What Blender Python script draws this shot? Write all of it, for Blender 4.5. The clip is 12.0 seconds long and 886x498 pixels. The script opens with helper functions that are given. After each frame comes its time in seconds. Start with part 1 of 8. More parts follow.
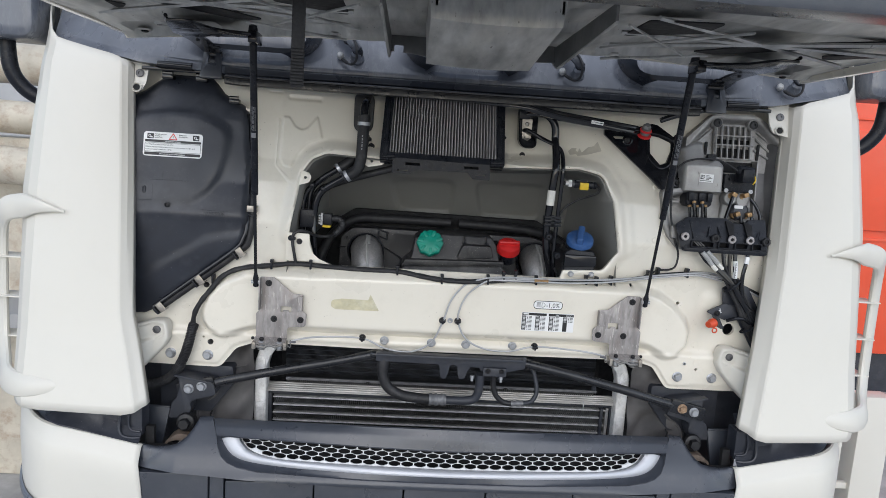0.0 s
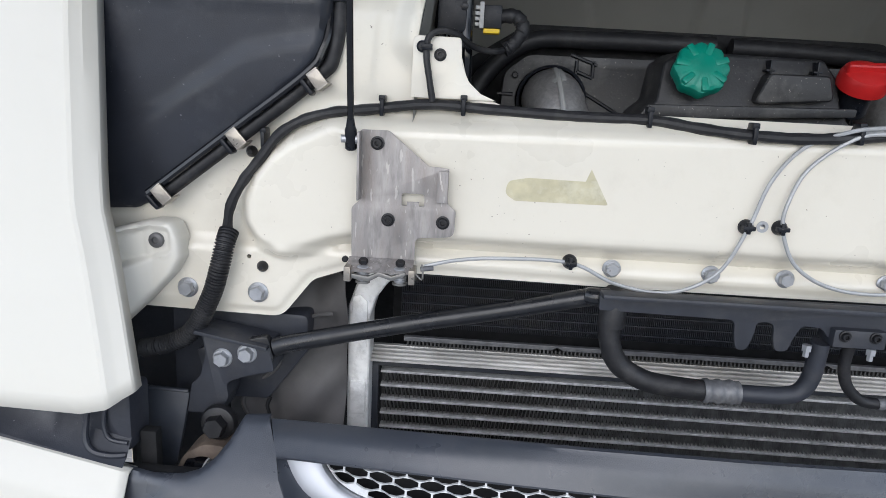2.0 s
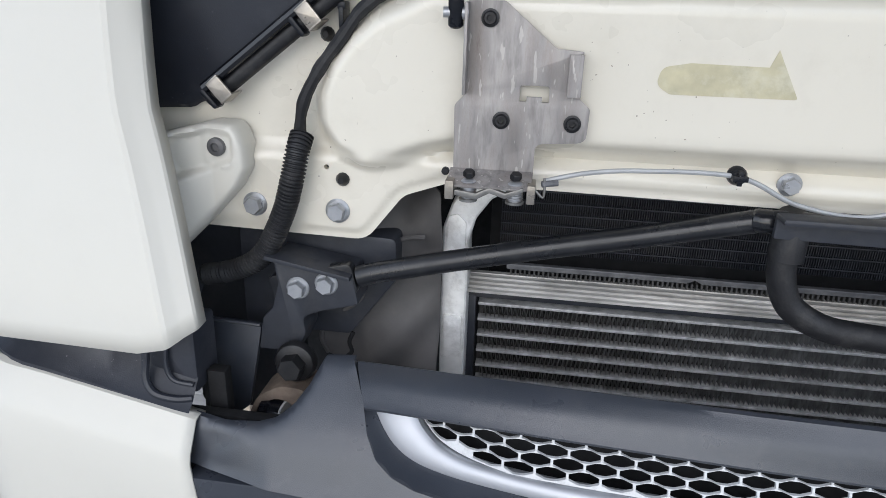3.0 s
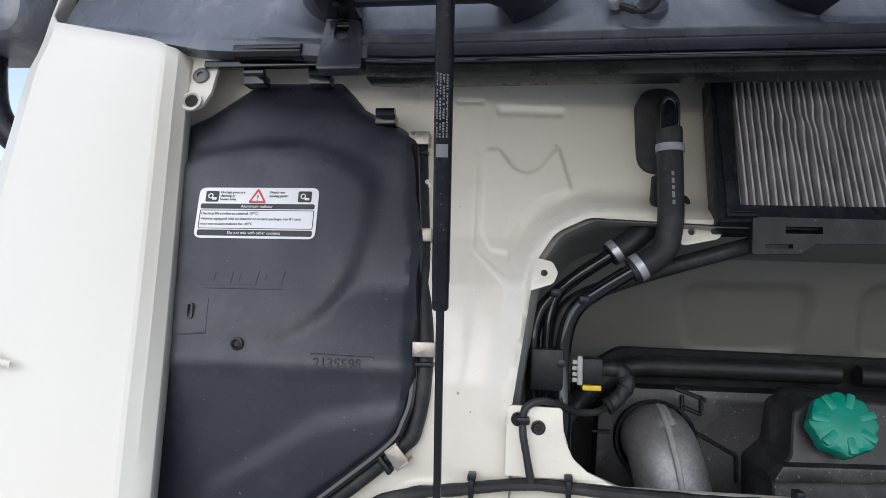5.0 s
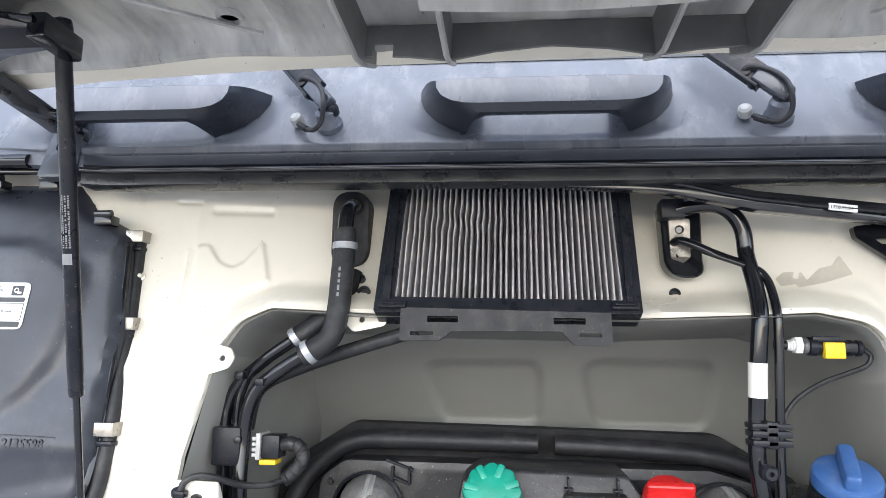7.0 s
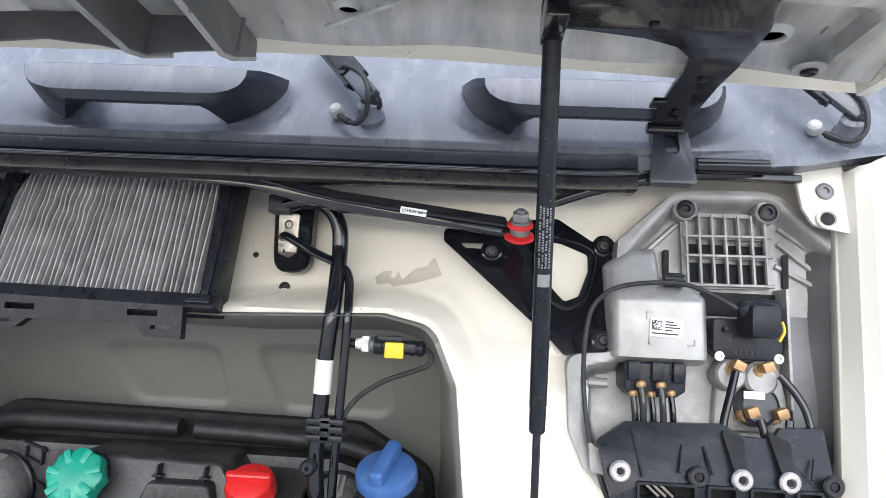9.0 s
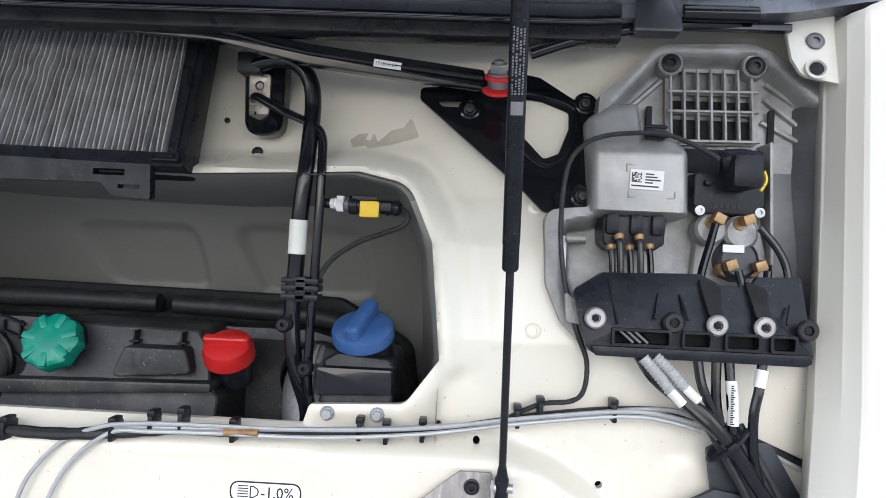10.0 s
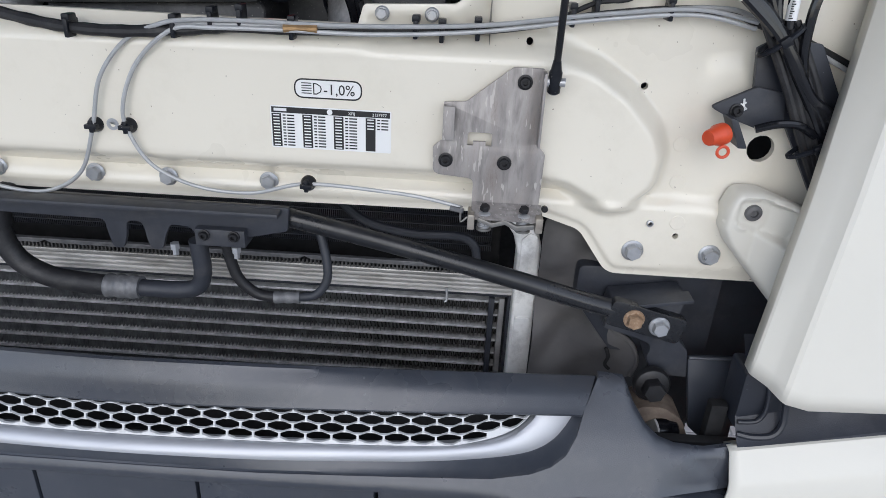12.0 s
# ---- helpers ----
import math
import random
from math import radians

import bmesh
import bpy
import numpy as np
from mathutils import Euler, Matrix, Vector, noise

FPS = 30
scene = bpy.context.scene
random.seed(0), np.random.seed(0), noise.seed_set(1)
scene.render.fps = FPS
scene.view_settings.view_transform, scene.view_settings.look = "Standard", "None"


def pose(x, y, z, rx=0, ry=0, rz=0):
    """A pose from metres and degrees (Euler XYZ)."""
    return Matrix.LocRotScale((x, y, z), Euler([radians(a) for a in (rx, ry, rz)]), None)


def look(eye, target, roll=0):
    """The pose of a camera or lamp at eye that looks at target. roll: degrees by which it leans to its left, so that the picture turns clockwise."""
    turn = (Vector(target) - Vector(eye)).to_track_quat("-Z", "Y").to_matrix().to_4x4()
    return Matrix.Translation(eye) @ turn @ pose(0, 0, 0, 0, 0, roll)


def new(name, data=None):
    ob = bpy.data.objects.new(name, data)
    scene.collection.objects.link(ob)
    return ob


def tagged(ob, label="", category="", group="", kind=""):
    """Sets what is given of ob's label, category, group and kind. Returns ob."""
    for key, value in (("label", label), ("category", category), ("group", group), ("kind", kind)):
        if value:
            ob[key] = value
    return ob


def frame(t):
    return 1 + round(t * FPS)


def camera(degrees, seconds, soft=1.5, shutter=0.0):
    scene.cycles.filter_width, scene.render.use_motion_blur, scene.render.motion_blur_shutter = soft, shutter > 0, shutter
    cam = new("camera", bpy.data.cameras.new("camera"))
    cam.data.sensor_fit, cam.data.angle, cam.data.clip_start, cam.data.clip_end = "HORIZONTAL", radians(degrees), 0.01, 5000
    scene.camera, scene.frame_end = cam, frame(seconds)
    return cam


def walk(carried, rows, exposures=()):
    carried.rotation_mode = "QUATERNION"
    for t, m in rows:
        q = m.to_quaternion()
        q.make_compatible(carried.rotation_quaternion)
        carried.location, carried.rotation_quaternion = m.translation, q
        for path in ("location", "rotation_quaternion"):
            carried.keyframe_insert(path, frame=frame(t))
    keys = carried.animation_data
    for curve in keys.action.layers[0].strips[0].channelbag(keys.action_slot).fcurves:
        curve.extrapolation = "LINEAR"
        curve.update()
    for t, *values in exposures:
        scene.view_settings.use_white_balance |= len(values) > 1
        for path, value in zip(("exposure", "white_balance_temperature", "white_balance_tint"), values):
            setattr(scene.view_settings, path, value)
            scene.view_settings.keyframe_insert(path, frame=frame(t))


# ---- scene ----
cam = camera(66.9, 12.0, soft=0.5)
PATH = [
    (0, (-0.136, -1.786, 1.971), (-0.025, 0.190, 1.682), 3.7),
    (0.5, (-0.132, -1.609, 1.917), (-0.018, 0.366, 1.625), 3.8),
    (1, (-0.143, -1.367, 1.839), (-0.035, 0.611, 1.564), 3.8),
    (1.5, (-0.223, -1.121, 1.749), (-0.189, 0.855, 1.441), 3.8),
    (2, (-0.366, -0.852, 1.661), (-0.46, 1.091, 1.2), 2.8),
    (2.5, (-0.418, -0.707, 1.606), (-0.626, 1.150, 0.893), 2.2),
    (2.7, (-0.428, -0.685, 1.598), (-0.679, 1.161, 0.87), 2.0),
    (4.3, (-0.461, -0.696, 1.816), (-0.725, 1.268, 1.548), 1.8),
    (4.5, (-0.453, -0.703, 1.825), (-0.726, 1.275, 1.711), 1.7),
    (5, (-0.435, -0.727, 1.845), (-0.696, 1.251, 1.986), 1.5),
    (5.5, (-0.377, -0.742, 1.864), (-0.614, 1.222, 2.157), 1.3),
    (6, (-0.264, -0.745, 1.868), (-0.478, 1.215, 2.206), 1.1),
    (6.5, (-0.16, -0.764, 1.869), (-0.358, 1.200, 2.191), 1.0),
    (6.7, (-0.116, -0.782, 1.87), (-0.315, 1.180, 2.199), 0.9),
    (8.3, (0.311, -0.807, 1.961), (0.145, 1.176, 2.162), 2.4),
    (8.5, (0.361, -0.790, 1.959), (0.224, 1.195, 2.158), 2.5),
    (9, (0.453, -0.771, 1.933), (0.357, 1.214, 2.157), 2.9),
    (9.5, (0.476, -0.758, 1.897), (0.401, 1.231, 2.097), 2.9),
    (10, (0.478, -0.743, 1.842), (0.41, 1.256, 1.866), 2.6),
    (10.5, (0.493, -0.731, 1.795), (0.437, 1.242, 1.473), 2.6),
    (11, (0.49, -0.736, 1.762), (0.447, 1.167, 1.148), 2.7),
    (11.5, (0.479, -0.759, 1.743), (0.443, 1.075, 0.947), 2.8),
    (12, (0.433, -0.785, 1.743), (0.383, 1.023, 0.89), 2.9),
]
walk(cam, [(t, look(eye, target, roll)) for t, eye, target, roll in PATH],
     [(0, .55, 6260, 10), (1.5, .76, 6170, 11), (2.7, .57, 6150, 10), (4.3, .55, 6210, 11), (4.8, .68, 6210, 12), (5.5, 1.10, 6250, 12), (6.5, 2.08, 6380, 11), (8.3, 2.1, 6370, 11), (9.5, 1.62, 6290, 11), (10.5, .72, 6110, 10), (11.3, .57, 6120, 11), (12, .52, 6110, 11)])

# ---- world, sun, exposure ----
world = bpy.data.worlds.new("sky")
scene.world = world
world.use_nodes = True
wn, wl = world.node_tree.nodes, world.node_tree.links
sky = wn.new("ShaderNodeTexSky")
sky.sky_type, sky.sun_disc = "NISHITA", False
sky.sun_elevation, sky.sun_rotation = radians(33), radians(185)
sky.air_density, sky.dust_density, sky.ozone_density = 1.0, 1.2, 1.6
cloud = wn.new("ShaderNodeHueSaturation")
cloud.inputs["Saturation"].default_value = 0.66
wl.new(sky.outputs["Color"], cloud.inputs["Color"])
wl.new(cloud.outputs["Color"], wn["Background"].inputs["Color"])
wn["Background"].inputs["Strength"].default_value = 0.13
sun = new("sun", bpy.data.lights.new("sun", "SUN"))
sun.data.energy, sun.data.angle, sun.data.color = 1.05, radians(115), (0.97, 0.985, 1.0)
sun.matrix_world = look((0.3, -3.6, 3.55), (0, 0, 1.2))


# ---- materials ----
def mat(name, color, rough=0.5, metal=0.0, coat=0.0, vary=0.0, scale=40.0, bump=0.0, bscale=400.0,
        dirt=None, dirt_amount=0.0, dirt_scale=9.0, rvary=0.1, stretch=None, spec=0.5, speck=None, speck_scale=420.0, speck_cut=0.70):
    m = bpy.data.materials.new(name)
    m.use_nodes = True
    n, l = m.node_tree.nodes, m.node_tree.links
    b = n["Principled BSDF"]
    b.inputs["Metallic"].default_value = metal
    b.inputs["Coat Weight"].default_value = coat
    b.inputs["Coat Roughness"].default_value = 0.06
    b.inputs["Specular IOR Level"].default_value = spec
    tc = n.new("ShaderNodeTexCoord")
    vec = tc.outputs["Object"]
    if stretch:
        mp = n.new("ShaderNodeMapping")
        mp.inputs["Scale"].default_value = stretch
        l.new(vec, mp.inputs["Vector"])
        vec = mp.outputs["Vector"]

    def tex(sc, detail=4.0, r=0.55):
        t = n.new("ShaderNodeTexNoise")
        t.inputs["Scale"].default_value, t.inputs["Detail"].default_value, t.inputs["Roughness"].default_value = sc, detail, r
        l.new(vec, t.inputs["Vector"])
        return t.outputs["Fac"]

    def ramp(f, a, c0, c, c1):
        r = n.new("ShaderNodeMapRange")
        r.inputs["From Min"].default_value, r.inputs["From Max"].default_value = a, c0
        r.inputs["To Min"].default_value, r.inputs["To Max"].default_value = c, c1
        l.new(f, r.inputs["Value"])
        return r.outputs["Result"]

    base = n.new("ShaderNodeRGB")
    base.outputs[0].default_value = (*color, 1)
    col = base.outputs[0]
    if vary:
        h = n.new("ShaderNodeHueSaturation")
        l.new(col, h.inputs["Color"])
        l.new(ramp(tex(scale), 0.3, 0.7, 1 - vary, 1 + vary), h.inputs["Value"])
        col = h.outputs["Color"]
    if dirt:
        mx = n.new("ShaderNodeMix")
        mx.data_type = "RGBA"
        l.new(col, mx.inputs[6])
        mx.inputs[7].default_value = (*dirt, 1)
        l.new(ramp(tex(dirt_scale, 8.0, 0.7), 0.5, 0.75, 0.0, dirt_amount), mx.inputs[0])
        col = mx.outputs[2]
    if speck:
        mx = n.new("ShaderNodeMix")
        mx.data_type = "RGBA"
        l.new(col, mx.inputs[6])
        mx.inputs[7].default_value = (*speck, 1)
        l.new(ramp(tex(speck_scale, 2.0), speck_cut, speck_cut + 0.03, 0.0, 0.85), mx.inputs[0])
        col = mx.outputs[2]
    l.new(col, b.inputs["Base Color"])
    l.new(ramp(tex(scale * 0.7, 5.0), 0.3, 0.7, max(0.02, rough - rvary), min(1.0, rough + rvary)), b.inputs["Roughness"])
    if bump:
        bp = n.new("ShaderNodeBump")
        bp.inputs["Strength"].default_value, bp.inputs["Distance"].default_value = bump, 0.001
        l.new(tex(bscale, 3.0), bp.inputs["Height"])
        l.new(bp.outputs["Normal"], b.inputs["Normal"])
    return m


CREAM = mat("cream_paint", (0.77, 0.722, 0.618), 0.30, coat=0.5, vary=0.02, scale=5, bump=0.05, bscale=260, dirt=(0.52, 0.47, 0.37), dirt_amount=0.22, dirt_scale=11, rvary=0.06, speck=(0.2, 0.16, 0.12), speck_scale=170, speck_cut=0.745)
# Grey of the recess, darker than the panel's cream.
RECESSGREY = mat("recess_grey", (0.25, 0.245, 0.226), 0.5, vary=0.06, scale=6, bump=0.08, bscale=240, dirt=(0.22, 0.21, 0.19), dirt_amount=0.35, dirt_scale=10)
WHITE = mat("white_paint", (0.652, 0.627, 0.560), 0.40, coat=0.2, vary=0.012, scale=3, bump=0.04, bscale=220, dirt=(0.5, 0.47, 0.4), dirt_amount=0.06, dirt_scale=22, rvary=0.05)
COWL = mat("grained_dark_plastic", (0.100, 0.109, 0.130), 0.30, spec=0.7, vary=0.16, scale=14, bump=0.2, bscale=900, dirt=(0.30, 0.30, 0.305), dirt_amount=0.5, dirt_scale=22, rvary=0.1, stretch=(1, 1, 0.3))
# Same cowl plastic, darkened: the shade of downward faces is in its colour.
COWLSHADE = mat("shade_toned_plastic", (0.016, 0.019, 0.027), 0.30, vary=0.2, scale=14, bump=0.25, bscale=900, dirt=(0.05, 0.053, 0.062), dirt_amount=0.4, dirt_scale=16, rvary=0.1)
LATCHSTEEL = mat("stained_galvanised_steel", (0.34, 0.318, 0.305), 0.52, metal=0.4, vary=0.35, scale=120, bump=0.15, bscale=300, dirt=(0.13, 0.10, 0.085), dirt_amount=0.8, dirt_scale=60, rvary=0.12, stretch=(1, 1, 0.22), speck=(0.52, 0.49, 0.46), speck_scale=190, speck_cut=0.64)
BUMPER = mat("bumper_plastic", (0.036, 0.041, 0.053), 0.30, spec=0.75, vary=0.12, scale=9, bump=0.25, bscale=1100, dirt=(0.10, 0.10, 0.105), dirt_amount=0.3, dirt_scale=20, rvary=0.08)
COVER = mat("cover_plastic", (0.021, 0.024, 0.033), 0.38, vary=0.2, scale=12, bump=0.2, bscale=700, dirt=(0.09, 0.09, 0.10), dirt_amount=0.5, dirt_scale=8, rvary=0.12, speck=(0.16, 0.16, 0.17), speck_scale=260, speck_cut=0.73)
BLACK = mat("black_plastic", (0.010, 0.0115, 0.016), 0.32, vary=0.2, scale=60, bump=0.2, bscale=500, dirt=(0.06, 0.06, 0.06), dirt_amount=0.35, dirt_scale=40, spec=0.24, speck=(0.2, 0.19, 0.18), speck_scale=380, speck_cut=0.71)
GLOSS = mat("gloss_black_paint", (0.006, 0.0065, 0.009), 0.16, coat=0.3, vary=0.1, bump=0.05, bscale=200, dirt=(0.06, 0.06, 0.06), dirt_amount=0.2, dirt_scale=50, rvary=0.08, spec=0.35)
BARBLACK = mat("satin_bar_paint", (0.012, 0.013, 0.016), 0.3, vary=0.15, scale=30, bump=0.12, bscale=260, dirt=(0.07, 0.07, 0.07), dirt_amount=0.3, dirt_scale=40, rvary=0.12, spec=0.5)
FRAMEBLK = mat("chassis_black", (0.028, 0.031, 0.040), 0.5, vary=0.2, scale=25, bump=0.3, bscale=120, dirt=(0.10, 0.095, 0.09), dirt_amount=0.4, dirt_scale=18)
LIP = mat("gloss_black_strip", (0.01, 0.01, 0.012), 0.08, coat=0.5, vary=0.1, rvary=0.03, dirt=(0.05, 0.05, 0.05), dirt_amount=0.3, dirt_scale=30)
RUBBER = mat("rubber", (0.012, 0.012, 0.014), 0.55, vary=0.2, scale=80, bump=0.3, bscale=500, dirt=(0.12, 0.115, 0.11), dirt_amount=0.3, dirt_scale=30)
# Darker than the inner frame: shade between the ribs is put into this grey.
SKIRT = mat("skirt_grey", (0.13, 0.13, 0.126), 0.55, vary=0.25, scale=9, bump=0.2, bscale=120, dirt=(0.3, 0.29, 0.27), dirt_amount=0.35, dirt_scale=9)
CLIPSTEEL = mat("spring_steel", (0.36, 0.33, 0.29), 0.35, metal=0.7, vary=0.2, scale=60, bump=0.15, dirt=(0.12, 0.1, 0.08), dirt_amount=0.5, dirt_scale=70)
DULLZINC = mat("dull_zinc", (0.24, 0.235, 0.225), 0.4, metal=0.7, vary=0.2, scale=90, bump=0.2, bscale=500, dirt=(0.08, 0.075, 0.07), dirt_amount=0.6, dirt_scale=90)
DUCT = mat("dusty_rubber_sheet", (0.095, 0.09, 0.089), 0.7, vary=0.25, scale=15, bump=0.4, bscale=60, dirt=(0.13, 0.12, 0.115), dirt_amount=0.6, dirt_scale=9)
STEEL = mat("galvanised_steel", (0.39, 0.37, 0.368), 0.42, metal=0.6, vary=0.25, scale=28, bump=0.15, bscale=300, dirt=(0.16, 0.13, 0.12), dirt_amount=0.6, dirt_scale=45, rvary=0.12)
ZINC = mat("zinc_bolt", (0.44, 0.45, 0.47), 0.36, metal=0.6, vary=0.15, scale=90, bump=0.2, bscale=600, dirt=(0.25, 0.24, 0.22), dirt_amount=0.4, dirt_scale=90)
RUST = mat("rusty_bolt", (0.32, 0.21, 0.13), 0.65, metal=0.3, vary=0.3, scale=120, bump=0.4, bscale=500, dirt=(0.48, 0.43, 0.37), dirt_amount=0.8, dirt_scale=120)
RUSTBROWN = mat("rusty_bush", (0.15, 0.115, 0.09), 0.75, vary=0.35, scale=50, bump=0.4, bscale=300, dirt=(0.26, 0.22, 0.17), dirt_amount=0.5, dirt_scale=40)
BOLTBLK = mat("black_bolt", (0.02, 0.02, 0.022), 0.4, metal=0.4, vary=0.2, scale=100, bump=0.2)
CASTALU = mat("cast_aluminium", (0.33, 0.322, 0.312), 0.5, metal=0.5, vary=0.25, scale=22, bump=0.6, bscale=700, dirt=(0.12, 0.11, 0.10), dirt_amount=0.65, dirt_scale=18)
RAILALU = mat("dusty_rail_aluminium", (0.60, 0.585, 0.56), 0.4, metal=0.35, vary=0.3, scale=40, bump=0.3, bscale=150, dirt=(0.2, 0.185, 0.16), dirt_amount=0.75, dirt_scale=60, stretch=(0.25, 1, 1))
ALU = mat("bare_aluminium", (0.84, 0.83, 0.81), 0.42, metal=0.15, vary=0.15, scale=30, bump=0.3, bscale=150, dirt=(0.3, 0.28, 0.25), dirt_amount=0.55, dirt_scale=35)
SILVER = mat("silver_elbow", (0.50, 0.49, 0.49), 0.45, metal=0.7, vary=0.15, scale=200, bump=0.7, bscale=900, dirt=(0.12, 0.11, 0.11), dirt_amount=0.5, dirt_scale=28)
SATIN = mat("satin_chrome", (0.50, 0.51, 0.54), 0.46, metal=0.5, vary=0.05, scale=8, rvary=0.05)
MESHWHITE = mat("silver_mesh_paint", (0.66, 0.665, 0.67), 0.4, vary=0.06, scale=30, dirt=(0.2, 0.19, 0.18), dirt_amount=0.5, dirt_scale=60)
FINS = mat("radiator_fins", (0.31, 0.308, 0.305), 0.6, metal=0.2, vary=0.4, scale=60, bump=0.3, bscale=300)
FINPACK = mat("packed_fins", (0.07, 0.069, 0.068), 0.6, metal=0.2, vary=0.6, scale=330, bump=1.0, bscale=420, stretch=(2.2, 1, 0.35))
TUBEFLAT = mat("cooler_tube", (0.56, 0.555, 0.55), 0.5, metal=0.4, vary=0.25, scale=70, bump=0.3, bscale=500, dirt=(0.08, 0.075, 0.07), dirt_amount=0.7, dirt_scale=60)
# Near-black for the radiator core, and for shade put into holes and gaps.
CORESHADE = mat("core_and_shade_black", (0.006, 0.006, 0.007), 0.8, vary=0.3, scale=90)
MEDIA = mat("filter_fleece", (0.41, 0.393, 0.397), 0.95, vary=0.25, scale=35, bump=0.4, bscale=700, dirt=(0.075, 0.068, 0.066), dirt_amount=0.65, dirt_scale=13)
DUSTBLACK = mat("dusty_black_plastic", (0.022, 0.022, 0.024), 0.45, vary=0.3, scale=18, bump=0.25, bscale=300, dirt=(0.12, 0.115, 0.108), dirt_amount=0.7, dirt_scale=16, speck=(0.34, 0.32, 0.28), speck_scale=300, speck_cut=0.70)
CASTSMOOTH = mat("fine_cast_aluminium", (0.36, 0.352, 0.342), 0.42, metal=0.5, vary=0.15, scale=18, bump=0.2, bscale=900, dirt=(0.16, 0.15, 0.14), dirt_amount=0.5, dirt_scale=14)
GREEN = mat("green_plastic", (0.003, 0.255, 0.175), 0.42, vary=0.12, scale=40, bump=0.15, bscale=500, dirt=(0.10, 0.27, 0.21), dirt_amount=0.4, dirt_scale=35)
RED = mat("red_plastic", (0.56, 0.018, 0.018), 0.36, vary=0.08, scale=40, bump=0.15, bscale=500)
BLUE = mat("blue_plastic", (0.035, 0.10, 0.27), 0.42, vary=0.08, scale=40, bump=0.15, bscale=500, dirt=(0.2, 0.22, 0.27), dirt_amount=0.3, dirt_scale=40)
ORANGE = mat("orange_cap", (0.62, 0.07, 0.02), 0.4, vary=0.1, scale=60, bump=0.1)
YELLOW = mat("yellow_plastic", (0.75, 0.5, 0.01), 0.4, vary=0.05)
BRASS = mat("brass", (0.37, 0.235, 0.115), 0.45, metal=0.6, vary=0.2, scale=120, bump=0.2, bscale=600)
FERRULE = mat("grey_ferrule", (0.15, 0.152, 0.16), 0.5, metal=0.3, vary=0.25, scale=60, bump=0.3, bscale=400, dirt=(0.3, 0.29, 0.28), dirt_amount=0.4, dirt_scale=60)
CASTDARK = mat("dark_cast_metal", (0.13, 0.128, 0.13), 0.45, metal=0.4, vary=0.25, scale=12, bump=0.3, bscale=700, dirt=(0.05, 0.05, 0.05), dirt_amount=0.5, dirt_scale=9)
PALE = mat("pale_plastic", (0.38, 0.38, 0.372), 0.4, vary=0.1, scale=80)
TAPEWHITE = mat("white_tape", (0.72, 0.70, 0.64), 0.5, vary=0.06, scale=60, bump=0.1)
LABEL = mat("label_paper", (0.8, 0.8, 0.79), 0.35, vary=0.02, scale=30)
INK = mat("label_ink", (0.012, 0.012, 0.013), 0.4)
REDINK = mat("red_ink", (0.6, 0.03, 0.03), 0.4)
GREYINK = mat("grey_print", (0.22, 0.22, 0.23), 0.5)
RESIDUE = mat("tape_residue", (0.56, 0.51, 0.34), 0.45, vary=0.12, scale=55, bump=0.2, bscale=200, dirt=(0.7, 0.67, 0.55), dirt_amount=0.7, dirt_scale=50)
RESIDUE2 = mat("old_glue", (0.50, 0.46, 0.38), 0.5, vary=0.1, scale=50)
GREYCABLE = mat("grey_cable", (0.42, 0.425, 0.43), 0.42, metal=0.2, vary=0.1, scale=60)
SMC = mat("hood_inner_grey", (0.37, 0.366, 0.348), 0.42, vary=0.4, scale=11, bump=0.15, bscale=90, dirt=(0.52, 0.50, 0.44), dirt_amount=0.7, dirt_scale=7, speck=(0.12, 0.11, 0.10), speck_scale=60, speck_cut=0.72, stretch=(2.5, 0.6, 1))
GLASS = mat("windscreen_glass", (0.02, 0.025, 0.025), 0.05, coat=0.4, rvary=0.02)
FRIT = mat("frit_dots", (0.35, 0.42, 0.41), 0.3)
REDTRUCK = mat("orange_red_paint", (0.75, 0.09, 0.035), 0.4, vary=0.06, scale=4, dirt=(0.4, 0.15, 0.1), dirt_amount=0.3, dirt_scale=8)
DIRTYCREAM = mat("weathered_cream_steel", (0.55, 0.50, 0.41), 0.55, vary=0.15, scale=8, bump=0.2, bscale=60, dirt=(0.28, 0.15, 0.08), dirt_amount=0.7, dirt_scale=14)
PAVE = mat("paving", (0.42, 0.415, 0.405), 0.85, vary=0.25, scale=5, bump=0.5, bscale=60, dirt=(0.2, 0.195, 0.19), dirt_amount=0.5, dirt_scale=2)
FARGREY = mat("far_building", (0.35, 0.35, 0.35), 0.8, vary=0.1, scale=0.5)


# ---- geometry helpers ----
from mathutils.geometry import delaunay_2d_cdt, tessellate_polygon

PLACE = {}


def thing(name, label, category, at=(0, 0, 0), group="", kind=""):
    ob = new(name)
    ob.empty_display_size = 0.05
    ob.location = at
    PLACE[ob] = Matrix.Translation(at)
    return tagged(ob, label, category, group, kind)


def mesh_of(bm, name, material, sharp=32):
    me = bpy.data.meshes.new(name)
    bm.to_mesh(me)
    bm.free()
    me.materials.append(material)
    me.polygons.foreach_set("use_smooth", [True] * len(me.polygons))
    me.set_sharp_from_angle(angle=radians(sharp))
    return me


def part(name, bm, material, parent=None, label="", fix=True, sharp=32):
    if fix:
        bmesh.ops.recalc_face_normals(bm, faces=bm.faces)
    ob = new(name, mesh_of(bm, name, material, sharp))
    PLACE[ob] = Matrix()
    if parent:
        ob.parent = parent
        ob.matrix_parent_inverse = PLACE[parent].inverted()
    if label:
        ob["label"] = label
    return ob


def single(name, bm, material, label, category, group="", kind="", fix=True, sharp=32):
    return tagged(part(name, bm, material, None, "", fix, sharp), label, category, group, kind)


def B():
    return bmesh.new()


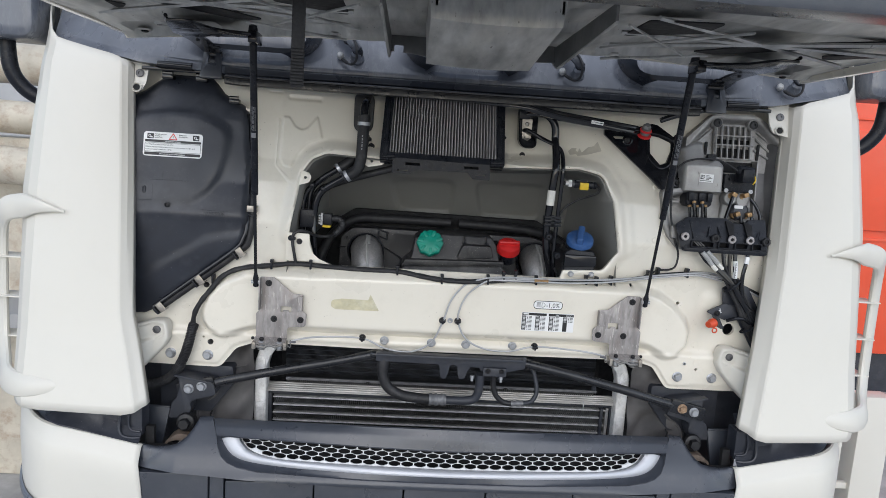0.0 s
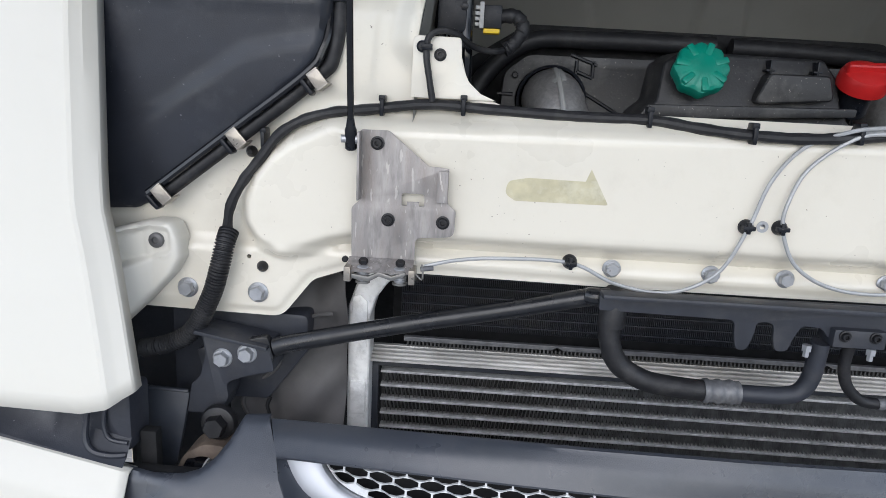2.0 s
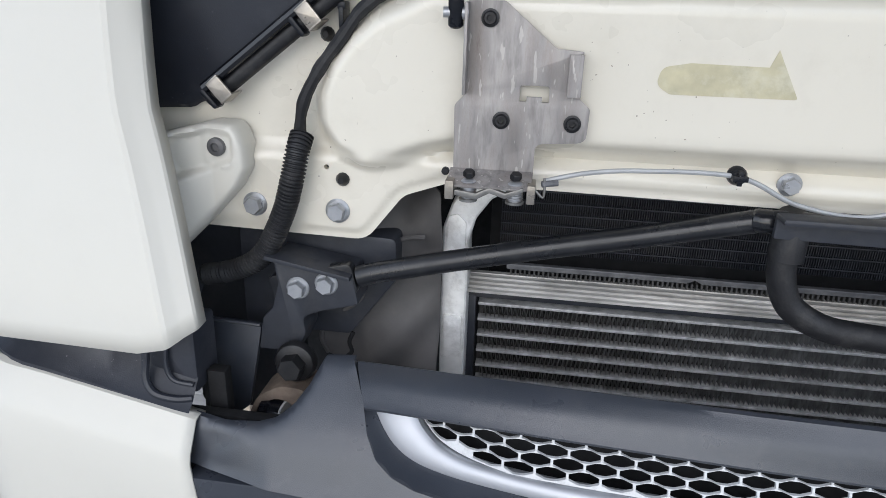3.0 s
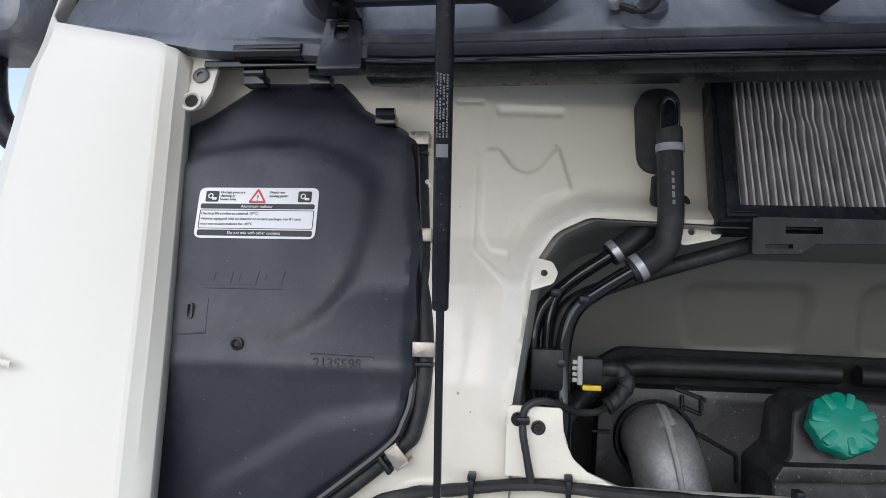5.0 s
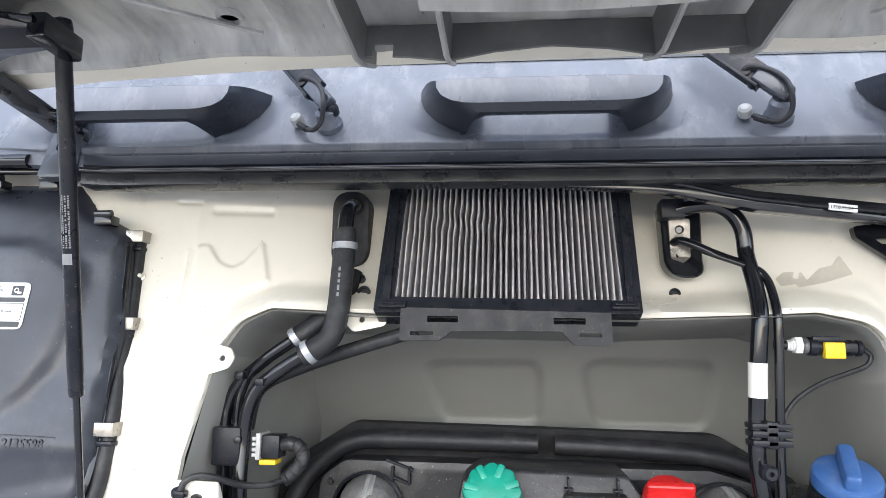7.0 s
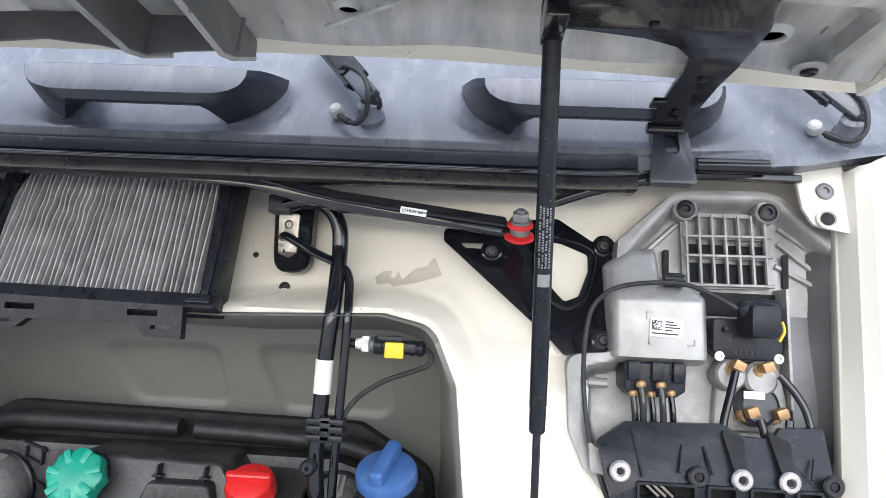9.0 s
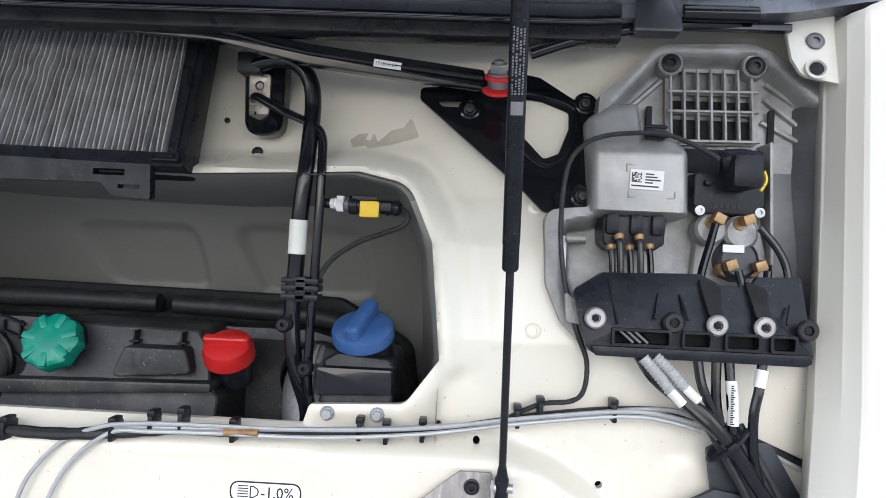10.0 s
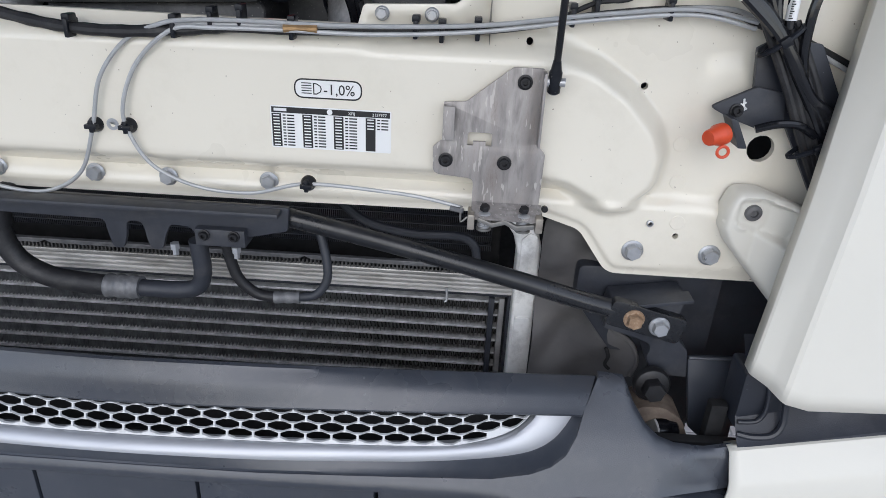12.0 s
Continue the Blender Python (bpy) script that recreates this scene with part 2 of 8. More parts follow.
def rnd(pts, r, n=4):
    """Rounds the corners of a closed outline; r one radius or one for each corner."""
    out, k = [], len(pts)
    for i, p in enumerate(pts):
        rad = r[i] if isinstance(r, (list, tuple)) else r
        p, a, c = Vector(p), Vector(pts[i - 1]), Vector(pts[(i + 1) % k])
        u, v = (a - p), (c - p)
        lu, lv = u.length, v.length
        if rad <= 0 or lu < 1e-6 or lv < 1e-6:
            out.append(tuple(p))
            continue
        u, v = u / lu, v / lv
        ang = math.acos(max(-1, min(1, u.dot(v))))
        if ang > 3.05:
            out.append(tuple(p))
            continue
        d = min(rad / math.tan(ang / 2), 0.48 * lu, 0.48 * lv)
        p0, p1 = p + u * d, p + v * d
        for j in range(n + 1):
            s = j / n
            out.append(tuple((1 - s) ** 2 * p0 + 2 * s * (1 - s) * p + s * s * p1))
    return out


def rrect(x0, x1, z0, z1, r, n=4):
    return rnd([(x0, z0), (x1, z0), (x1, z1), (x0, z1)], r, n)


def circ(x, z, r, n=16):
    return [(x + r * math.cos(2 * math.pi * i / n), z + r * math.sin(2 * math.pi * i / n)) for i in range(n)]


def slab(bm, outline, y0, y1, holes=(), bevel=0.0, m=None, seg=2):
    """A plate in the x-z plane, front at y0, back at y1, with holes; m moves it. y0, y1 may be functions of x and z."""
    f0 = y0 if callable(y0) else (lambda x, z: y0)
    f1 = y1 if callable(y1) else (lambda x, z: y1)
    loops = [list(outline)] + [list(h) for h in holes]
    flat = [p for lp in loops for p in lp]
    front = [bm.verts.new((x, f0(x, z), z)) for x, z in flat]
    back = [bm.verts.new((x, f1(x, z), z)) for x, z in flat]
    caps, sides = [], []
    if holes:
        for t in tessellate_polygon([[Vector((x, z, 0)) for x, z in lp] for lp in loops]):
            try:
                caps.append(bm.faces.new([front[i] for i in t]))
                bm.faces.new([back[i] for i in reversed(t)])
            except ValueError:
                pass
    else:
        caps.append(bm.faces.new(front))
        bm.faces.new(back[::-1])
    k = 0
    edges = []
    for lp in loops:
        for i in range(len(lp)):
            a, b = k + i, k + (i + 1) % len(lp)
            bm.faces.new((front[a], back[a], back[b], front[b]))
            e = bm.edges.get((front[a], front[b]))
            if e:
                edges.append(e)
        k += len(lp)
    vs = set(front + back)
    if bevel:
        bmesh.ops.recalc_face_normals(bm, faces=list({f for v in vs for f in v.link_faces}))
        r = bmesh.ops.bevel(bm, geom=edges, offset=bevel, segments=seg, profile=0.6, affect="EDGES", clamp_overlap=True)
        vs = {v for v in vs if v.is_valid} | set(r["verts"])
    if m:
        bmesh.ops.transform(bm, matrix=m, verts=list(vs))
    return bm


def box(bm, x0, x1, y0, y1, z0, z1, bevel=0.002, m=None, seg=2):
    r = bmesh.ops.create_cube(bm, size=1.0)
    vs = r["verts"]
    for v in vs:
        v.co = Vector((x0 + (v.co.x + 0.5) * (x1 - x0), y0 + (v.co.y + 0.5) * (y1 - y0), z0 + (v.co.z + 0.5) * (z1 - z0)))
    if bevel:
        es = list({e for v in vs for e in v.link_edges})
        r = bmesh.ops.bevel(bm, geom=es, offset=bevel, segments=seg, profile=0.6, affect="EDGES", clamp_overlap=True)
        vs = list({v for f in r["faces"] for v in f.verts} | {v for v in vs if v.is_valid})
    if m:
        bmesh.ops.transform(bm, matrix=m, verts=vs)
    return bm


def smooth_line(pts, sub=6):
    """A smooth line (Catmull-Rom) through the points."""
    P = [Vector(p) for p in pts]
    if len(P) < 3 or sub < 2:
        return P
    out = []
    for i in range(len(P) - 1):
        a, b = P[max(i - 1, 0)], P[i]
        c, d = P[i + 1], P[min(i + 2, len(P) - 1)]
        for j in range(sub):
            t = j / sub
            out.append(0.5 * ((2 * b) + (c - a) * t + (2 * a - 5 * b + 4 * c - d) * t * t + (3 * b - 3 * c + d - a) * t ** 3))
    out.append(P[-1])
    return out


def tube(bm, pts, r, seg=10, sub=6, radius=None, flat=1.0, caps=True):
    """A tube along a smooth line; radius(s) scales it along its length s (metres); flat squeezes it across y."""
    P = smooth_line(pts, sub)
    rings, run = [], 0.0
    up = Vector((0, 1, 0))
    for i, p in enumerate(P):
        if i:
            run += (p - P[i - 1]).length
        d = (P[min(i + 1, len(P) - 1)] - P[max(i - 1, 0)]).normalized()
        side = d.cross(up)
        if side.length < 1e-3:
            side = d.cross(Vector((1, 0, 0)))
        side.normalize()
        up = side.cross(d).normalized()
        k = r * (radius(run) if radius else 1.0)
        rings.append([bm.verts.new(p + side * math.cos(a) * k + up * math.sin(a) * k * flat)
                      for a in (2 * math.pi * j / seg for j in range(seg))])
    for a, b in zip(rings, rings[1:]):
        for j in range(seg):
            bm.faces.new((a[j], a[(j + 1) % seg], b[(j + 1) % seg], b[j]))
    if caps:
        bm.faces.new(rings[0][::-1])
        bm.faces.new(rings[-1])
    return bm


def axis_matrix(at, axis):
    return Matrix.Translation(at) @ Vector(axis).to_track_quat("Z", "Y").to_matrix().to_4x4()


def lathe(bm, profile, at, axis=(0, -1, 0), seg=20, wobble=None):
    """Turns a profile of (radius, height) round an axis from at."""
    m = axis_matrix(at, axis)
    rings = []
    for r, h in profile:
        rings.append([bm.verts.new(m @ Vector((r * (wobble(a, h) if wobble else 1) * math.cos(a), r * (wobble(a, h) if wobble else 1) * math.sin(a), h)))
                      for a in (2 * math.pi * j / seg for j in range(seg))])
    for a, b in zip(rings, rings[1:]):
        for j in range(seg):
            bm.faces.new((a[j], a[(j + 1) % seg], b[(j + 1) % seg], b[j]))
    bm.faces.new(rings[0][::-1])
    bm.faces.new(rings[-1])
    return bm


def hexagon(bm, at, axis, across, h, turn=0.3, chamfer=0.12):
    r = across / math.sqrt(3)
    m = axis_matrix(at, axis)
    rings = []
    for k, z in ((1, 0), (1, h * 0.8), (1 - chamfer, h)):
        rings.append([bm.verts.new(m @ Vector((r * k * math.cos(turn + j * math.pi / 3), r * k * math.sin(turn + j * math.pi / 3), z))) for j in range(6)])
    for a, b in zip(rings, rings[1:]):
        for j in range(6):
            bm.faces.new((a[j], a[(j + 1) % 6], b[(j + 1) % 6], b[j]))
    bm.faces.new(rings[0][::-1])
    bm.faces.new(rings[-1])
    return bm


def hex_bolt(at, material=ZINC, across=0.019, axis=(0, -1, 0), label="zinc-plated hexagon flange bolt screwed into the panel", group="flange bolts", turn=None):
    ob = thing("flange_bolt", label, "bolt", at, group)
    k = across / 0.019
    part("washer", lathe(B(), [(0.0145 * k, 0), (0.0145 * k, 0.0015), (0.0135 * k, 0.0022), (0.012 * k, 0.0032)], at, axis), material, ob)
    tip = Vector(at) + Vector(axis).normalized() * 0.003
    part("head", hexagon(B(), tip, axis, across, 0.009 * k, random.uniform(0, 1) if turn is None else turn), material, ob)
    return ob


def socket_screw(at, r=0.009, material=BOLTBLK, axis=(0, -1, 0), parent=None, label="black socket screw with a round flange", group="socket screws"):
    bm = lathe(B(), [(r, 0), (r, 0.0018), (r * 0.78, 0.0022), (r * 0.74, 0.005), (r * 0.62, 0.0062), (r * 0.36, 0.0062), (r * 0.33, 0.003), (0.0004, 0.003)], at, axis, 18)
    if parent:
        return part("screw", bm, material, parent)
    return single("socket_screw", bm, material, label, "screw", group)


def writing(body, x, y, z, size, material, parent, name="lettering", align="LEFT", m=None, thick=0.0002, sx=1.0):
    cu = bpy.data.curves.new("text", "FONT")
    cu.body, cu.size, cu.align_x, cu.extrude = body, size, align, thick
    cu.resolution_u = 2
    tmp = bpy.data.objects.new("text", cu)
    me = bpy.data.meshes.new_from_object(tmp)
    bpy.data.objects.remove(tmp)
    me.transform((m or Matrix()) @ pose(x, y, z, 90, 0, 0) @ Matrix.Diagonal((sx, 1, 1, 1)))
    me.materials.clear()
    me.materials.append(material)
    ob = new(name, me)
    PLACE[ob] = Matrix()
    if parent:
        ob.parent = parent
        ob.matrix_parent_inverse = PLACE[parent].inverted()
    return ob


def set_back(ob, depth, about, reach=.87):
    """Sets the parts of a thing back by depth(z), spreading them from the camera's (x, z) to fit its view."""
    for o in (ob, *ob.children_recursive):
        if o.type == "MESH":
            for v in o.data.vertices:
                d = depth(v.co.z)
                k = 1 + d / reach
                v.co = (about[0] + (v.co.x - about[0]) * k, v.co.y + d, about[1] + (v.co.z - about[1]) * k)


def sdf(pts):
    """Signed distance (inside negative) of many points to a closed outline."""
    A = np.array(pts, float)
    Bq = np.roll(A, -1, axis=0)

    def f(X, Z):
        best = np.full(X.shape, 1e9)
        inside = np.zeros(X.shape, bool)
        for (ax, az), (bx, bz) in zip(A, Bq):
            ex, ez = bx - ax, bz - az
            t = np.clip(((X - ax) * ex + (Z - az) * ez) / (ex * ex + ez * ez + 1e-12), 0, 1)
            best = np.minimum(best, np.hypot(X - ax - t * ex, Z - az - t * ez))
            if abs(ez) > 1e-9:
                hit = ((az > Z) != (bz > Z)) & (X < ex * (Z - az) / ez + ax)
                inside ^= hit
        return np.where(inside, -best, best)
    return f


def rise(d, w):
    """1 inside, 0 outside, soft over +-w round the outline."""
    t = np.clip((w - d) / (2 * w), 0, 1)
    return t * t * (3 - 2 * t)


def sheet(outline, holes, height, step, rim=0.012, fine=()):
    """A pressed sheet: outline and holes in x-z, depth y = height(X, Z), its edges turned back by rim."""
    loops = [list(outline)] + [list(h) for h in holes]
    verts, edges = [], []
    for lp in loops:
        dense = []
        for i, p in enumerate(lp):
            q = lp[(i + 1) % len(lp)]
            n = max(1, int(math.dist(p, q) / step))
            dense += [(p[0] + (q[0] - p[0]) * j / n, p[1] + (q[1] - p[1]) * j / n) for j in range(n)]
        k = len(verts)
        verts += dense
        edges += [(k + i, k + (i + 1) % len(dense)) for i in range(len(dense))]
    xs, zs = [p[0] for p in outline], [p[1] for p in outline]
    GX, GZ = np.meshgrid(np.arange(min(xs), max(xs), step), np.arange(min(zs), max(zs), step))
    GX = GX.ravel() + 0.001 * np.sin(GZ.ravel() * 997)
    GZ = GZ.ravel()
    for (x0, x1, z0, z1, st) in fine:
        ax, az = np.meshgrid(np.arange(x0, x1, st), np.arange(z0, z1, st))
        out = ~((GX > x0) & (GX < x1) & (GZ > z0) & (GZ < z1))
        GX, GZ = np.concatenate([GX[out], ax.ravel()]), np.concatenate([GZ[out], az.ravel()])
    fo = sdf(loops[0])(GX, GZ)
    keep = fo < -0.4 * step
    for h in loops[1:]:
        keep &= sdf(h)(GX, GZ) > 0.4 * step
    pts = verts + list(zip(GX[keep].tolist(), GZ[keep].tolist()))
    v2, e2, f2, *_ = delaunay_2d_cdt([Vector(p) for p in pts], edges, [], 0, 1e-6)
    V = np.array([(p.x, p.y) for p in v2])
    Fc = np.array([f for f in f2 if len(f) == 3])
    C = V[Fc].mean(axis=1)
    ok = sdf(loops[0])(C[:, 0], C[:, 1]) < 0
    for h in loops[1:]:
        ok &= sdf(h)(C[:, 0], C[:, 1]) > 0
    Y = height(V[:, 0], V[:, 1])
    bm = B()
    bv = [bm.verts.new((V[i, 0], Y[i], V[i, 1])) for i in range(len(V))]
    for a, b, c in Fc[ok]:
        bm.faces.new((bv[a], bv[b], bv[c]))
    loose = [v for v in bm.verts if not v.link_faces]
    for v in loose:
        bm.verts.remove(v)
    if rim:
        be = [e for e in bm.edges if len(e.link_faces) == 1]
        r = bmesh.ops.extrude_edge_only(bm, edges=be)
        for v in [g for g in r["geom"] if isinstance(g, bmesh.types.BMVert)]:
            v.co.y += rim
    return bm


# ---- setting: ground, far backdrop ----
def plain_sheet(name, x0, x1, y0, y1, z, material, label, category):
    bm = B()
    bm.faces.new([bm.verts.new(p) for p in ((x0, y0, z), (x1, y0, z), (x1, y1, z), (x0, y1, z))])
    return single(name, bm, material, label, category, kind="structure")


plain_sheet("ground", -400, 400, -400, 400, 0.0, PAVE, "grey concrete paving of a vehicle yard", "ground")


# ---- setting: the cab's pressed front panel, engine recess ----
BEAM = rnd([(-.56, 1.620), (.52, 1.628), (.582, 1.609), (.625, 1.582), (.663, 1.540), (.677, 1.508), (.673, 1.466), (.645, 1.4375), (.614, 1.432), (.584, 1.446), (.558, 1.460), (.525, 1.464), (-.525, 1.461), (-.557, 1.454), (-.596, 1.440), (-.628, 1.434), (-.661, 1.447), (-.678, 1.475), (-.679, 1.506), (-.666, 1.542), (-.644, 1.572), (-.619, 1.592)], .03, 3)
COVER_OUT = rnd([(-.93, 2.05), (-.872, 2.080), (-.808, 2.135), (-.692, 2.132), (-.655, 2.088), (-.602, 2.060), (-.582, 2.045), (-.566, 1.905), (-.563, 1.745), (-.572, 1.695), (-.588, 1.672), (-.69, 1.584), (-.79, 1.50), (-.838, 1.474), (-.90, 1.47), (-.93, 1.48)],
                [0, .01, .01, .012, .012, .01, .01, .01, .01, .012, .01, 0, 0, .006, 0, 0], 3)
CARRIER_OUT = rnd([(.632, 2.015), (.636, 2.052), (.706, 2.117), (.722, 2.124), (.826, 2.127), (.852, 2.118), (.935, 2.055), (.935, 1.765), (.62, 1.742), (.590, 1.775), (.573, 1.815), (.570, 1.905), (.625, 1.91)], [.006, .01, .012, .01, .01, .012, 0, 0, .02, .02, .03, .02, .01], 4)
OPENING = rnd([(-.454, 1.721), (-.437, 1.835), (-.430, 1.888), (-.406, 1.925), (-.366, 1.944), (-.23, 1.938), (.124, 1.935), (.341, 1.944), (.405, 1.93), (.437, 1.86), (.453, 1.722), (.415, 1.669), (.304, 1.664), (.297, 1.641), (-.335, 1.642), (-.385, 1.662), (-.402, 1.721)],
              [0, .02, .03, .04, .03, 0, 0, .03, .04, .03, .006, .02, .006, .004, .02, .03, .004], 5)
EDGE = rnd([(-.97, 2.17), (.97, 2.17), (.97, 1.336), (.632, 1.336), (.588, 1.397), (.534, 1.414), (.2, 1.411), (-.2, 1.411), (-.537, 1.414), (-.588, 1.396), (-.632, 1.339), (-.97, 1.345)],
           [0, 0, 0, .03, .03, .02, 0, 0, .02, .03, .03, 0], 5)
d_beam = sdf(BEAM)
d_v = sdf(rnd([(-.494, 2.037), (-.478, 2.037), (-.460, 2.012), (-.442, 2.003), (-.426, 2.012), (-.402, 2.044), (-.386, 1.984), (-.425, 1.968), (-.452, 1.938), (-.464, 1.900), (-.486, 1.903), (-.496, 1.925)], [.005, .005, .012, .016, .012, .003, .006, .02, .02, .006, .012, .01], 4))
d_vo = sdf(rnd([(-.508, 2.03), (-.503, 2.03), (-.504, 1.90), (-.468, 1.862), (-.450, 1.852), (-.438, 1.868), (-.431, 1.905), (-.415, 1.935), (-.380, 1.954), (-.384, 1.960), (-.422, 1.942), (-.440, 1.908), (-.446, 1.872), (-.462, 1.868), (-.508, 1.906)], .006, 3))
d_vs = sdf(rnd([(-.444, 1.875), (-.456, 1.75), (-.448, 1.75), (-.438, 1.86)], .002, 2))
d_bar = sdf(rrect(-.482, -.395, 2.086, 2.096, .004))
d_bar2 = sdf(rrect(-.536, -.500, 2.1, 2.106, .003))
d_open = sdf(OPENING)
d_shoulder = sdf(rnd([(.30, 1.99), (.42, 1.98), (.485, 1.90), (.50, 1.72), (.455, 1.70), (.44, 1.93), (.30, 1.95)], .02, 4))
d_low = sdf(rnd([(.71, 1.62), (.95, 1.62), (.95, 1.36), (.80, 1.36), (.725, 1.45)], .03, 4))
d_lowl = sdf(rnd([(-.72, 1.60), (-.95, 1.60), (-.95, 1.36), (-.80, 1.36), (-.73, 1.45)], .03, 4))
d_cov = sdf(COVER_OUT)
d_edge = sdf(EDGE)


def panel_y(X, Z):
    """Depth of the pressed panel's face."""
    X, Z = np.asarray(X, float), np.asarray(Z, float)
    up = np.clip(Z - 1.75, 0, None)
    y = 0.045 + up * (0.40 - 0.18 * np.clip(np.abs(X) / 0.5, 0, 1))
    y = y + np.interp(X, [-.62, -.5, -.25, 0, .2, .4, .56, .7], [.012, .02, .03, .045, .05, .032, .02, .01]) * np.clip((d_open(X, Z) - .006) / .03, 0, 1) * np.clip((Z - 1.86) / .06, 0, 1)
    y = y - 0.014 * rise(Z - 1.442, 0.008)
    y = y - 0.037 * rise(d_beam(X, Z), 0.014)
    y = y - 0.0045 * rise(d_v(X, Z), 0.003) - 0.0022 * rise(d_vo(X, Z), 0.002) - 0.0018 * rise(d_vs(X, Z), 0.002) + 0.004 * rise(d_bar(X, Z), 0.004) + 0.003 * rise(d_bar2(X, Z), 0.003)
    y = y - 0.012 * rise(d_open(X, Z) - 0.02, 0.016) + 0.004 * rise(d_open(X, Z) - 0.002, 0.005)
    y = y - 0.006 * rise(d_shoulder(X, Z), 0.012)
    y = y - 0.004 * rise(d_low(X, Z), 0.014) - 0.004 * rise(d_lowl(X, Z), 0.014)
    y = y + 0.005 * rise(-d_edge(X, Z) - 0.0105, 0.003) * (Z < 1.43)
    y = y + 0.05 * rise(d_cov(X, Z) + 0.012, 0.01)
    return y + 0.0012 * np.sin(X * 9 + 2) * np.cos(Z * 11)


def on_panel(x, z, lift=0.0):
    return (x, float(panel_y(np.array([x]), np.array([z]))[0]) - lift, z)


CARRIER_HOLE = [(.765 + (x - .765) * .93, 1.93 + (z - 1.93) * .94) for x, z in CARRIER_OUT]
HOLES = [(.500, 1.632, .0042), (.644, 1.586, .0045), (.713, 1.398, .004), (.798, 1.518, .017), (-.676, 1.425, .003), (.562, 1.908, .004), (.455, 1.648, .003)]
single("wall_cab_front", sheet(EDGE, [OPENING, CARRIER_HOLE] + [circ(x, z, r, 14) for x, z, r in HOLES], panel_y, 0.0075, 0.010,
       fine=[(-.545, -.372, 1.84, 2.12, .0028), (.3, .52, 1.7, 2.0, .005), (-.70, .70, 1.335, 1.43, .0042), (-.70, -.55, 1.43, 1.63, .0045), (.55, .70, 1.43, 1.63, .0045)]),
       CREAM, "cream-painted pressed steel front panel of a truck cab", "panel", kind="structure", sharp=50)

# the recess behind the opening: side walls, roof, back with two sunk fields
ring = [p for p in OPENING]
i0 = min(range(len(ring)), key=lambda i: math.dist(ring[i], (-.454, 1.721)))
i1 = min(range(len(ring)), key=lambda i: math.dist(ring[i], (.453, 1.722)))
arc = [(-.456, 1.50), (-.456, 1.60)] + (ring[i0:i1 + 1] if i0 < i1 else ring[i0:] + ring[:i1 + 1]) + [(.453, 1.60), (.453, 1.50)]
bm = B()
rows = []
for k, (yy, sx, dz) in enumerate(((0.0, 1.0, 0.0), (0.03, .985, -.004), (.2, .955, -.012), (.42, .92, -.03), (.52, .89, -.05))):
    rows.append([bm.verts.new((x * sx, float(panel_y(np.array([x]), np.array([z]))[0]) + .010 if k == 0 else .055 + yy * .9, z + dz * max(0, (z - 1.6) / .33))) for x, z in arc])
for a, b in zip(rows, rows[1:]):
    for j in range(len(arc) - 1):
        bm.faces.new((a[j], a[j + 1], b[j + 1], b[j]))
single("wall_recess", bm, RECESSGREY, "grey inner walls of the engine recess", "recess", kind="structure", fix=False, sharp=50)
d_f1 = sdf(rnd([(-.165, 1.764), (.012, 1.765), (.010, 1.876), (-.200, 1.873)], .03, 6))
d_f2 = sdf(rnd([(.112, 1.763), (.312, 1.761), (.302, 1.878), (.078, 1.880)], .03, 6))
single("wall_recess_back", sheet([(-.45, 1.45), (.45, 1.45), (.45, 1.975), (-.45, 1.975)], [],
       lambda X, Z: .505 + .016 * rise(d_f1(X, Z), .009) + .016 * rise(d_f2(X, Z), .009) - .85 * (((Z - 1.745) ** 2 + .0004) ** .5 + Z - 1.745) / 2, .0055, 0.0),
       RECESSGREY, "grey back of the engine recess with two sunk fields", "recess", kind="structure", sharp=50)
# Near-black sheet added to stop light leaking in behind panel and radiator.
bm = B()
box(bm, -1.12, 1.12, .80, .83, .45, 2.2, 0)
single("bulkhead", bm, CORESHADE, "near-black backing added behind the engine bay", "bulkhead", kind="structure")
# Dark boxes added behind the front panel to block light.
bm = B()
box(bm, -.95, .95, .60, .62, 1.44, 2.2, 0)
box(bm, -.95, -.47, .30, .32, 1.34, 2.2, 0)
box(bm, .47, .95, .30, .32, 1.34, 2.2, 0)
single("wall_inner_shell", bm, FRAMEBLK, "dark backing added behind the front panel to block light", "panel", kind="structure")

# ears on the opening's edge, a plate each
for pts, hole, yy, nm in ((rnd([(-.436, 1.896), (-.427, 1.893), (-.410, 1.889), (-.403, 1.876), (-.409, 1.863), (-.424, 1.858), (-.437, 1.854)], [0, .006, .009, .009, .009, .006, 0]), (-.4195, 1.8755), .0662, "ear"),
                          (rnd([(-.29, 1.955), (-.20, 1.955), (-.212, 1.922), (-.255, 1.913), (-.275, 1.935)], .01), (-.244, 1.93), .108, "ear")):
    ob = single("panel_" + nm, slab(B(), pts, lambda x, z: yy + (z - hole[1]) * .25, lambda x, z: yy + .004 + (z - hole[1]) * .25, [circ(*hole, .004, 12)], .0012), CREAM, "cream-painted ear with a hole on the opening's edge", "ear", group="opening ears")

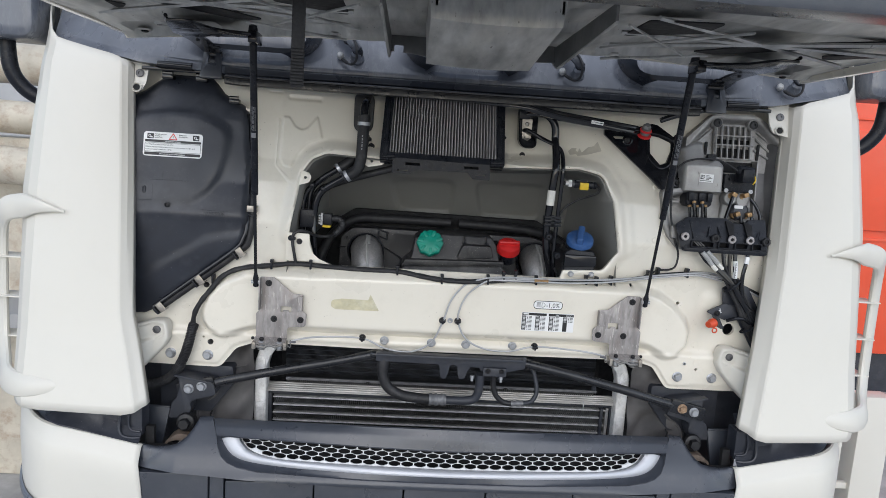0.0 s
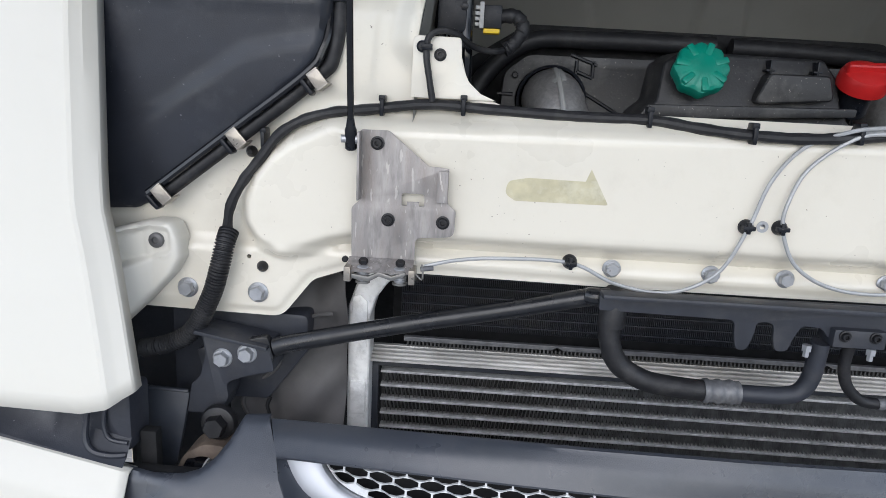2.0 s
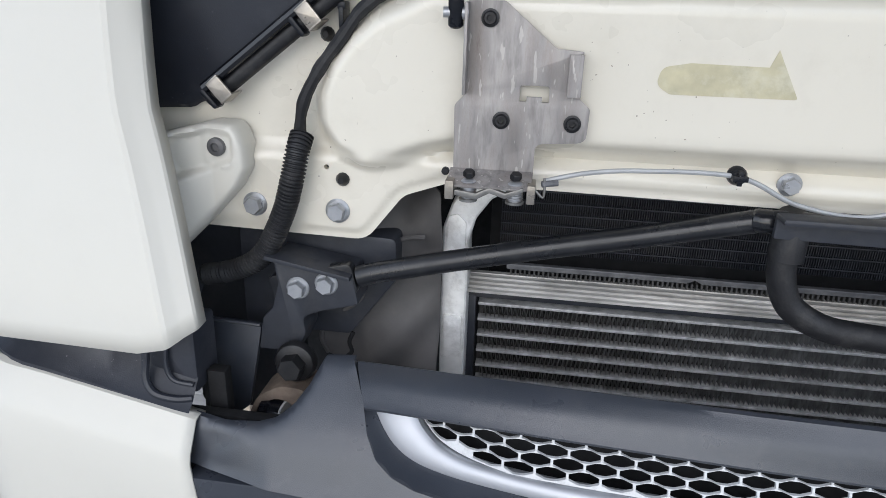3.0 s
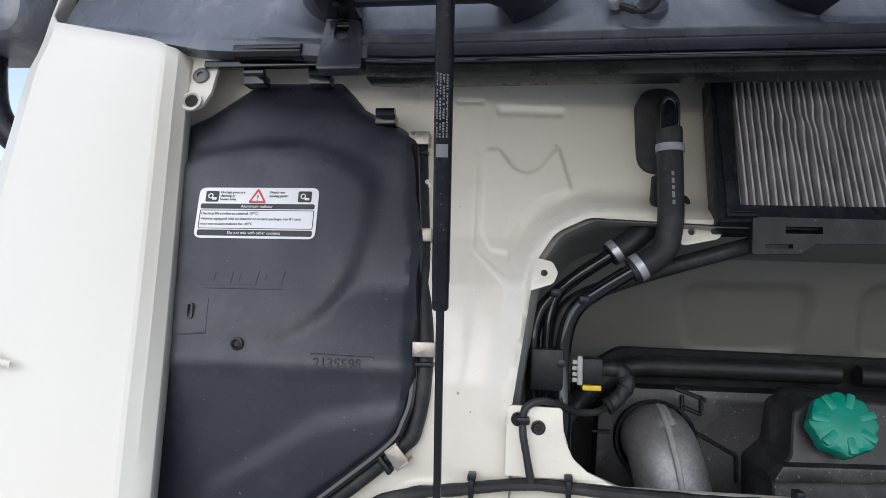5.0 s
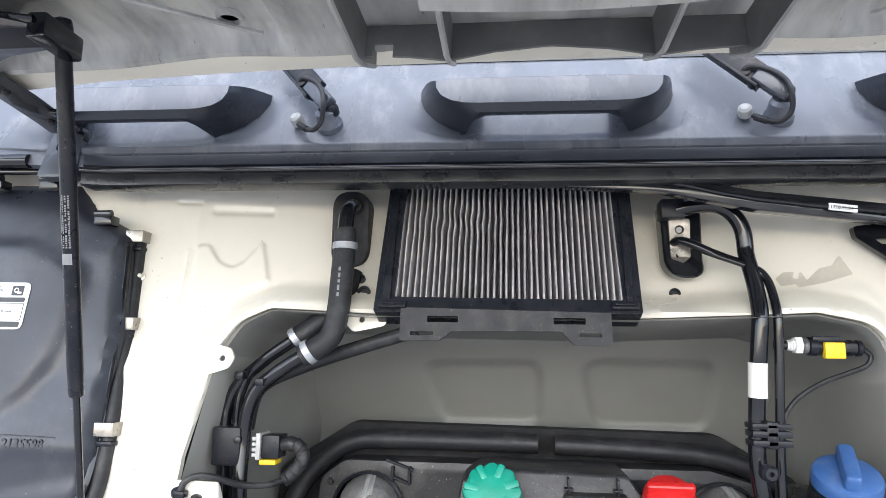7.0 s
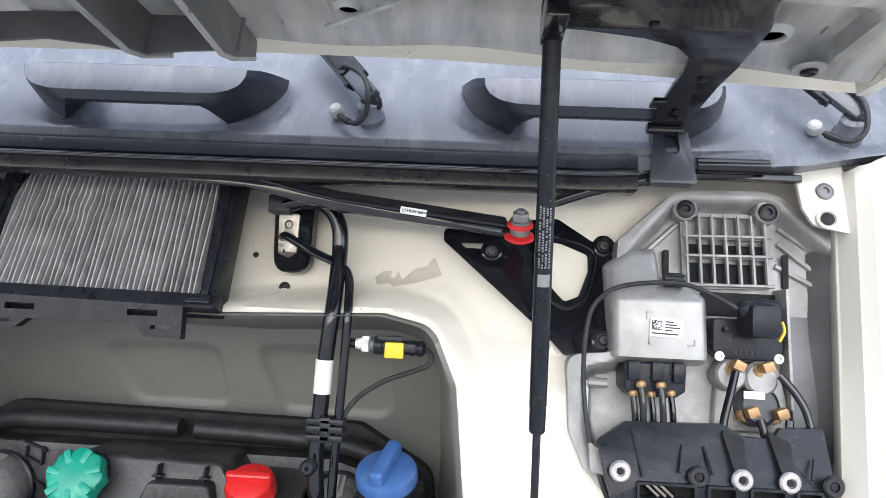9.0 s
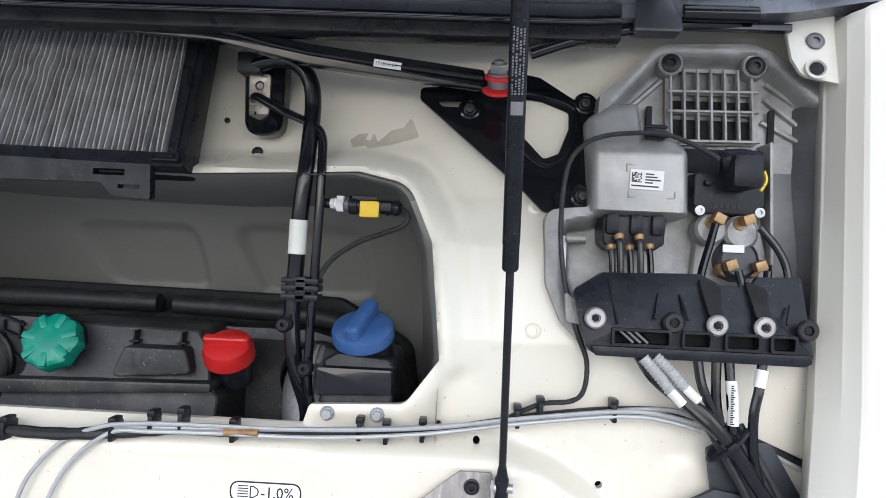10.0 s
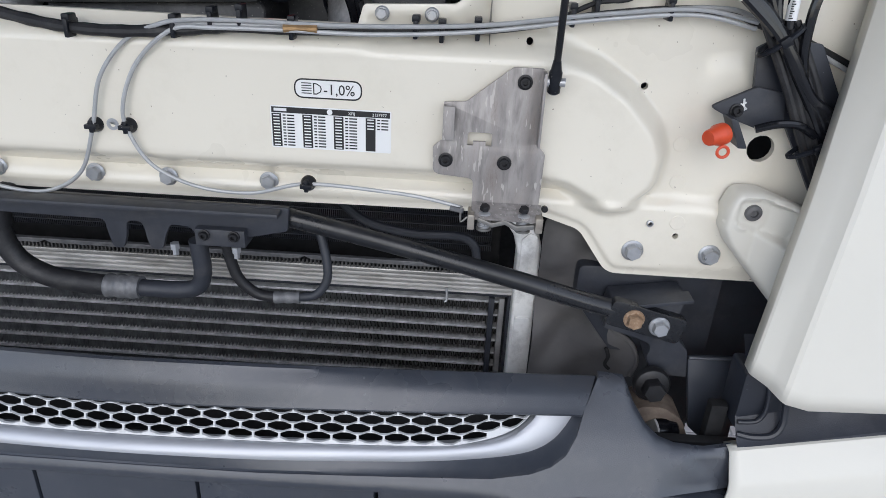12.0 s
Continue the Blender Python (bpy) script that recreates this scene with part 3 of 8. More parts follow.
# ---- cab shell behind: sides, roof, windscreen ----
for s, nm in ((-1, "wall_cab_side_left"), (1, "wall_cab_side_right")):
    bm = B()
    box(bm, min(s * 1.14, s * 1.18), max(s * 1.14, s * 1.18), .30, 2.4, 1.0, 3.6, .01)
    single(nm, bm, WHITE, "cream-white side wall of the truck cab", "cab wall", kind="structure")
bm = B()
box(bm, -1.18, 1.18, .95, 2.4, 3.6, 3.66, .01)
single("roof", bm, WHITE, "cream-white cab roof", "roof", kind="structure")
bm = B()
box(bm, -1.14, 1.14, 2.36, 2.4, 1.0, 3.6, 0)
single("wall_cab_rear", bm, WHITE, "cream-white rear wall of the truck cab", "cab wall", kind="structure")
bm = B()
v = [bm.verts.new(p) for p in ((-1.13, .152, 2.318), (1.13, .152, 2.318), (1.10, .62, 3.55), (-1.10, .62, 3.55), (-1.13, .158, 2.318), (1.13, .158, 2.318), (1.10, .626, 3.55), (-1.10, .626, 3.55))]
for f in ((0, 1, 2, 3), (7, 6, 5, 4), (0, 4, 5, 1), (1, 5, 6, 2), (2, 6, 7, 3), (3, 7, 4, 0)):
    bm.faces.new([v[i] for i in f])
wind = tagged(part("window_1", bm, GLASS), "dark raked windscreen above the cowl", "window", kind="structure")
bm = B()
for r in range(5):
    for i in range(330):
        x = -1.0 + i * .0061 + (r % 2) * .003
        z = 2.326 + r * .0045
        y = .152 + (z - 2.318) * .38 - .0006
        hexagon(bm, (x, y, z), (0, -1, .36), .0034, .0004, 0, .05)
part("frit_band", bm, FRIT, wind, "band of pale printed dots along the glass edge", fix=False)


# ---- corner fairings ----
def yi(z):
    return float(np.interp(z, [1.2, 1.283, 1.45, 1.6, 1.9, 2.17], [-.125, -.105, -.06, -.03, .03, .085]))


def xi(z):
    return float(np.interp(z, [1.2, 1.283, 1.38, 1.495, 1.54, 1.8, 2.07, 2.2], [.765, .783, .803, .829, .834, .856, .881, .89]))


def edge(s, z):
    """Inner edge of a fairing: the two differ a little, each shaped to fit the camera's view."""
    if s < 0:
        return xi(z) - float(np.interp(z, [1.283, 1.5, 2.1], [.006, -.004, .004])), yi(z)
    zs = [1.244, 1.36, 1.5, 1.7, 1.9, 2.08, 2.2]
    return float(np.interp(z, zs, [.785, .807, .833, .865, .889, .906, .915])), float(np.interp(z, zs, [-.106, -.080, -.048, .002, .050, .088, .112]))


def fairing(s):
    side = "left" if s < 0 else "right"
    ob = thing("corner_fairing", "cream-white moulded corner fairing with an outer air deflector", "fairing", (s * 1.0, 0, 1.2), "corner fairings")
    bot = [1.279, 1.278, 1.277, 1.271, 1.269, 1.264, 1.262, 1.256, 1.260, 1.264, 1.266, 1.268, 1.270, 1.273, 1.278, 1.285, 1.30]
    top = [2.146, 2.148, 2.150, 2.153, 2.155, 2.157, 2.160, 2.167, 2.180, 2.194, 2.204, 2.225, 2.262, 2.295, 2.31, 2.315, 2.32]
    bm = B()
    grid = []
    N = 44
    for r in range(N + 1):
        row = []
        for c in range(17):
            z = bot[c] + (top[c] - bot[c]) * r / N
            a, b = edge(s, z)
            fx, fy = float(np.interp(z, [1.24, 1.5, 1.7, 1.9, 2.08], [.019, .017, .015, .011, .010])), float(np.interp(z, [1.24, 1.36, 1.5, 1.7, 1.9, 2.08], [-.013, -.014, -.017, -.024, -.028, -.030]))
            w = 1.0
            if s < 0:
                fx, fy, w = fx * .75, fy * .5, .6
            yf = yi(z) - .034 - .012 * math.sin((z - 1.2) / 1.0 * math.pi)
            if z > 2.135:
                yf += min(.03, (z - 2.135) * .25)
            xo = float(np.interp(z, [1.2, 1.3, 1.7, 1.8, 2.25], [1.13, 1.165, 1.18, 1.19, 1.165]))
            e0, e1, e2 = (1.06, yf + .010), (xo - .012, yf + .030), (xo + .004, yf + .22)
            prof = [(a, b + .018), (a, b + .002), (a + .002, b - .001), (a + fx, b + fy), (a + fx + .003, b + fy - .003 * w), (a + fx + .012, b + fy - .015 * w), (a + fx + .017, b + fy - .018 * w)]
            if c < 7:
                x, y = prof[c]
            else:
                k = (c - 7) / 9
                if k < .25:
                    q = k / .25
                    x, y = a + fx + .017 + (e0[0] - a - fx - .017) * (.12 + .88 * q), b + fy - .018 * w + (e0[1] - b - fy + .018 * w) * (.12 + .88 * q)
                else:
                    q = min(1.0, (k - .25) / .7)
                    x, y = [(1 - q) ** 2 * u + 2 * q * (1 - q) * v + q * q * w for u, v, w in zip(e0, e1, e2)]
                if c == 16:
                    x, y = xo + .005, yf + .42
            row.append((s * x, y, z))
        grid.append([bm.verts.new(p) for p in row])
    for a, b in zip(grid, grid[1:]):
        for j in range(len(a) - 1):
            bm.faces.new((a[j], a[j + 1], b[j + 1], b[j]))
    p = part("panel", bm, WHITE, ob, sharp=15)
    so = p.modifiers.new("thickness", "SOLIDIFY")
    so.thickness, so.offset = .0035, -1
    # tab with two holes at the top
    tab = rnd([(.850, 2.160), (.854, 2.10), (.864, 2.078), (.912, 2.068), (.912, 2.165)], [.006, .01, .015, 0, 0])
    hx = .878
    bm = slab(B(), [(s * x + .006, z) for x, z in tab], lambda x, z: .070 + (z - 2.08) * .3, lambda x, z: .076 + (z - 2.08) * .3, [circ(s * hx + .008, 2.086, .0095, 16)], .0015)
    t = part("mounting_tab", bm, WHITE, ob)
    part("screw", lathe(B(), [(.011, 0), (.011, .002), (.008, .0035), (.0045, .0035), (.004, .001), (.0004, .001)], (s * hx + .012, .082, 2.124), (0, -1, .25), 20), CASTDARK, t, "dull steel screw")
    part("collar", lathe(B(), [(.0135, 0), (.0135, .003), (.011, .004), (.0095, .001)], (s * hx + .008, .070, 2.086), (0, -1, .25), 20), WHITE, t)
    # Black disc over the closed collar stands for shade inside the hole.
    part("hole", lathe(B(), [(.0085, 0), (.0085, .0006)], (s * hx + .008, .0675, 2.0865), (0, -1, .25), 20), CORESHADE, t, "flat black disc that stands for the open hole's shade")
    # lug bolted to the front panel
    lug = rnd([(.770, 1.473), (.800, 1.473), (.838, 1.465), (.880, 1.453), (.880, 1.326), (.840, 1.326), (.772, 1.400), (.759, 1.423), (.761, 1.449)], [.016, .02, .004, 0, 0, .004, .012, .012, .02])
    d_pk = sdf(rnd([(s * .846, 1.449), (s * .838, 1.459), (s * .802, 1.466), (s * .772, 1.464), (s * .772, 1.432), (s * .797, 1.422), (s * .838, 1.411), (s * .848, 1.431)], .010, 4))
    d_pd = sdf([(s * x, z) for x, z in rrect(.772, .808, 1.424, 1.464, .011)])

    d_lg = sdf([(s * x, z) for x, z in lug])

    def lug_y(X, Z):
        ax = np.abs(X)
        y = .000 - np.clip(ax - .80, 0, None) * .85
        y = y + .010 * np.clip(1 + d_lg(X, Z) / .008, 0, 1) ** 2.5 * (ax < .85)
        return y + (.007 + np.clip(ax - .80, 0, None) * .5) * rise(d_pk(X, Z) + .002, .0042) - .002 * rise(d_pd(X, Z), .0012)
    lg = part("lug", sheet([(s * x, z) for x, z in lug], [], lug_y, .003, .026), WHITE, ob, sharp=50)
    part("screw", lathe(B(), [(.0105, 0), (.0105, .004), (.0095, .0055), (.005, .0065), (.0045, .003), (.0004, .003)], (s * .793, .006, 1.4465), (0, -1, 0), 20), CASTDARK, lg, "dark steel screw")
    # outer deflector and its slats
    line = [(1.01, -.044, 1.757), (1.075, -.042, 1.767), (1.135, -.012, 1.762), (1.185, .01, 1.748), (1.222, .055, 1.71), (1.240, .08, 1.65), (1.245, .085, 1.52), (1.240, .075, 1.40), (1.205, .02, 1.336), (1.142, -.075, 1.318), (1.057, -.118, 1.320), (.95, -.100, 1.328)]
    L = [(s * x + .004, y, z) for x, y, z in line]
    total = 1.05
    bm = tube(B(), L, .032, 14, 8, lambda q: max(.12, min(1.0, q / .12, (total - q) / .2)), .42)
    df = part("deflector", bm, WHITE, ob)
    for z in (1.615, 1.505, 1.395):
        bm = B()
        box(bm, min(s * 1.155, s * 1.245), max(s * 1.155, s * 1.245), .05, .12, z - .002, z + .002, .0015)
        part("slat", bm, WHITE, df)
    return ob


fairing(-1)
fairing(1)


# ---- cowl below the windscreen ----
def cowl_y(x, z):
    return .066 + max(0.0, z - 2.168) * .56 + max(0.0, abs(x) - .85) ** 2 * .55


def cowl_low(x):
    return float(np.interp(abs(x), [0, .60, .66, .72, .86, 1.0, 1.13], [2.133, 2.134, 2.138, 2.142, 2.152, 2.180, 2.205]))


cowl = thing("cowl_panel", "grained dark plastic cowl panel below the windscreen, dusty", "cowl", (0, .1, 2.14))
bm = B()
NX, NZ = 260, 52
grid = []
for i in range(NX + 1):
    x = -1.11 + 2.22 * i / NX
    zb, zt = cowl_low(x), 2.322 - .012 * abs(x) ** 2
    zf = zb + .018
    col = [(x, cowl_y(x, zb) + .03, zb - .004), (x, cowl_y(x, zb) - .002, zb), (x, cowl_y(x, zb) - .001, zb + .003), (x, cowl_y(x, zf) + .002, zf - .002), (x, cowl_y(x, zf) + .006, zf + .003)]
    for j in range(1, NZ + 1):
        z = zf + .003 + (zt - zf - .003) * j / NZ
        y = cowl_y(x, z) + .004
        for hx, hw in ((.006, .20), (-.572, .21), (.602, .21)):     # shallow pockets behind the grips
            e = (abs(x - hx) / .200) ** 3 + (abs(z - 2.236) / .068) ** 3
            if e < 1 and z < 2.29:
                y += .010 * min(1.0, (1 - e) * 2.2) * min(1.0, max(0.0, (2.276 - z) / .03))
        col.append((x, y, z))
    grid.append([bm.verts.new(p) for p in col])
for a, b in zip(grid, grid[1:]):
    for j in range(len(a) - 1):
        bm.faces.new((a[j], b[j], b[j + 1], a[j + 1]))
part("panel", bm, COWL, cowl, sharp=25)
for nm, m, lab, prof in (("lower_band", COWLSHADE, "clean dark band", [(.10, .0185), (.0605, .0185), (.0595, .016), (.0575, .003), (.062, 0), (.10, 0)]),
                         ("lip_strip", LIP, "gloss black strip along the lower edge", [(.09, 0), (.0565, -.0003), (.0535, -.0016), (.0515, -.0034), (.0508, -.0050), (.0513, -.0068), (.0530, -.0082), (.09, -.0085)]),
                         ("seal_strip", BARBLACK, "black rubber seal below the strip", [(.09, -.0085), (.0575, -.0085), (.0565, -.011), (.0572, -.024), (.060, -.026), (.09, -.026)])):
    bm = B()
    rows = [[bm.verts.new((x, y + .004 * (abs(x) / .65) ** 2, cowl_low(x) + z)) for y, z in prof] for x in (-.640 + 1.292 * k / 60 for k in range(61))]
    for a, b in zip(rows, rows[1:]):
        for j in range(len(prof)):
            bm.faces.new((a[j], a[(j + 1) % len(prof)], b[(j + 1) % len(prof)], b[j]))
    bm.faces.new(rows[0][::-1])
    bm.faces.new(rows[-1])
    part(nm, bm, m, cowl, lab, sharp=50)
for s in (-1, 1):
    bm = B()
    tube(bm, [(s * .725, .068, 2.148), (s * .815, .072, 2.150)], .010, 12, 1)
    box(bm, min(s * .70, s * .862), max(s * .70, s * .862), .080, .092, 2.134, 2.144, .002)
    part("clip_rail", bm, GLOSS, cowl)
    bm = slab(B(), rnd([(s * .664 + .01, 2.200), (s * .706 + .01, 2.200), (s * .714 + .01, 2.122), (s * .656 + .01, 2.122)], .004), lambda x, z: .058 + max(0, z - 2.15) * .35, lambda x, z: .085 + max(0, z - 2.15) * .35, [rrect(s * .685 + .001, s * .685 + .019, 2.160, 2.190, .0085, 5)], .002)
    part("hinge_seat", bm, BUMPER, cowl)


def grip(cx):
    """A hand grip: flat dusty front, flanks coloured dark for their shade running down into the cowl, a hand opening
    between the two legs.
    """
    K = [0, .2, .4, .6, .8, 1.0]
    ts = [k / 16 for k in range(17)]

    def leg(vals):
        return [float(np.interp(t, K, vals)) for t in ts]
    ch, cyy, cz = leg([.147, .1455, .139, .126, .108, .088]), leg([.042, .040, .038, .036, .035, .0345]), leg([2.243, 2.232, 2.221, 2.213, 2.209, 2.208])
    fh, fz = leg([.178, .1765, .169, .152, .132, .112]), leg([2.262, 2.246, 2.227, 2.207, 2.194, 2.184])
    cols = []                                   # each: crest, upper points, lower points
    for side in (-1, 1):
        half = []
        for k, t in enumerate(ts):
            c = Vector((side * ch[k], cyy[k], cz[k]))
            f = Vector((side * fh[k], cowl_y(cx + side * fh[k], fz[k]) + .010, fz[k]))
            out = []
            for v in (.3, .55, .8, 1.0):
                p = c.lerp(f, v)
                p.y -= .012 * math.sin(v * math.pi) * (1 - .5 * t)
                if t > .7:
                    b = Vector((side * .087, .040, 2.197)).lerp(f, (v - .3) / .7) if v > .3 else Vector((side * (.087 + (ch[k] - .088)), .040, 2.197))
                    p = p.lerp(b, (t - .7) / .3)
                out.append(p)
            half.append((c, out))
        cols.append(half)
    bm = B()

    def V(p):
        return bm.verts.new((cx + p.x, p.y, p.z))

    def top(h):
        return [Vector((h * 1.21, cowl_y(cx + h, 2.262) + .012, 2.262 + .010 * (1 - (h / .148) ** 4))), Vector((h * 1.05, .075, 2.2545 - .003 * (h / .148) ** 4)), Vector((h, .047, 2.2475 - .003 * (h / .148) ** 6)), Vector((h, .0435, 2.2455 - .0024 * (h / .148) ** 6))]
    face_bm = B()

    def face(p, q):
        u, w = [face_bm.verts.new(v.co) for v in p], [face_bm.verts.new(v.co) for v in q]
        for j in range(6):
            face_bm.faces.new((u[j], w[j], w[j + 1], u[j + 1]))
    rows = []
    for side, half in ((-1, cols[0]), (1, cols[1][::-1])):
        if side == 1:
            for n in range(1, 24):
                h = -.088 + .176 * n / 24
                c = Vector((h, .0345, 2.208))
                under = Vector((h, .040, 2.197))
                bar = [Vector((h, .060, 2.1995)), Vector((h, .062, 2.246))] + top(h)[2:]
                rows.append(([V(p) for p in bar] + [V(c.lerp(top(h)[3], .55)), V(c + Vector((0, .0005, .002))), V(c), V(under), V(under + Vector((0, .006, -.0005))), V(Vector((h, .060, 2.1995)))], None))
        for c, out in half:
            rows.append(([V(p) for p in top(c.x)] + [V(c.lerp(top(c.x)[3], .55)), V(c + Vector((0, .0005, .002 if abs(c.x) < .13 else 0.0005))), V(c)], [V(p) for p in out]))
    for a, b in zip(rows, rows[1:]):
        face(a[0][:7], b[0][:7])
        if a[1] and b[1]:
            la, lb = [a[0][6]] + a[1], [b[0][6]] + b[1]
            for j in range(4):
                bm.faces.new((la[j], lb[j], lb[j + 1], la[j + 1]))
        else:
            la = [a[0][6], a[1][0]] if a[1] else a[0][6:]
            lb = [b[0][6], b[1][0]] if b[1] else b[0][6:]
            bm.faces.new((la[0], lb[0], lb[1], la[1]))
            if len(la) == len(lb):
                for j in range(1, 3):
                    bm.faces.new((la[j], lb[j], lb[j + 1], la[j + 1]))
            else:
                # inner wall of a leg, and the rounded upper corner of the opening
                leg_pts = a[1] if a[1] else b[1]
                mid = b[0] if a[1] else a[0]
                back = [bm.verts.new((p.co.x, cowl_y(p.co.x, p.co.z + .05 * (3 - k) / 3) + .02, p.co.z + .05 * (3 - k) / 3)) for k, p in enumerate(leg_pts)]
                for j in range(3):
                    bm.faces.new((leg_pts[j], leg_pts[j + 1], back[j + 1], back[j]))
                bm.faces.new((leg_pts[0], mid[7], leg_pts[1]))
                bm.faces.new((leg_pts[1], mid[7], mid[9]))
    bmesh.ops.remove_doubles(face_bm, verts=face_bm.verts, dist=.00001)
    for v in [v for v in bm.verts if not v.link_faces]:
        bm.verts.remove(v)
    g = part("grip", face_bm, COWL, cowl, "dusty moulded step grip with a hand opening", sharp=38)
    part("underside", bm, COWLSHADE, g, "dark flank and underside with shade put into the colour", sharp=38)


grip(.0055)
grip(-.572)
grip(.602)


def wiper(x):
    ob = thing("windscreen_wiper", "black wiper arm with a washer hose and pale nozzle cap", "wiper", (x, .08, 2.2), "wiper arms")
    part("pivot", lathe(B(), [(.019, 0), (.019, .010), (.016, .014), (.0145, .03), (.010, .034)], (x + .044, .092, 2.196), (-.1, -.80, .58), 22), COWL, ob, "grey pivot base")
    part("collar", lathe(B(), [(.013, 0), (.0145, .003), (.0145, .012), (.012, .016)], (x + .046, .077, 2.209), (-.15, -.55, .82), 20), BLACK, ob)
    d = Vector((-.62, .30, .72)).normalized()
    up = Vector((-.35, -.93, .08)).normalized()
    sd = d.cross(up).normalized()
    up = sd.cross(d)
    m = Matrix(((sd.x, up.x, d.x, x + .046), (sd.y, up.y, d.y, .064), (sd.z, up.z, d.z, 2.222), (0, 0, 0, 1)))
    bm = B()
    box(bm, -.0115, .0115, -.006, .011, -.006, .048, .005, m, 3)
    part("hump", bm, BUMPER, ob, "grey humped cap of the arm")
    bm = B()
    box(bm, -.016, .016, -.010, .004, .034, .150, .003, m)
    box(bm, -.016, -.012, -.010, .008, .034, .150, .001, m)
    part("arm", bm, BLACK, ob)
    part("hinge_pin", lathe(B(), [(.006, -.014), (.006, .0005), (.004, .002)], m @ Vector((-.0165, -.002, .042)), -sd, 14), GLOSS, ob)
    bm = tube(B(), [(x + .004, .068, 2.196), (x + .018, .060, 2.186), (x + .032, .052, 2.182), (x + .043, .046, 2.192), (x + .045, .044, 2.212), (x + .042, .048, 2.232), (x + .033, .056, 2.248), (x + .020, .064, 2.259), (x + .006, .072, 2.265), (x + .000, .080, 2.262), (x + .004, .086, 2.257)], .0034, 10, 6)
    part("hose", bm, RUBBER, ob)
    part("hose_ring", lathe(B(), [(.0065, 0), (.0065, .003), (.004, .004)], (x + .003, .080, 2.261), (-.3, -.9, .2), 14), RUBBER, ob)
    bm = lathe(B(), [(.006, -.004), (.0088, -.002), (.0097, .004), (.0085, .010), (.005, .013)], (x, .082, 2.204), (-.3, -.8, .4), 18)
    part("nozzle", bm, PALE, ob, "pale grey cap")
    part("ferrule", tube(B(), [(x + .007, .068, 2.194), (x + .019, .060, 2.1855)], .0046, 10, 1), RUBBER, ob)


wiper(-.338)
wiper(.264)
wiper(.878)


# ---- opened front hood ----
hood = thing("hood", "opened cream hood with a worn grey inner frame, on struts", "hood", (0, -.04, 2.2))


def hood_edge(x):
    return float(np.interp(x, [-.87, -.72, -.55, -.38, -.22, 0, .2, .40, .54, .66, .78, .90], [2.205, 2.218, 2.232, 2.239, 2.243, 2.2445, 2.247, 2.245, 2.239, 2.233, 2.2255, 2.220]))


bm = B()
grid = []
for i in range(41):
    u = -1 + i / 20
    col = []
    for j, (yy, w, dz) in enumerate(((-.018, .880, 0.0), (-.026, .882, -.008), (-.064, .876, .000), (-.073, .876, .012), (-.30, .855, .02), (-.55, .835, .015), (-.72, .82, .0), (-.745, .815, .02), (-.72, .82, .07), (-.4, .85, .085), (-.1, .878, .05), (-.02, .884, .02))):
        x = .012 + u * w * .984
        col.append(bm.verts.new((x, yy - .0 * abs(u), hood_edge(x) + dz + (.0 if j < 3 else .004))))
    grid.append(col)
for a, b in zip(grid, grid[1:]):
    for j in range(12):
        bm.faces.new((a[j], b[j], b[(j + 1) % 12], a[(j + 1) % 12]))
bm.faces.new(grid[0])
bm.faces.new(grid[-1][::-1])
part("shell", bm, CREAM, hood, sharp=40)
for s in (-1, 1):
    x0, x1 = s * .846 + .012, s * .862 + .012
    part("side_rim", box(B(), min(x0, x1), max(x0, x1), -.70, -.045, 2.202, 2.221, .004), CREAM, hood)

d_pan = [sdf(rrect(a, b, c, d, .03)) for a, b, c, d in ((-.80, -.60, -.20, -.085), (-.55, -.30, -.20, -.085), (.30, .55, -.20, -.085), (.60, .80, -.20, -.085))]
bm = B()
XS, YS = np.meshgrid(np.linspace(-.832, .856, 200), np.linspace(-.725, -.074, 100), indexing="ij")
ZS = np.vectorize(hood_edge)(XS) - .013 + .010 * np.clip((-YS - .076) / .03, 0, 1)
for k, d in enumerate(d_pan):
    ZS = ZS + .016 * rise(d(XS, YS), .006)
ZS = ZS + .018 * rise(np.abs(YS + .40) - .10, .02) * rise(np.abs(np.abs(XS) - .45) - .30, .02)
ZS = ZS + .003 * np.sin(XS * 23 + 1) * np.sin(YS * 17)
vv = [[bm.verts.new((XS[i, j], YS[i, j], ZS[i, j])) for j in range(100)] for i in range(200)]
for i in range(199):
    for j in range(99):
        bm.faces.new((vv[i][j], vv[i + 1][j], vv[i + 1][j + 1], vv[i][j + 1]))
part("inner_frame", bm, SMC, hood, "scuffed grey moulded inner frame", fix=False, sharp=40)
# centre air duct hanging below the frame
bm = B()
XS, YS = np.meshgrid(np.linspace(-.115, .108, 30), np.linspace(-.62, -.30, 20), indexing="ij")
ZS = 2.150 + .004 * ((XS + .003) / .11) ** 2 + .035 * np.clip((-YS - .3) / .32, 0, 1)
lo = [[bm.verts.new((XS[i, j], YS[i, j], ZS[i, j])) for j in range(20)] for i in range(30)]
hi = [[bm.verts.new((XS[i, j] * 1.04, YS[i, j], 2.235)) for j in range(20)] for i in range(30)]
for i in range(29):
    for j in range(19):
        bm.faces.new((lo[i][j], lo[i + 1][j], lo[i + 1][j + 1], lo[i][j + 1]))
for i in range(29):
    bm.faces.new((lo[i][0], lo[i + 1][0], hi[i + 1][0], hi[i][0]))
    bm.faces.new((lo[i][-1], lo[i + 1][-1], hi[i + 1][-1], hi[i][-1]))
for j in range(19):
    bm.faces.new((lo[0][j], lo[0][j + 1], hi[0][j + 1], hi[0][j]))
    bm.faces.new((lo[-1][j], lo[-1][j + 1], hi[-1][j + 1], hi[-1][j]))
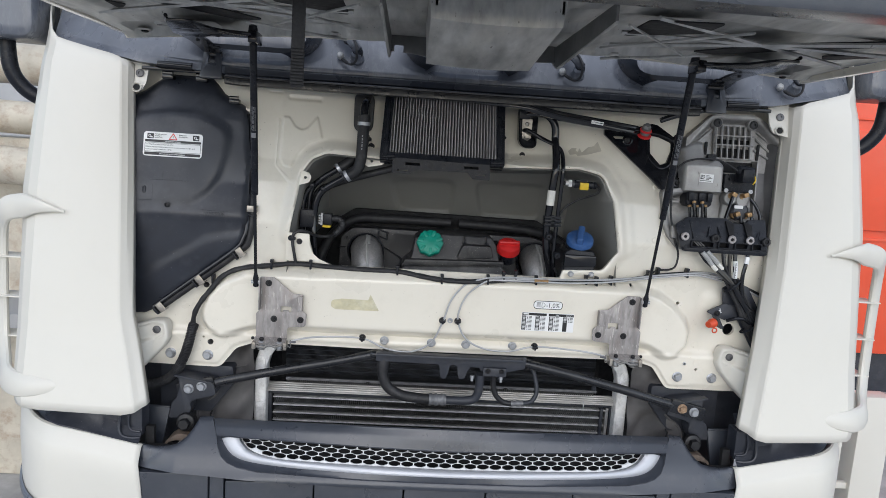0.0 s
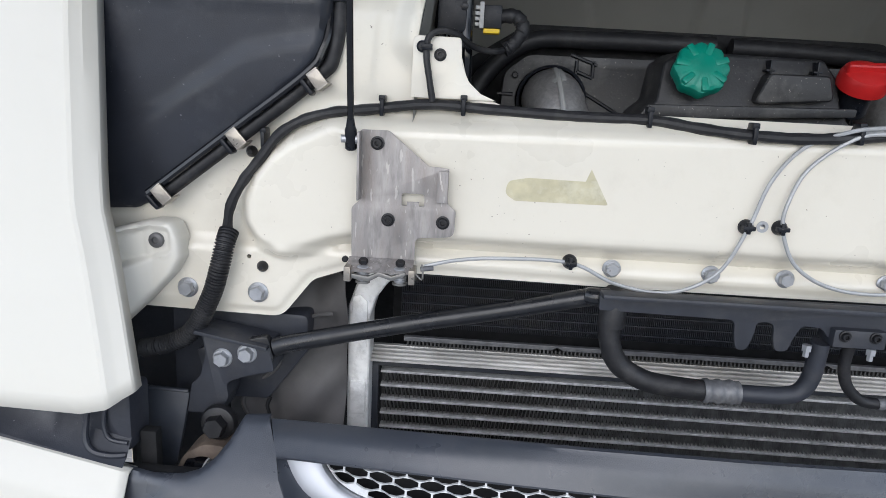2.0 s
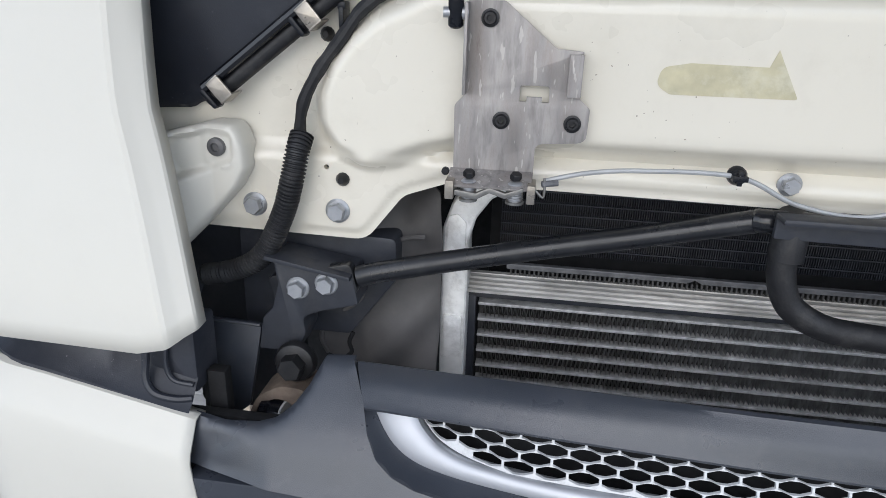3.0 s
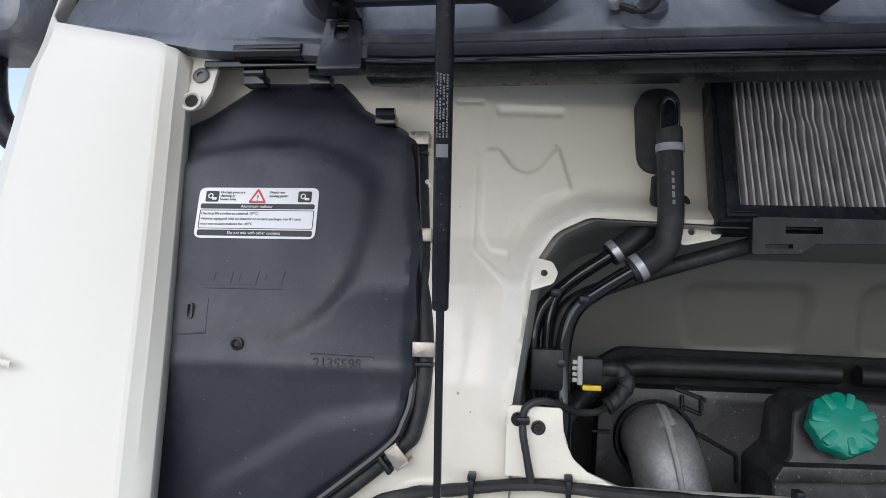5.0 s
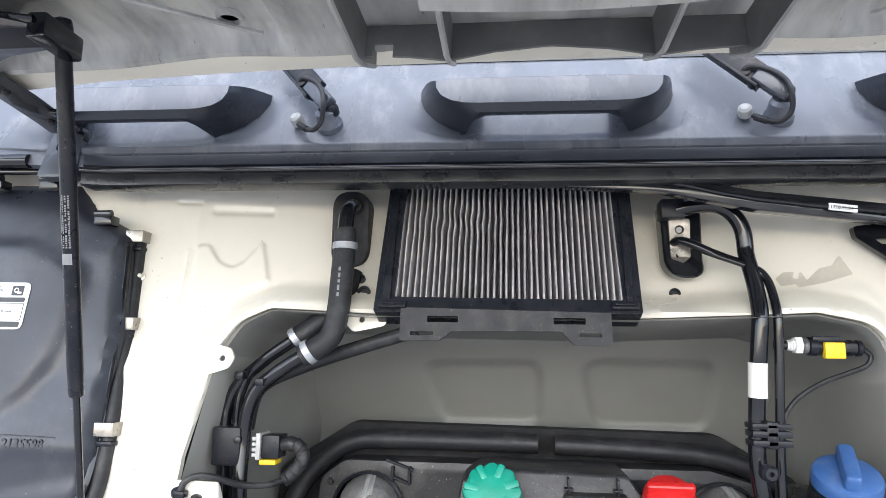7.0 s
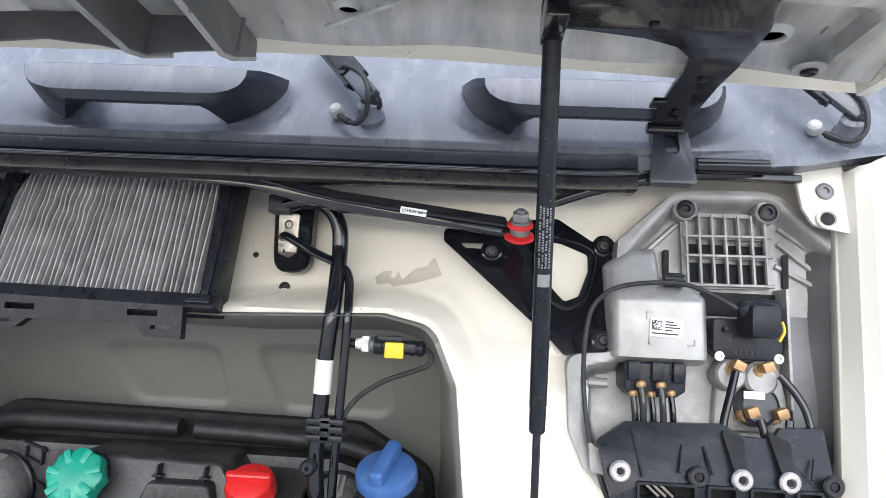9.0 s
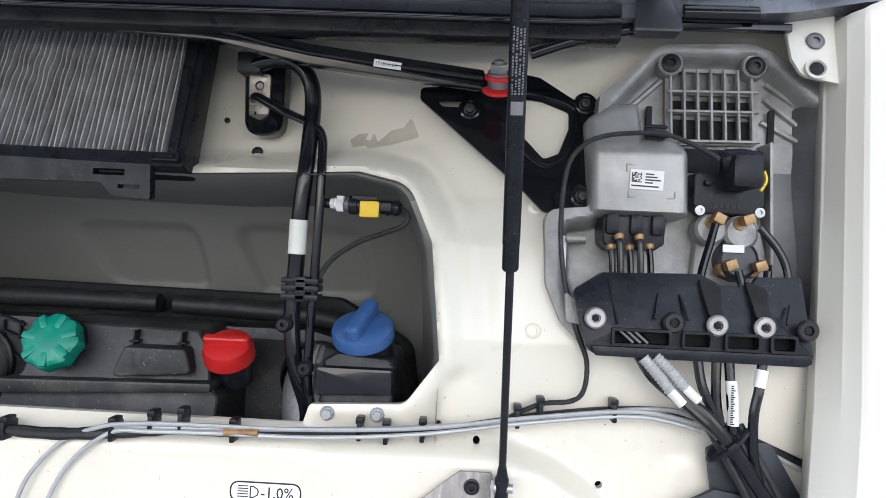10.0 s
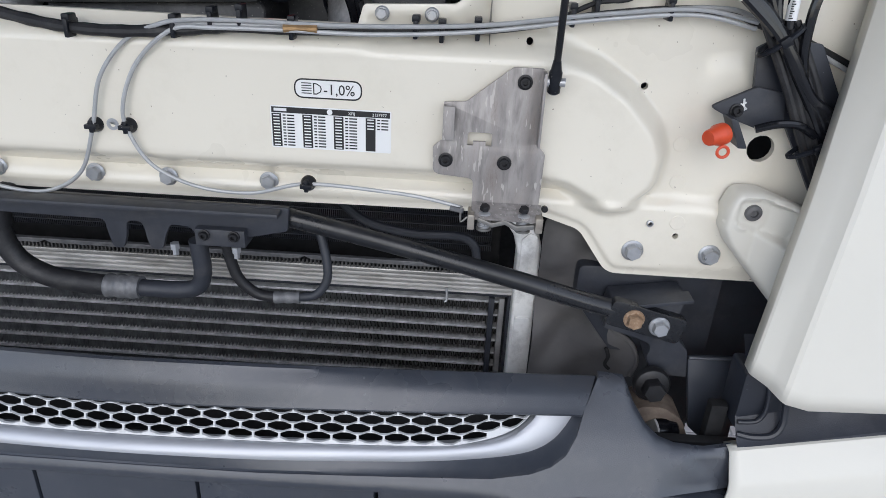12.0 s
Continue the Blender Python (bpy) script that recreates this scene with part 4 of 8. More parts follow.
part("air_duct", bm, SMC, hood, "grey moulded air duct", sharp=35)
for s in (-1, 1):
    for x in (.107, .200):
        bm = slab(B(), rnd([(-.62, 2.238), (-.62, 2.205), (-.16, 2.182), (-.128, 2.191), (-.07, 2.214), (-.07, 2.235)], .006), s * x - .0022, s * x + .0022, (), 0, Matrix(((0, 1, 0, 0), (1, 0, 0, 0), (0, 0, 1, 0), (0, 0, 0, 1))))
        rb = part("rib", bm, SKIRT, hood)
        # Paler tube along the lower edge of the dark rib.
        part("edge", tube(B(), [(s * x, -.62, 2.205), (s * x, -.16, 2.182), (s * x, -.128, 2.190), (s * x, -.07, 2.214)], .0032, 6, 1), SMC, rb, "pale edge")
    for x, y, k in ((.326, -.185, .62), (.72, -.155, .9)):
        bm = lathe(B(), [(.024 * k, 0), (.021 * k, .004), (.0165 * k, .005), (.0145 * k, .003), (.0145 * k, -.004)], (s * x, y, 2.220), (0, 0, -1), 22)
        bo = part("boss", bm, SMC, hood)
        # Flat black disc: the hole's shade is put into its colour.
        part("hole", lathe(B(), [(.0146 * k, .001), (.0004, .001)], (s * x, y, 2.220), (0, 0, -1), 22), CORESHADE, bo, "black disc for the shade in the hole")
    for x0, y0, x1, y1 in ((.28, -.60, .80, -.30), (.28, -.30, .80, -.60), (.26, -.45, .82, -.45)):
        bm = tube(B(), [(s * x0, y0, 2.222), (s * x1, y1, 2.212)], .0042, 4, 1)
        part("rib", bm, SMC, hood)
    bm = lathe(B(), [(.0085, 0), (.0085, .003), (.006, .004), (.004, .002), (.0005, .002)], (s * .786, -.094, 2.2095), (0, 0, -1), 16)
    part("bolt", bm, BOLTBLK, hood)
    bm = lathe(B(), [(.017, 0), (.016, .002), (.013, .003), (.0006, .003)], (s * .786, -.094, 2.213), (0, 0, -1), 22)
    part("boss", bm, SMC, hood)
    # thin crossing stiffeners, and black patches beside them that stand for shade in cavities
    for x0, y0, x1, y1 in ((.24, -.56, .44, -.30), (.26, -.30, .46, -.58), (.50, -.30, .30, -.16)):
        bm = tube(B(), [(s * x0, y0, 2.214), (s * x1, y1, 2.212)], .0028, 6, 1)
        part("rib", bm, SMC, hood)
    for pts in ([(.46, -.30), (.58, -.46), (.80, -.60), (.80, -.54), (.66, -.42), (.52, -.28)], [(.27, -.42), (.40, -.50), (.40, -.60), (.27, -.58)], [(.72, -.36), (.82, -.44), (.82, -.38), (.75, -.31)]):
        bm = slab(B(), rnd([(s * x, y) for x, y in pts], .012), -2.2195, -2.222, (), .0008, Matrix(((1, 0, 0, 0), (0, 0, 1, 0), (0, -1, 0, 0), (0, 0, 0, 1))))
        part("cavity", bm, CORESHADE, hood, "black patch for a shaded opening in the inner frame")
skirt = rnd([(-.205, 2.238), (.205, 2.238), (.205, 2.199), (.150, 2.196), (.107, 2.190), (.06, 2.200), (.0, 2.206), (-.06, 2.200), (-.107, 2.190), (-.150, 2.196), (-.168, 2.197), (-.168, 2.214), (-.19, 2.214), (-.19, 2.198), (-.205, 2.199)],
            [0, 0, 0, .02, .01, .03, .03, .03, .01, .02, 0, .003, .003, 0, 0], 4)
part("skirt", slab(B(), skirt, lambda x, z: -.132 + (z - 2.19) * .25, lambda x, z: -.128 + (z - 2.19) * .25, (), .0008), SKIRT, hood, "grey moulded skirt with a wavy lower edge")
# front edge with the dark outer grille seen end on
bm = B()
box(bm, -.80, .80, -.80, -.735, 2.205, 2.32, .012)
part("outer_grille", bm, BUMPER, hood, "dark front edge of the hood's outer grille")
strap = thing("pull_strap", "black woven pull strap hanging from the hood", "strap", (-.325, -.69, 2.225))
WEB = mat("strap_webbing", (0.012, 0.012, 0.013), 0.9, vary=0.2, scale=300, bump=0.6, bscale=1200)
part("webbing", box(B(), -.333, -.312, -.690, -.687, 2.056, 2.225, .001), WEB, strap)
for k in range(12):
    part("weave_rib", box(B(), -.3325, -.3125, -.6925, -.6895, 2.060 + k * .005, 2.0625 + k * .005, .0006), WEB, strap)


def hinge(s):
    """The left one sits a little further back and in than the right one, to fit the camera's view."""
    plate = rnd([(.662, .045), (.706, .045), (.712, -.10), (.702, -.20), (.665, -.33), (.637, -.43), (.590, -.44), (.575, -.33), (.535, -.262), (.508, -.242), (.508, -.192), (.54, -.188), (.60, -.172), (.636, -.152), (.657, -.122), (.662, -.08)],
                [.004, .004, .02, .05, .05, .02, .02, .05, .02, .008, .006, .02, .03, .02, .02, .02], 4)

    def low(x, y):
        return float(np.interp(y, [-.5, -.25, -.11, -.05, .012, .06], [2.188, 2.199, 2.208, 2.206, 2.198, 2.190]))
    m = Matrix(((1, 0, 0, 0), (0, 0, 1, 0), (0, -1, 0, 0), (0, 0, 0, 1)))
    dense = []
    for k, p in enumerate(plate):
        q = plate[(k + 1) % len(plate)]
        n = max(1, int(math.dist(p, q) / .012))
        dense += [(s * (p[0] + (q[0] - p[0]) * t / n), p[1] + (q[1] - p[1]) * t / n) for t in range(n)]
    bm = slab(B(), dense, lambda x, y: -low(x, y), lambda x, y: -low(x, y) - .005, [circ(s * .655, -.30, .006, 10)], .0012, m)
    ob = part("hinge", bm, GLOSS, hood, "broad black steel hinge arm")
    bm = tube(B(), [(s * .515, -.250, 2.204), (s * .60, -.285, 2.203), (s * .655, -.345, 2.203), (s * .64, -.42, 2.203)], .004, 8, 5)
    part("rim", bm, GLOSS, ob)
    bm = B()
    box(bm, min(s * .660, s * .706), max(s * .660, s * .706), .050, .064, 2.184, 2.197, .003)
    part("knuckle", bm, GLOSS, ob)
    part("strut_seat", box(B(), min(s * .502, s * .522), max(s * .502, s * .522), -.25, -.19, 2.186, 2.212, .003), GLOSS, ob)
    part("tab", box(B(), min(s * .648, s * .664), max(s * .648, s * .664), -.022, .0, 2.196, 2.203, .002), GLOSS, ob)
    for x, y in ((.683, .012), (.686, -.07), (.60, -.205)):
        part("rivet", lathe(B(), [(.0048, 0), (.0046, .0025), (.003, .0035)], (s * x, y, low(x, y)), (0, 0, -1), 12), BOLTBLK, ob)
    if s < 0:
        for o in (ob, *ob.children):
            o.data.transform(Matrix.Translation((.010, .022, -.004)))


hinge(-1)
hinge(1)


def gas_strut(s):
    ob = thing("gas_strut", "black gas strut with white print, holding the hood open", "strut", (s * .53, -.012, 1.593), "gas struts")
    a, b = Vector((s * .528, -.016, 1.600)), Vector((s * .512, -.206 if s > 0 else -.178, 2.222))
    d = (b - a).normalized()
    mid = a + d * ((1.832 - a.z) / d.z)
    part("rod", tube(B(), [a, mid + d * .01], .0042, 12, 1), GLOSS, ob)
    part("cylinder", lathe(B(), [(.007, 0), (.0082, .002), (.0082, .024), (.0082, .026), (.0086, .028), (.0086, (b - mid).length - .03), (.008, (b - mid).length - .026)], mid, d, 20), BLACK, ob, "satin black pressure tube")
    bm = lathe(B(), [(.0055, -.006), (.0075, -.004), (.0075, .02), (.006, .024), (.0045, .034)], a - d * .012, d, 14)
    e = part("end_fitting", bm, BLACK, ob)
    part("ball_stud", lathe(B(), [(.005, -.012), (.005, .006), (.0065, .006), (.0065, .012)], a - d * .004, (-s, .1, 0), 12), ZINC, e)
    part("end_fitting", lathe(B(), [(.0088, -.032), (.0105, -.03), (.0105, -.004), (.009, .004), (.004, .006)], b, d, 14), BLACK, ob)
    # faint printed bars
    q = mid + d * ((1.975 - mid.z) / d.z)
    back = (Vector((0, 1, 0)) - d * d.y).normalized()
    side = back.cross(d)
    bm = B()
    rp = random.Random(5)
    marks = [(-.0060, .0060, 0, .012)]
    for off in (-.0062, -.0030, .0002, .0034):
        h = .018
        while h < .075:
            w = rp.uniform(.0012, .0022)
            marks.append((off + rp.choice((0, 0, .0006)), off + .0018, h, h + w))
            h += w + (.0008 if rp.random() < .8 else .003)
    for o0, o1, h0, h1 in marks:
        for j in range(4):
            a0, a1 = (o0 + (o1 - o0) * j / 4) / .0086, (o0 + (o1 - o0) * (j + 1) / 4) / .0086
            vs = []
            for aa, hh in ((a0, h0), (a1, h0), (a1, h1), (a0, h1)):
                vs.append(bm.verts.new(q + .0089 * math.sin(aa) * side - .0089 * math.cos(aa) * back + d * hh))
            bm.faces.new(vs)
    part("print", bm, GREYINK, ob, "grey printed bars", fix=False)


gas_strut(-1)
gas_strut(1)


# ---- heater air cover ----
d_bulge = sdf(rnd([(-.90, 2.005), (-.843, 2.019), (-.775, 2.033), (-.714, 2.030), (-.663, 2.012), (-.634, 1.995), (-.626, 1.970), (-.632, 1.920), (-.647, 1.865), (-.672, 1.825), (-.719, 1.789), (-.90, 1.785)], .04, 5))
d_step = sdf(rnd([(-.95, 1.60), (-.845, 1.59), (-.67, 1.70), (-.55, 1.725), (-.55, 1.40), (-.95, 1.40)], .03, 4))


def cover_y(X, Z):
    hi = .052 + (Z - 1.94) * .19 + .013 * (1 - rise(d_bulge(X, Z), .012)) * np.clip((Z - 1.77) / .08, 0, 1) + np.clip(Z - 2.02, 0, None) * .25
    lo = .020 + np.clip(1.757 - Z, 0, None) * .10 - .006 * rise(d_step(X, Z), .012)
    k = rise(Z - 1.757, .006)
    return hi * (1 - k) + lo * k + .016 * rise(-d_cov(X, Z) - .006, .006)


cover = thing("heater_cover", "dark grey moulded plastic cover over the heater intake, dusty", "cover", (-.75, .05, 1.47))
part("shell", sheet(COVER_OUT, [], cover_y, .0075, .022), COVER, cover, sharp=50)
bm = tube(B(), [(-.580, .122, 2.04), (-.570, .097, 1.92), (-.555, .050, 1.78), (-.562, .038, 1.699), (-.584, .034, 1.669), (-.69, .022, 1.583), (-.80, .012, 1.496)], .0098, 12, 8)
part("seal", bm, RUBBER, cover)
bm = tube(B(), [(-.584, .100, 2.035), (-.573, .075, 1.90), (-.567, .040, 1.75), (-.575, .028, 1.702), (-.596, .022, 1.672), (-.69, .012, 1.597), (-.80, .002, 1.510)], .006, 10, 8)
part("edge_bead", bm, GLOSS, cover)
for x0, x1, z in ((-.812, -.783, 2.122), (-.724, -.695, 2.121), (-.634, -.608, 2.068)):
    bm = B()
    box(bm, x0, x1, .090, .112, z - .008, z + .006, .002)
    tube(bm, [(x0 + .001, .092, z + .008), (x1 - .001, .092, z + .008)], .0055, 10, 1)
    part("hook", bm, GLOSS, cover)
CLIPS = ((-.580, .116, 2.046, 90), (-.570, .094, 1.920, 90), (-.555, .044, 1.784, 90), (-.579, .026, 1.667, 38), (-.682, .015, 1.588, 40), (-.780, .006, 1.511, 41))
for x, y, z, a in CLIPS:
    m = Matrix.Translation((x, y, z)) @ Euler((0, radians(-a), 0)).to_matrix().to_4x4()
    bm = slab(B(), rrect(-.0085, .0085, -.012, .011, .003), -.012, -.0095, (), .0012, m)
    box(bm, -.0085, .0085, -.012, .014, .010, .0125, .001, m)
    box(bm, -.0085, .0085, -.012, .014, -.0135, -.011, .001, m)
    c = part("clip", bm, CLIPSTEEL, cover, "sprung steel clip")
    bm = B()
    box(bm, -.021, -.0145, -.010, .010, -.012, .012, .003, m)
    part("catch", bm, BLACK, c)
part("plug", lathe(B(), [(.0075, 0), (.0075, .002), (.005, .003), (.0035, .001), (.0004, .001)], (-.773, .0225, 1.784), (0, -1, 0), 16), BOLTBLK, cover, "small dark plug")
writing("2135598", -.680, .0190, 1.7605, .0165, COVER, cover, "embossed_number", sx=.98, thick=.0010)
for a, b in (((-.684, 1.776), (-.610, 1.774)), ((-.684, 1.758), (-.684, 1.776)), ((-.610, 1.757), (-.610, 1.774)), ((-.816, 1.835), (-.814, 1.795)), ((-.814, 1.795), (-.850, 1.792))):
    part("raised_line", tube(B(), [(x, float(cover_y(np.array([x]), np.array([z]))[0]), z) for x, z in (a, b)], .0008, 6, 1), COVER, cover)
part("raised_mark", slab(B(), rrect(-.840, -.832, 1.811, 1.830, .0039, 5), .0255, .032, [rrect(-.838, -.834, 1.813, 1.828, .0019, 4)], .0004), COVER, cover)
bm = B()
box(bm, -.822, -.726, .0340, .040, 1.8475, 1.8492, .0004)
for x in (-.819, -.787, -.755):
    slab(bm, [(x, 1.853), (x + .028, 1.853), (x + .031, 1.870), (x + .003, 1.870)], lambda x, z: .0348 + (z - 1.853) * .19, .043, [[(x + .007, 1.8565), (x + .022, 1.8565), (x + .0235, 1.8665), (x + .0085, 1.8665)]])
part("raised_emblem", bm, COVER, cover)

# warning sticker on the cover
stk = thing("warning_sticker", "white and black warning sticker with a red triangle", "sticker", (-.77, .05, 1.94))
SM = Matrix.Translation((0, .0440, 1.9)) @ Matrix.Rotation(math.atan(-.19), 4, "X") @ Matrix.Translation((0, 0, -1.9))


def flat(x0, x1, z0, z1, lift, r=.002, hole=None):
    return slab(B(), rrect(x0, x1, z0, z1, r), -lift, -lift + .0003, [hole] if hole else (), 0, SM)


part("paper", flat(-.846, -.692, 1.909, 1.974, .0006, .009), LABEL, stk)
part("panel", flat(-.842, -.696, 1.912, 1.9195, .0010, .0025), INK, stk, "black band")
part("panel", flat(-.842, -.696, 1.9465, 1.953, .0010, .0025), INK, stk, "black band")
part("outline", slab(B(), rrect(-.842, -.696, 1.921, 1.945, .002), -.0010, -.0006, [rrect(-.8412, -.6968, 1.9218, 1.9442, .0018)], 0, SM), INK, stk)
part("pictogram", flat(-.837, -.820, 1.9555, 1.9695, .0010, .002), INK, stk)
part("pictogram", flat(-.718, -.701, 1.9555, 1.9695, .0010, .002), INK, stk)
for cx in (-.8285, -.7095):
    bm = B()
    slab(bm, circ(cx - .002, 1.963, .0035, 12), -.0014, -.0011, [circ(cx - .002, 1.963, .0022, 12)], 0, SM)
    slab(bm, rrect(cx, cx + .006, 1.958, 1.961, .001), -.0014, -.0011, (), 0, SM)
    part("symbol", bm, LABEL, stk)
part("triangle", slab(B(), rnd([(-.7815, 1.954), (-.7575, 1.954), (-.7695, 1.9735)], .002), -.0011, -.0007, [rnd([(-.7775, 1.9565), (-.7615, 1.9565), (-.7695, 1.969)], .0008)], 0, SM), REDINK, stk)
writing("!", -.7695, -.0008, 1.9572, .011, INK, stk, "lettering", "CENTER", SM)
for i, tx in enumerate(("No high pressure", "cleaning in", "heater area")):
    writing(tx, -.818, -.0010, 1.9665 - i * .0045, .0045, INK, stk, "lettering", "LEFT", SM)
for i, tx in enumerate(("Watch out", "moving parts")):
    writing(tx, -.755, -.0010, 1.9665 - i * .0045, .0045, INK, stk, "lettering", "LEFT", SM)
writing("Aluminium radiator", -.769, -.0014, 1.948, .0052, LABEL, stk, "lettering", "CENTER", SM)
writing("Do not mix with other coolants", -.769, -.0014, 1.9140, .0052, LABEL, stk, "lettering", "CENTER", SM)
for i, tx in enumerate(("Use long life coolant to minimal -37\u00b0C.", "Vehicles equipped with an intarder or an artic package, see ID card,", "must use coolant suitable for -40\u00b0C.")):
    writing(tx, -.840, -.0010, 1.9388 - i * .0066, .0047, INK, stk, "lettering", "LEFT", SM)

# ---- cabin air filter ----
FT = Matrix.Translation((0, .085, 1.935)) @ Matrix.Rotation(radians(-19), 4, "X")
filt = thing("cabin_air_filter", "dirty pleated cabin air filter in a black plastic frame", "filter", (-.05, .085, 1.935))
bm = slab(B(), rnd([(-.222, 0), (.124, 0), (.121, .215), (-.214, .215)], .004), -.012, .03, [rnd([(-.196, .022), (.101, .019), (.095, .212), (-.190, .212)], .003)], .002, FT)
part("frame", bm, BLACK, filt)
for x0, x1 in ((-.212, -.200), (.104, .114)):
    bm = B()
    box(bm, x0, x1, -.016, .0, .012, .21, .002, FT)
    part("rail", bm, BLACK, filt)
for x0, x1 in ((-.214, -.178), (.085, .119)):
    bm = B()
    box(bm, x0, x1, -.020, -.004, .004, .016, .002, FT)
    box(bm, x0 + .004, x1 - .004, -.024, -.012, .007, .010, .001, FT)
    part("catch", bm, BLACK, filt)
NP = 37
bm = B()
cols = []
for i in range(NP):
    for k, (o, dep) in enumerate(((.0, .036), (.16, .032), (.27, -.001), (.36, -.0070), (.60, -.0075), (.69, -.001), (.80, .032), (.96, .036))):
        u = (i + o) / NP
        col = []
        for j in range(25):
            v = j / 24
            crush = .0014 * math.exp(-((v - .62) / .13) ** 2) * math.exp(-((u - .30) / .2) ** 2)
            x = -.1955 + u * .296 + .0004 * math.sin(i * 2.3 + v * 5) + crush * math.sin(v * 24 + i * .7) + .006 * (u - .5) * (1 - v)
            y = dep + .0016 * math.sin(i * 1.9 + v * 7) * (1 if dep < 0 else 0)
            col.append(bm.verts.new(FT @ Vector((x, y, .020 + v * .195))))
        cols.append(col)
for a, b in zip(cols, cols[1:]):
    for j in range(24):
        bm.faces.new((a[j], b[j], b[j + 1], a[j + 1]))
part("pleats", bm, MEDIA, filt, "grey pleated fleece", fix=False, sharp=60)
low = rnd([(-.185, 1.945), (.084, 1.940), (.085, 1.897), (.038, 1.899), (.022, 1.916), (-.118, 1.915), (-.134, 1.903), (-.186, 1.902)], [.002, .002, .003, .006, .006, .006, .006, .003])
bm = slab(B(), low, .072, .086, [rrect(-.150, -.110, 1.926, 1.934, .001), rrect(-.172, -.142, 1.909, 1.914, .001), rrect(.012, .052, 1.925, 1.933, .001), rrect(.044, .072, 1.909, 1.914, .001)], .0015)
part("catch_bar", bm, BLACK, filt)

# ---- heater hoses on the engine side ----
def hose_clamp(parent, at, axis, r, w=.009):
    part("hose_clamp", lathe(B(), [(r, -w / 2), (r + .0012, -w / 2), (r + .0012, w / 2), (r, w / 2)], at, axis, 20), ZINC, parent, "bright steel hose clamp")


hos = thing("heater_hoses", "black heater hoses with bright clamps", "hoses", (-.39, .1, 1.7))
part("grommet", slab(B(), rrect(-.294, -.240, 2.006, 2.116, .0265, 7), .118, .155, (), .004, Matrix.Translation((-.008, .014, 0))), RUBBER, hos, "black rubber grommet")
part("elbow", tube(B(), [(-.266, .150, 2.092), (-.267, .118, 2.090), (-.270, .096, 2.076), (-.271, .089, 2.040)], .0112, 14, 6), GLOSS, hos, "gloss black elbow")
h1 = tube(B(), [(-.271, .0885, 2.050), (-.2705, .088, 2.040), (-.271, .088, 1.985), (-.273, .088, 1.935), (-.284, .086, 1.902), (-.318, .086, 1.880)], .0155, 14, 6)
hose = part("hose", h1, RUBBER, hos)
bm = B()
for z, h in ((1.998, .005), (1.990, .006), (1.981, .004), (1.974, .007), (1.964, .005)):
    box(bm, -.2725, -.2695, .0722, .0735, z - h, z, .0003)
part("print", bm, GREYINK, hose, "faint grey printed bars")
hose_clamp(hose, (-.270, .088, 2.028), (0, 0, 1), .0158)
hose_clamp(hose, (-.309, .086, 1.8855), (.83, 0, .55), .0158)
part("pipe", tube(B(), [(-.315, .086, 1.882), (-.352, .09, 1.858), (-.379, .094, 1.836), (-.392, .095, 1.806), (-.396, .095, 1.763), (-.394, .09, 1.694), (-.392, .12, 1.60)], .0095, 12, 6), GLOSS, hos, "gloss black steel pipe")
h2 = tube(B(), [(-.27, .14, 2.0), (-.276, .13, 1.965), (-.300, .115, 1.930), (-.340, .108, 1.900)], .0145, 14, 6)
hose = part("hose", h2, RUBBER, hos)
hose_clamp(hose, (-.334, .109, 1.9045), (.8, 0, .6), .0148)
part("pipe", tube(B(), [(-.34, .108, 1.9), (-.378, .112, 1.874), (-.414, .116, 1.842), (-.428, .116, 1.812), (-.431, .116, 1.77), (-.431, .125, 1.62)], .0085, 12, 6), GLOSS, hos)
part("pipe", tube(B(), [(-.36, .108, 1.886), (-.392, .112, 1.862), (-.408, .114, 1.836), (-.414, .114, 1.79), (-.414, .12, 1.62)], .0065, 12, 6), GLOSS, hos)
part("hose", tube(B(), [(-.170, .12, 1.917), (-.25, .125, 1.893), (-.33, .13, 1.866), (-.39, .13, 1.835), (-.405, .13, 1.78)], .010, 12, 6), RUBBER, hos)
for a in ((-.405, .098, 1.853), (-.372, .086, 1.845)):
    bm = B()
    box(bm, a[0] - .006, a[0] + .006, a[1] - .01, a[1] + .012, a[2] - .005, a[2] + .005, .002)
    part("tie", bm, BLACK, hos)
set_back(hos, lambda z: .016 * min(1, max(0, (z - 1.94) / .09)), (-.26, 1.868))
con = thing("wiring_connector", "black wiring connector with a yellow lock and grey clip", "connector", (-.41, .1, 1.73))
bm = B()
box(bm, -.433, -.395, .082, .12, 1.737, 1.786, .003)
part("holder", bm, BLACK, con)
bm = lathe(B(), [(.005, 0), (.005, .003), (.002, .004)], (-.398, .082, 1.770), (0, -1, 0), 12)
part("stud", bm, BOLTBLK, con)
bm = B()
box(bm, -.376, -.348, .10, .135, 1.745, 1.775, .002)
pl = part("plug", bm, BLACK, con)
bm = B()
for z in (1.747, 1.754, 1.761, 1.768):
    box(bm, -.384, -.372, .096, .13, z, z + .005, .001)
box(bm, -.378, -.372, .094, .13, 1.744, 1.778, .001)
part("clip", bm, PALE, pl, "grey clip")
bm = B()
box(bm, -.372, -.350, .094, .12, 1.738, 1.744, .001)
part("lock", bm, YELLOW, pl, "yellow lock")
part("cable_stud", lathe(B(), [(.0075, -.004), (.0075, .004), (.005, .006)], (-.4465, .026, 1.713), (0, -1, 0), 14), BLACK, con)
part("cable_tie", box(B(), -.4475, -.4335, .014, .028, 1.7085, 1.7165, .002), BLACK, con)
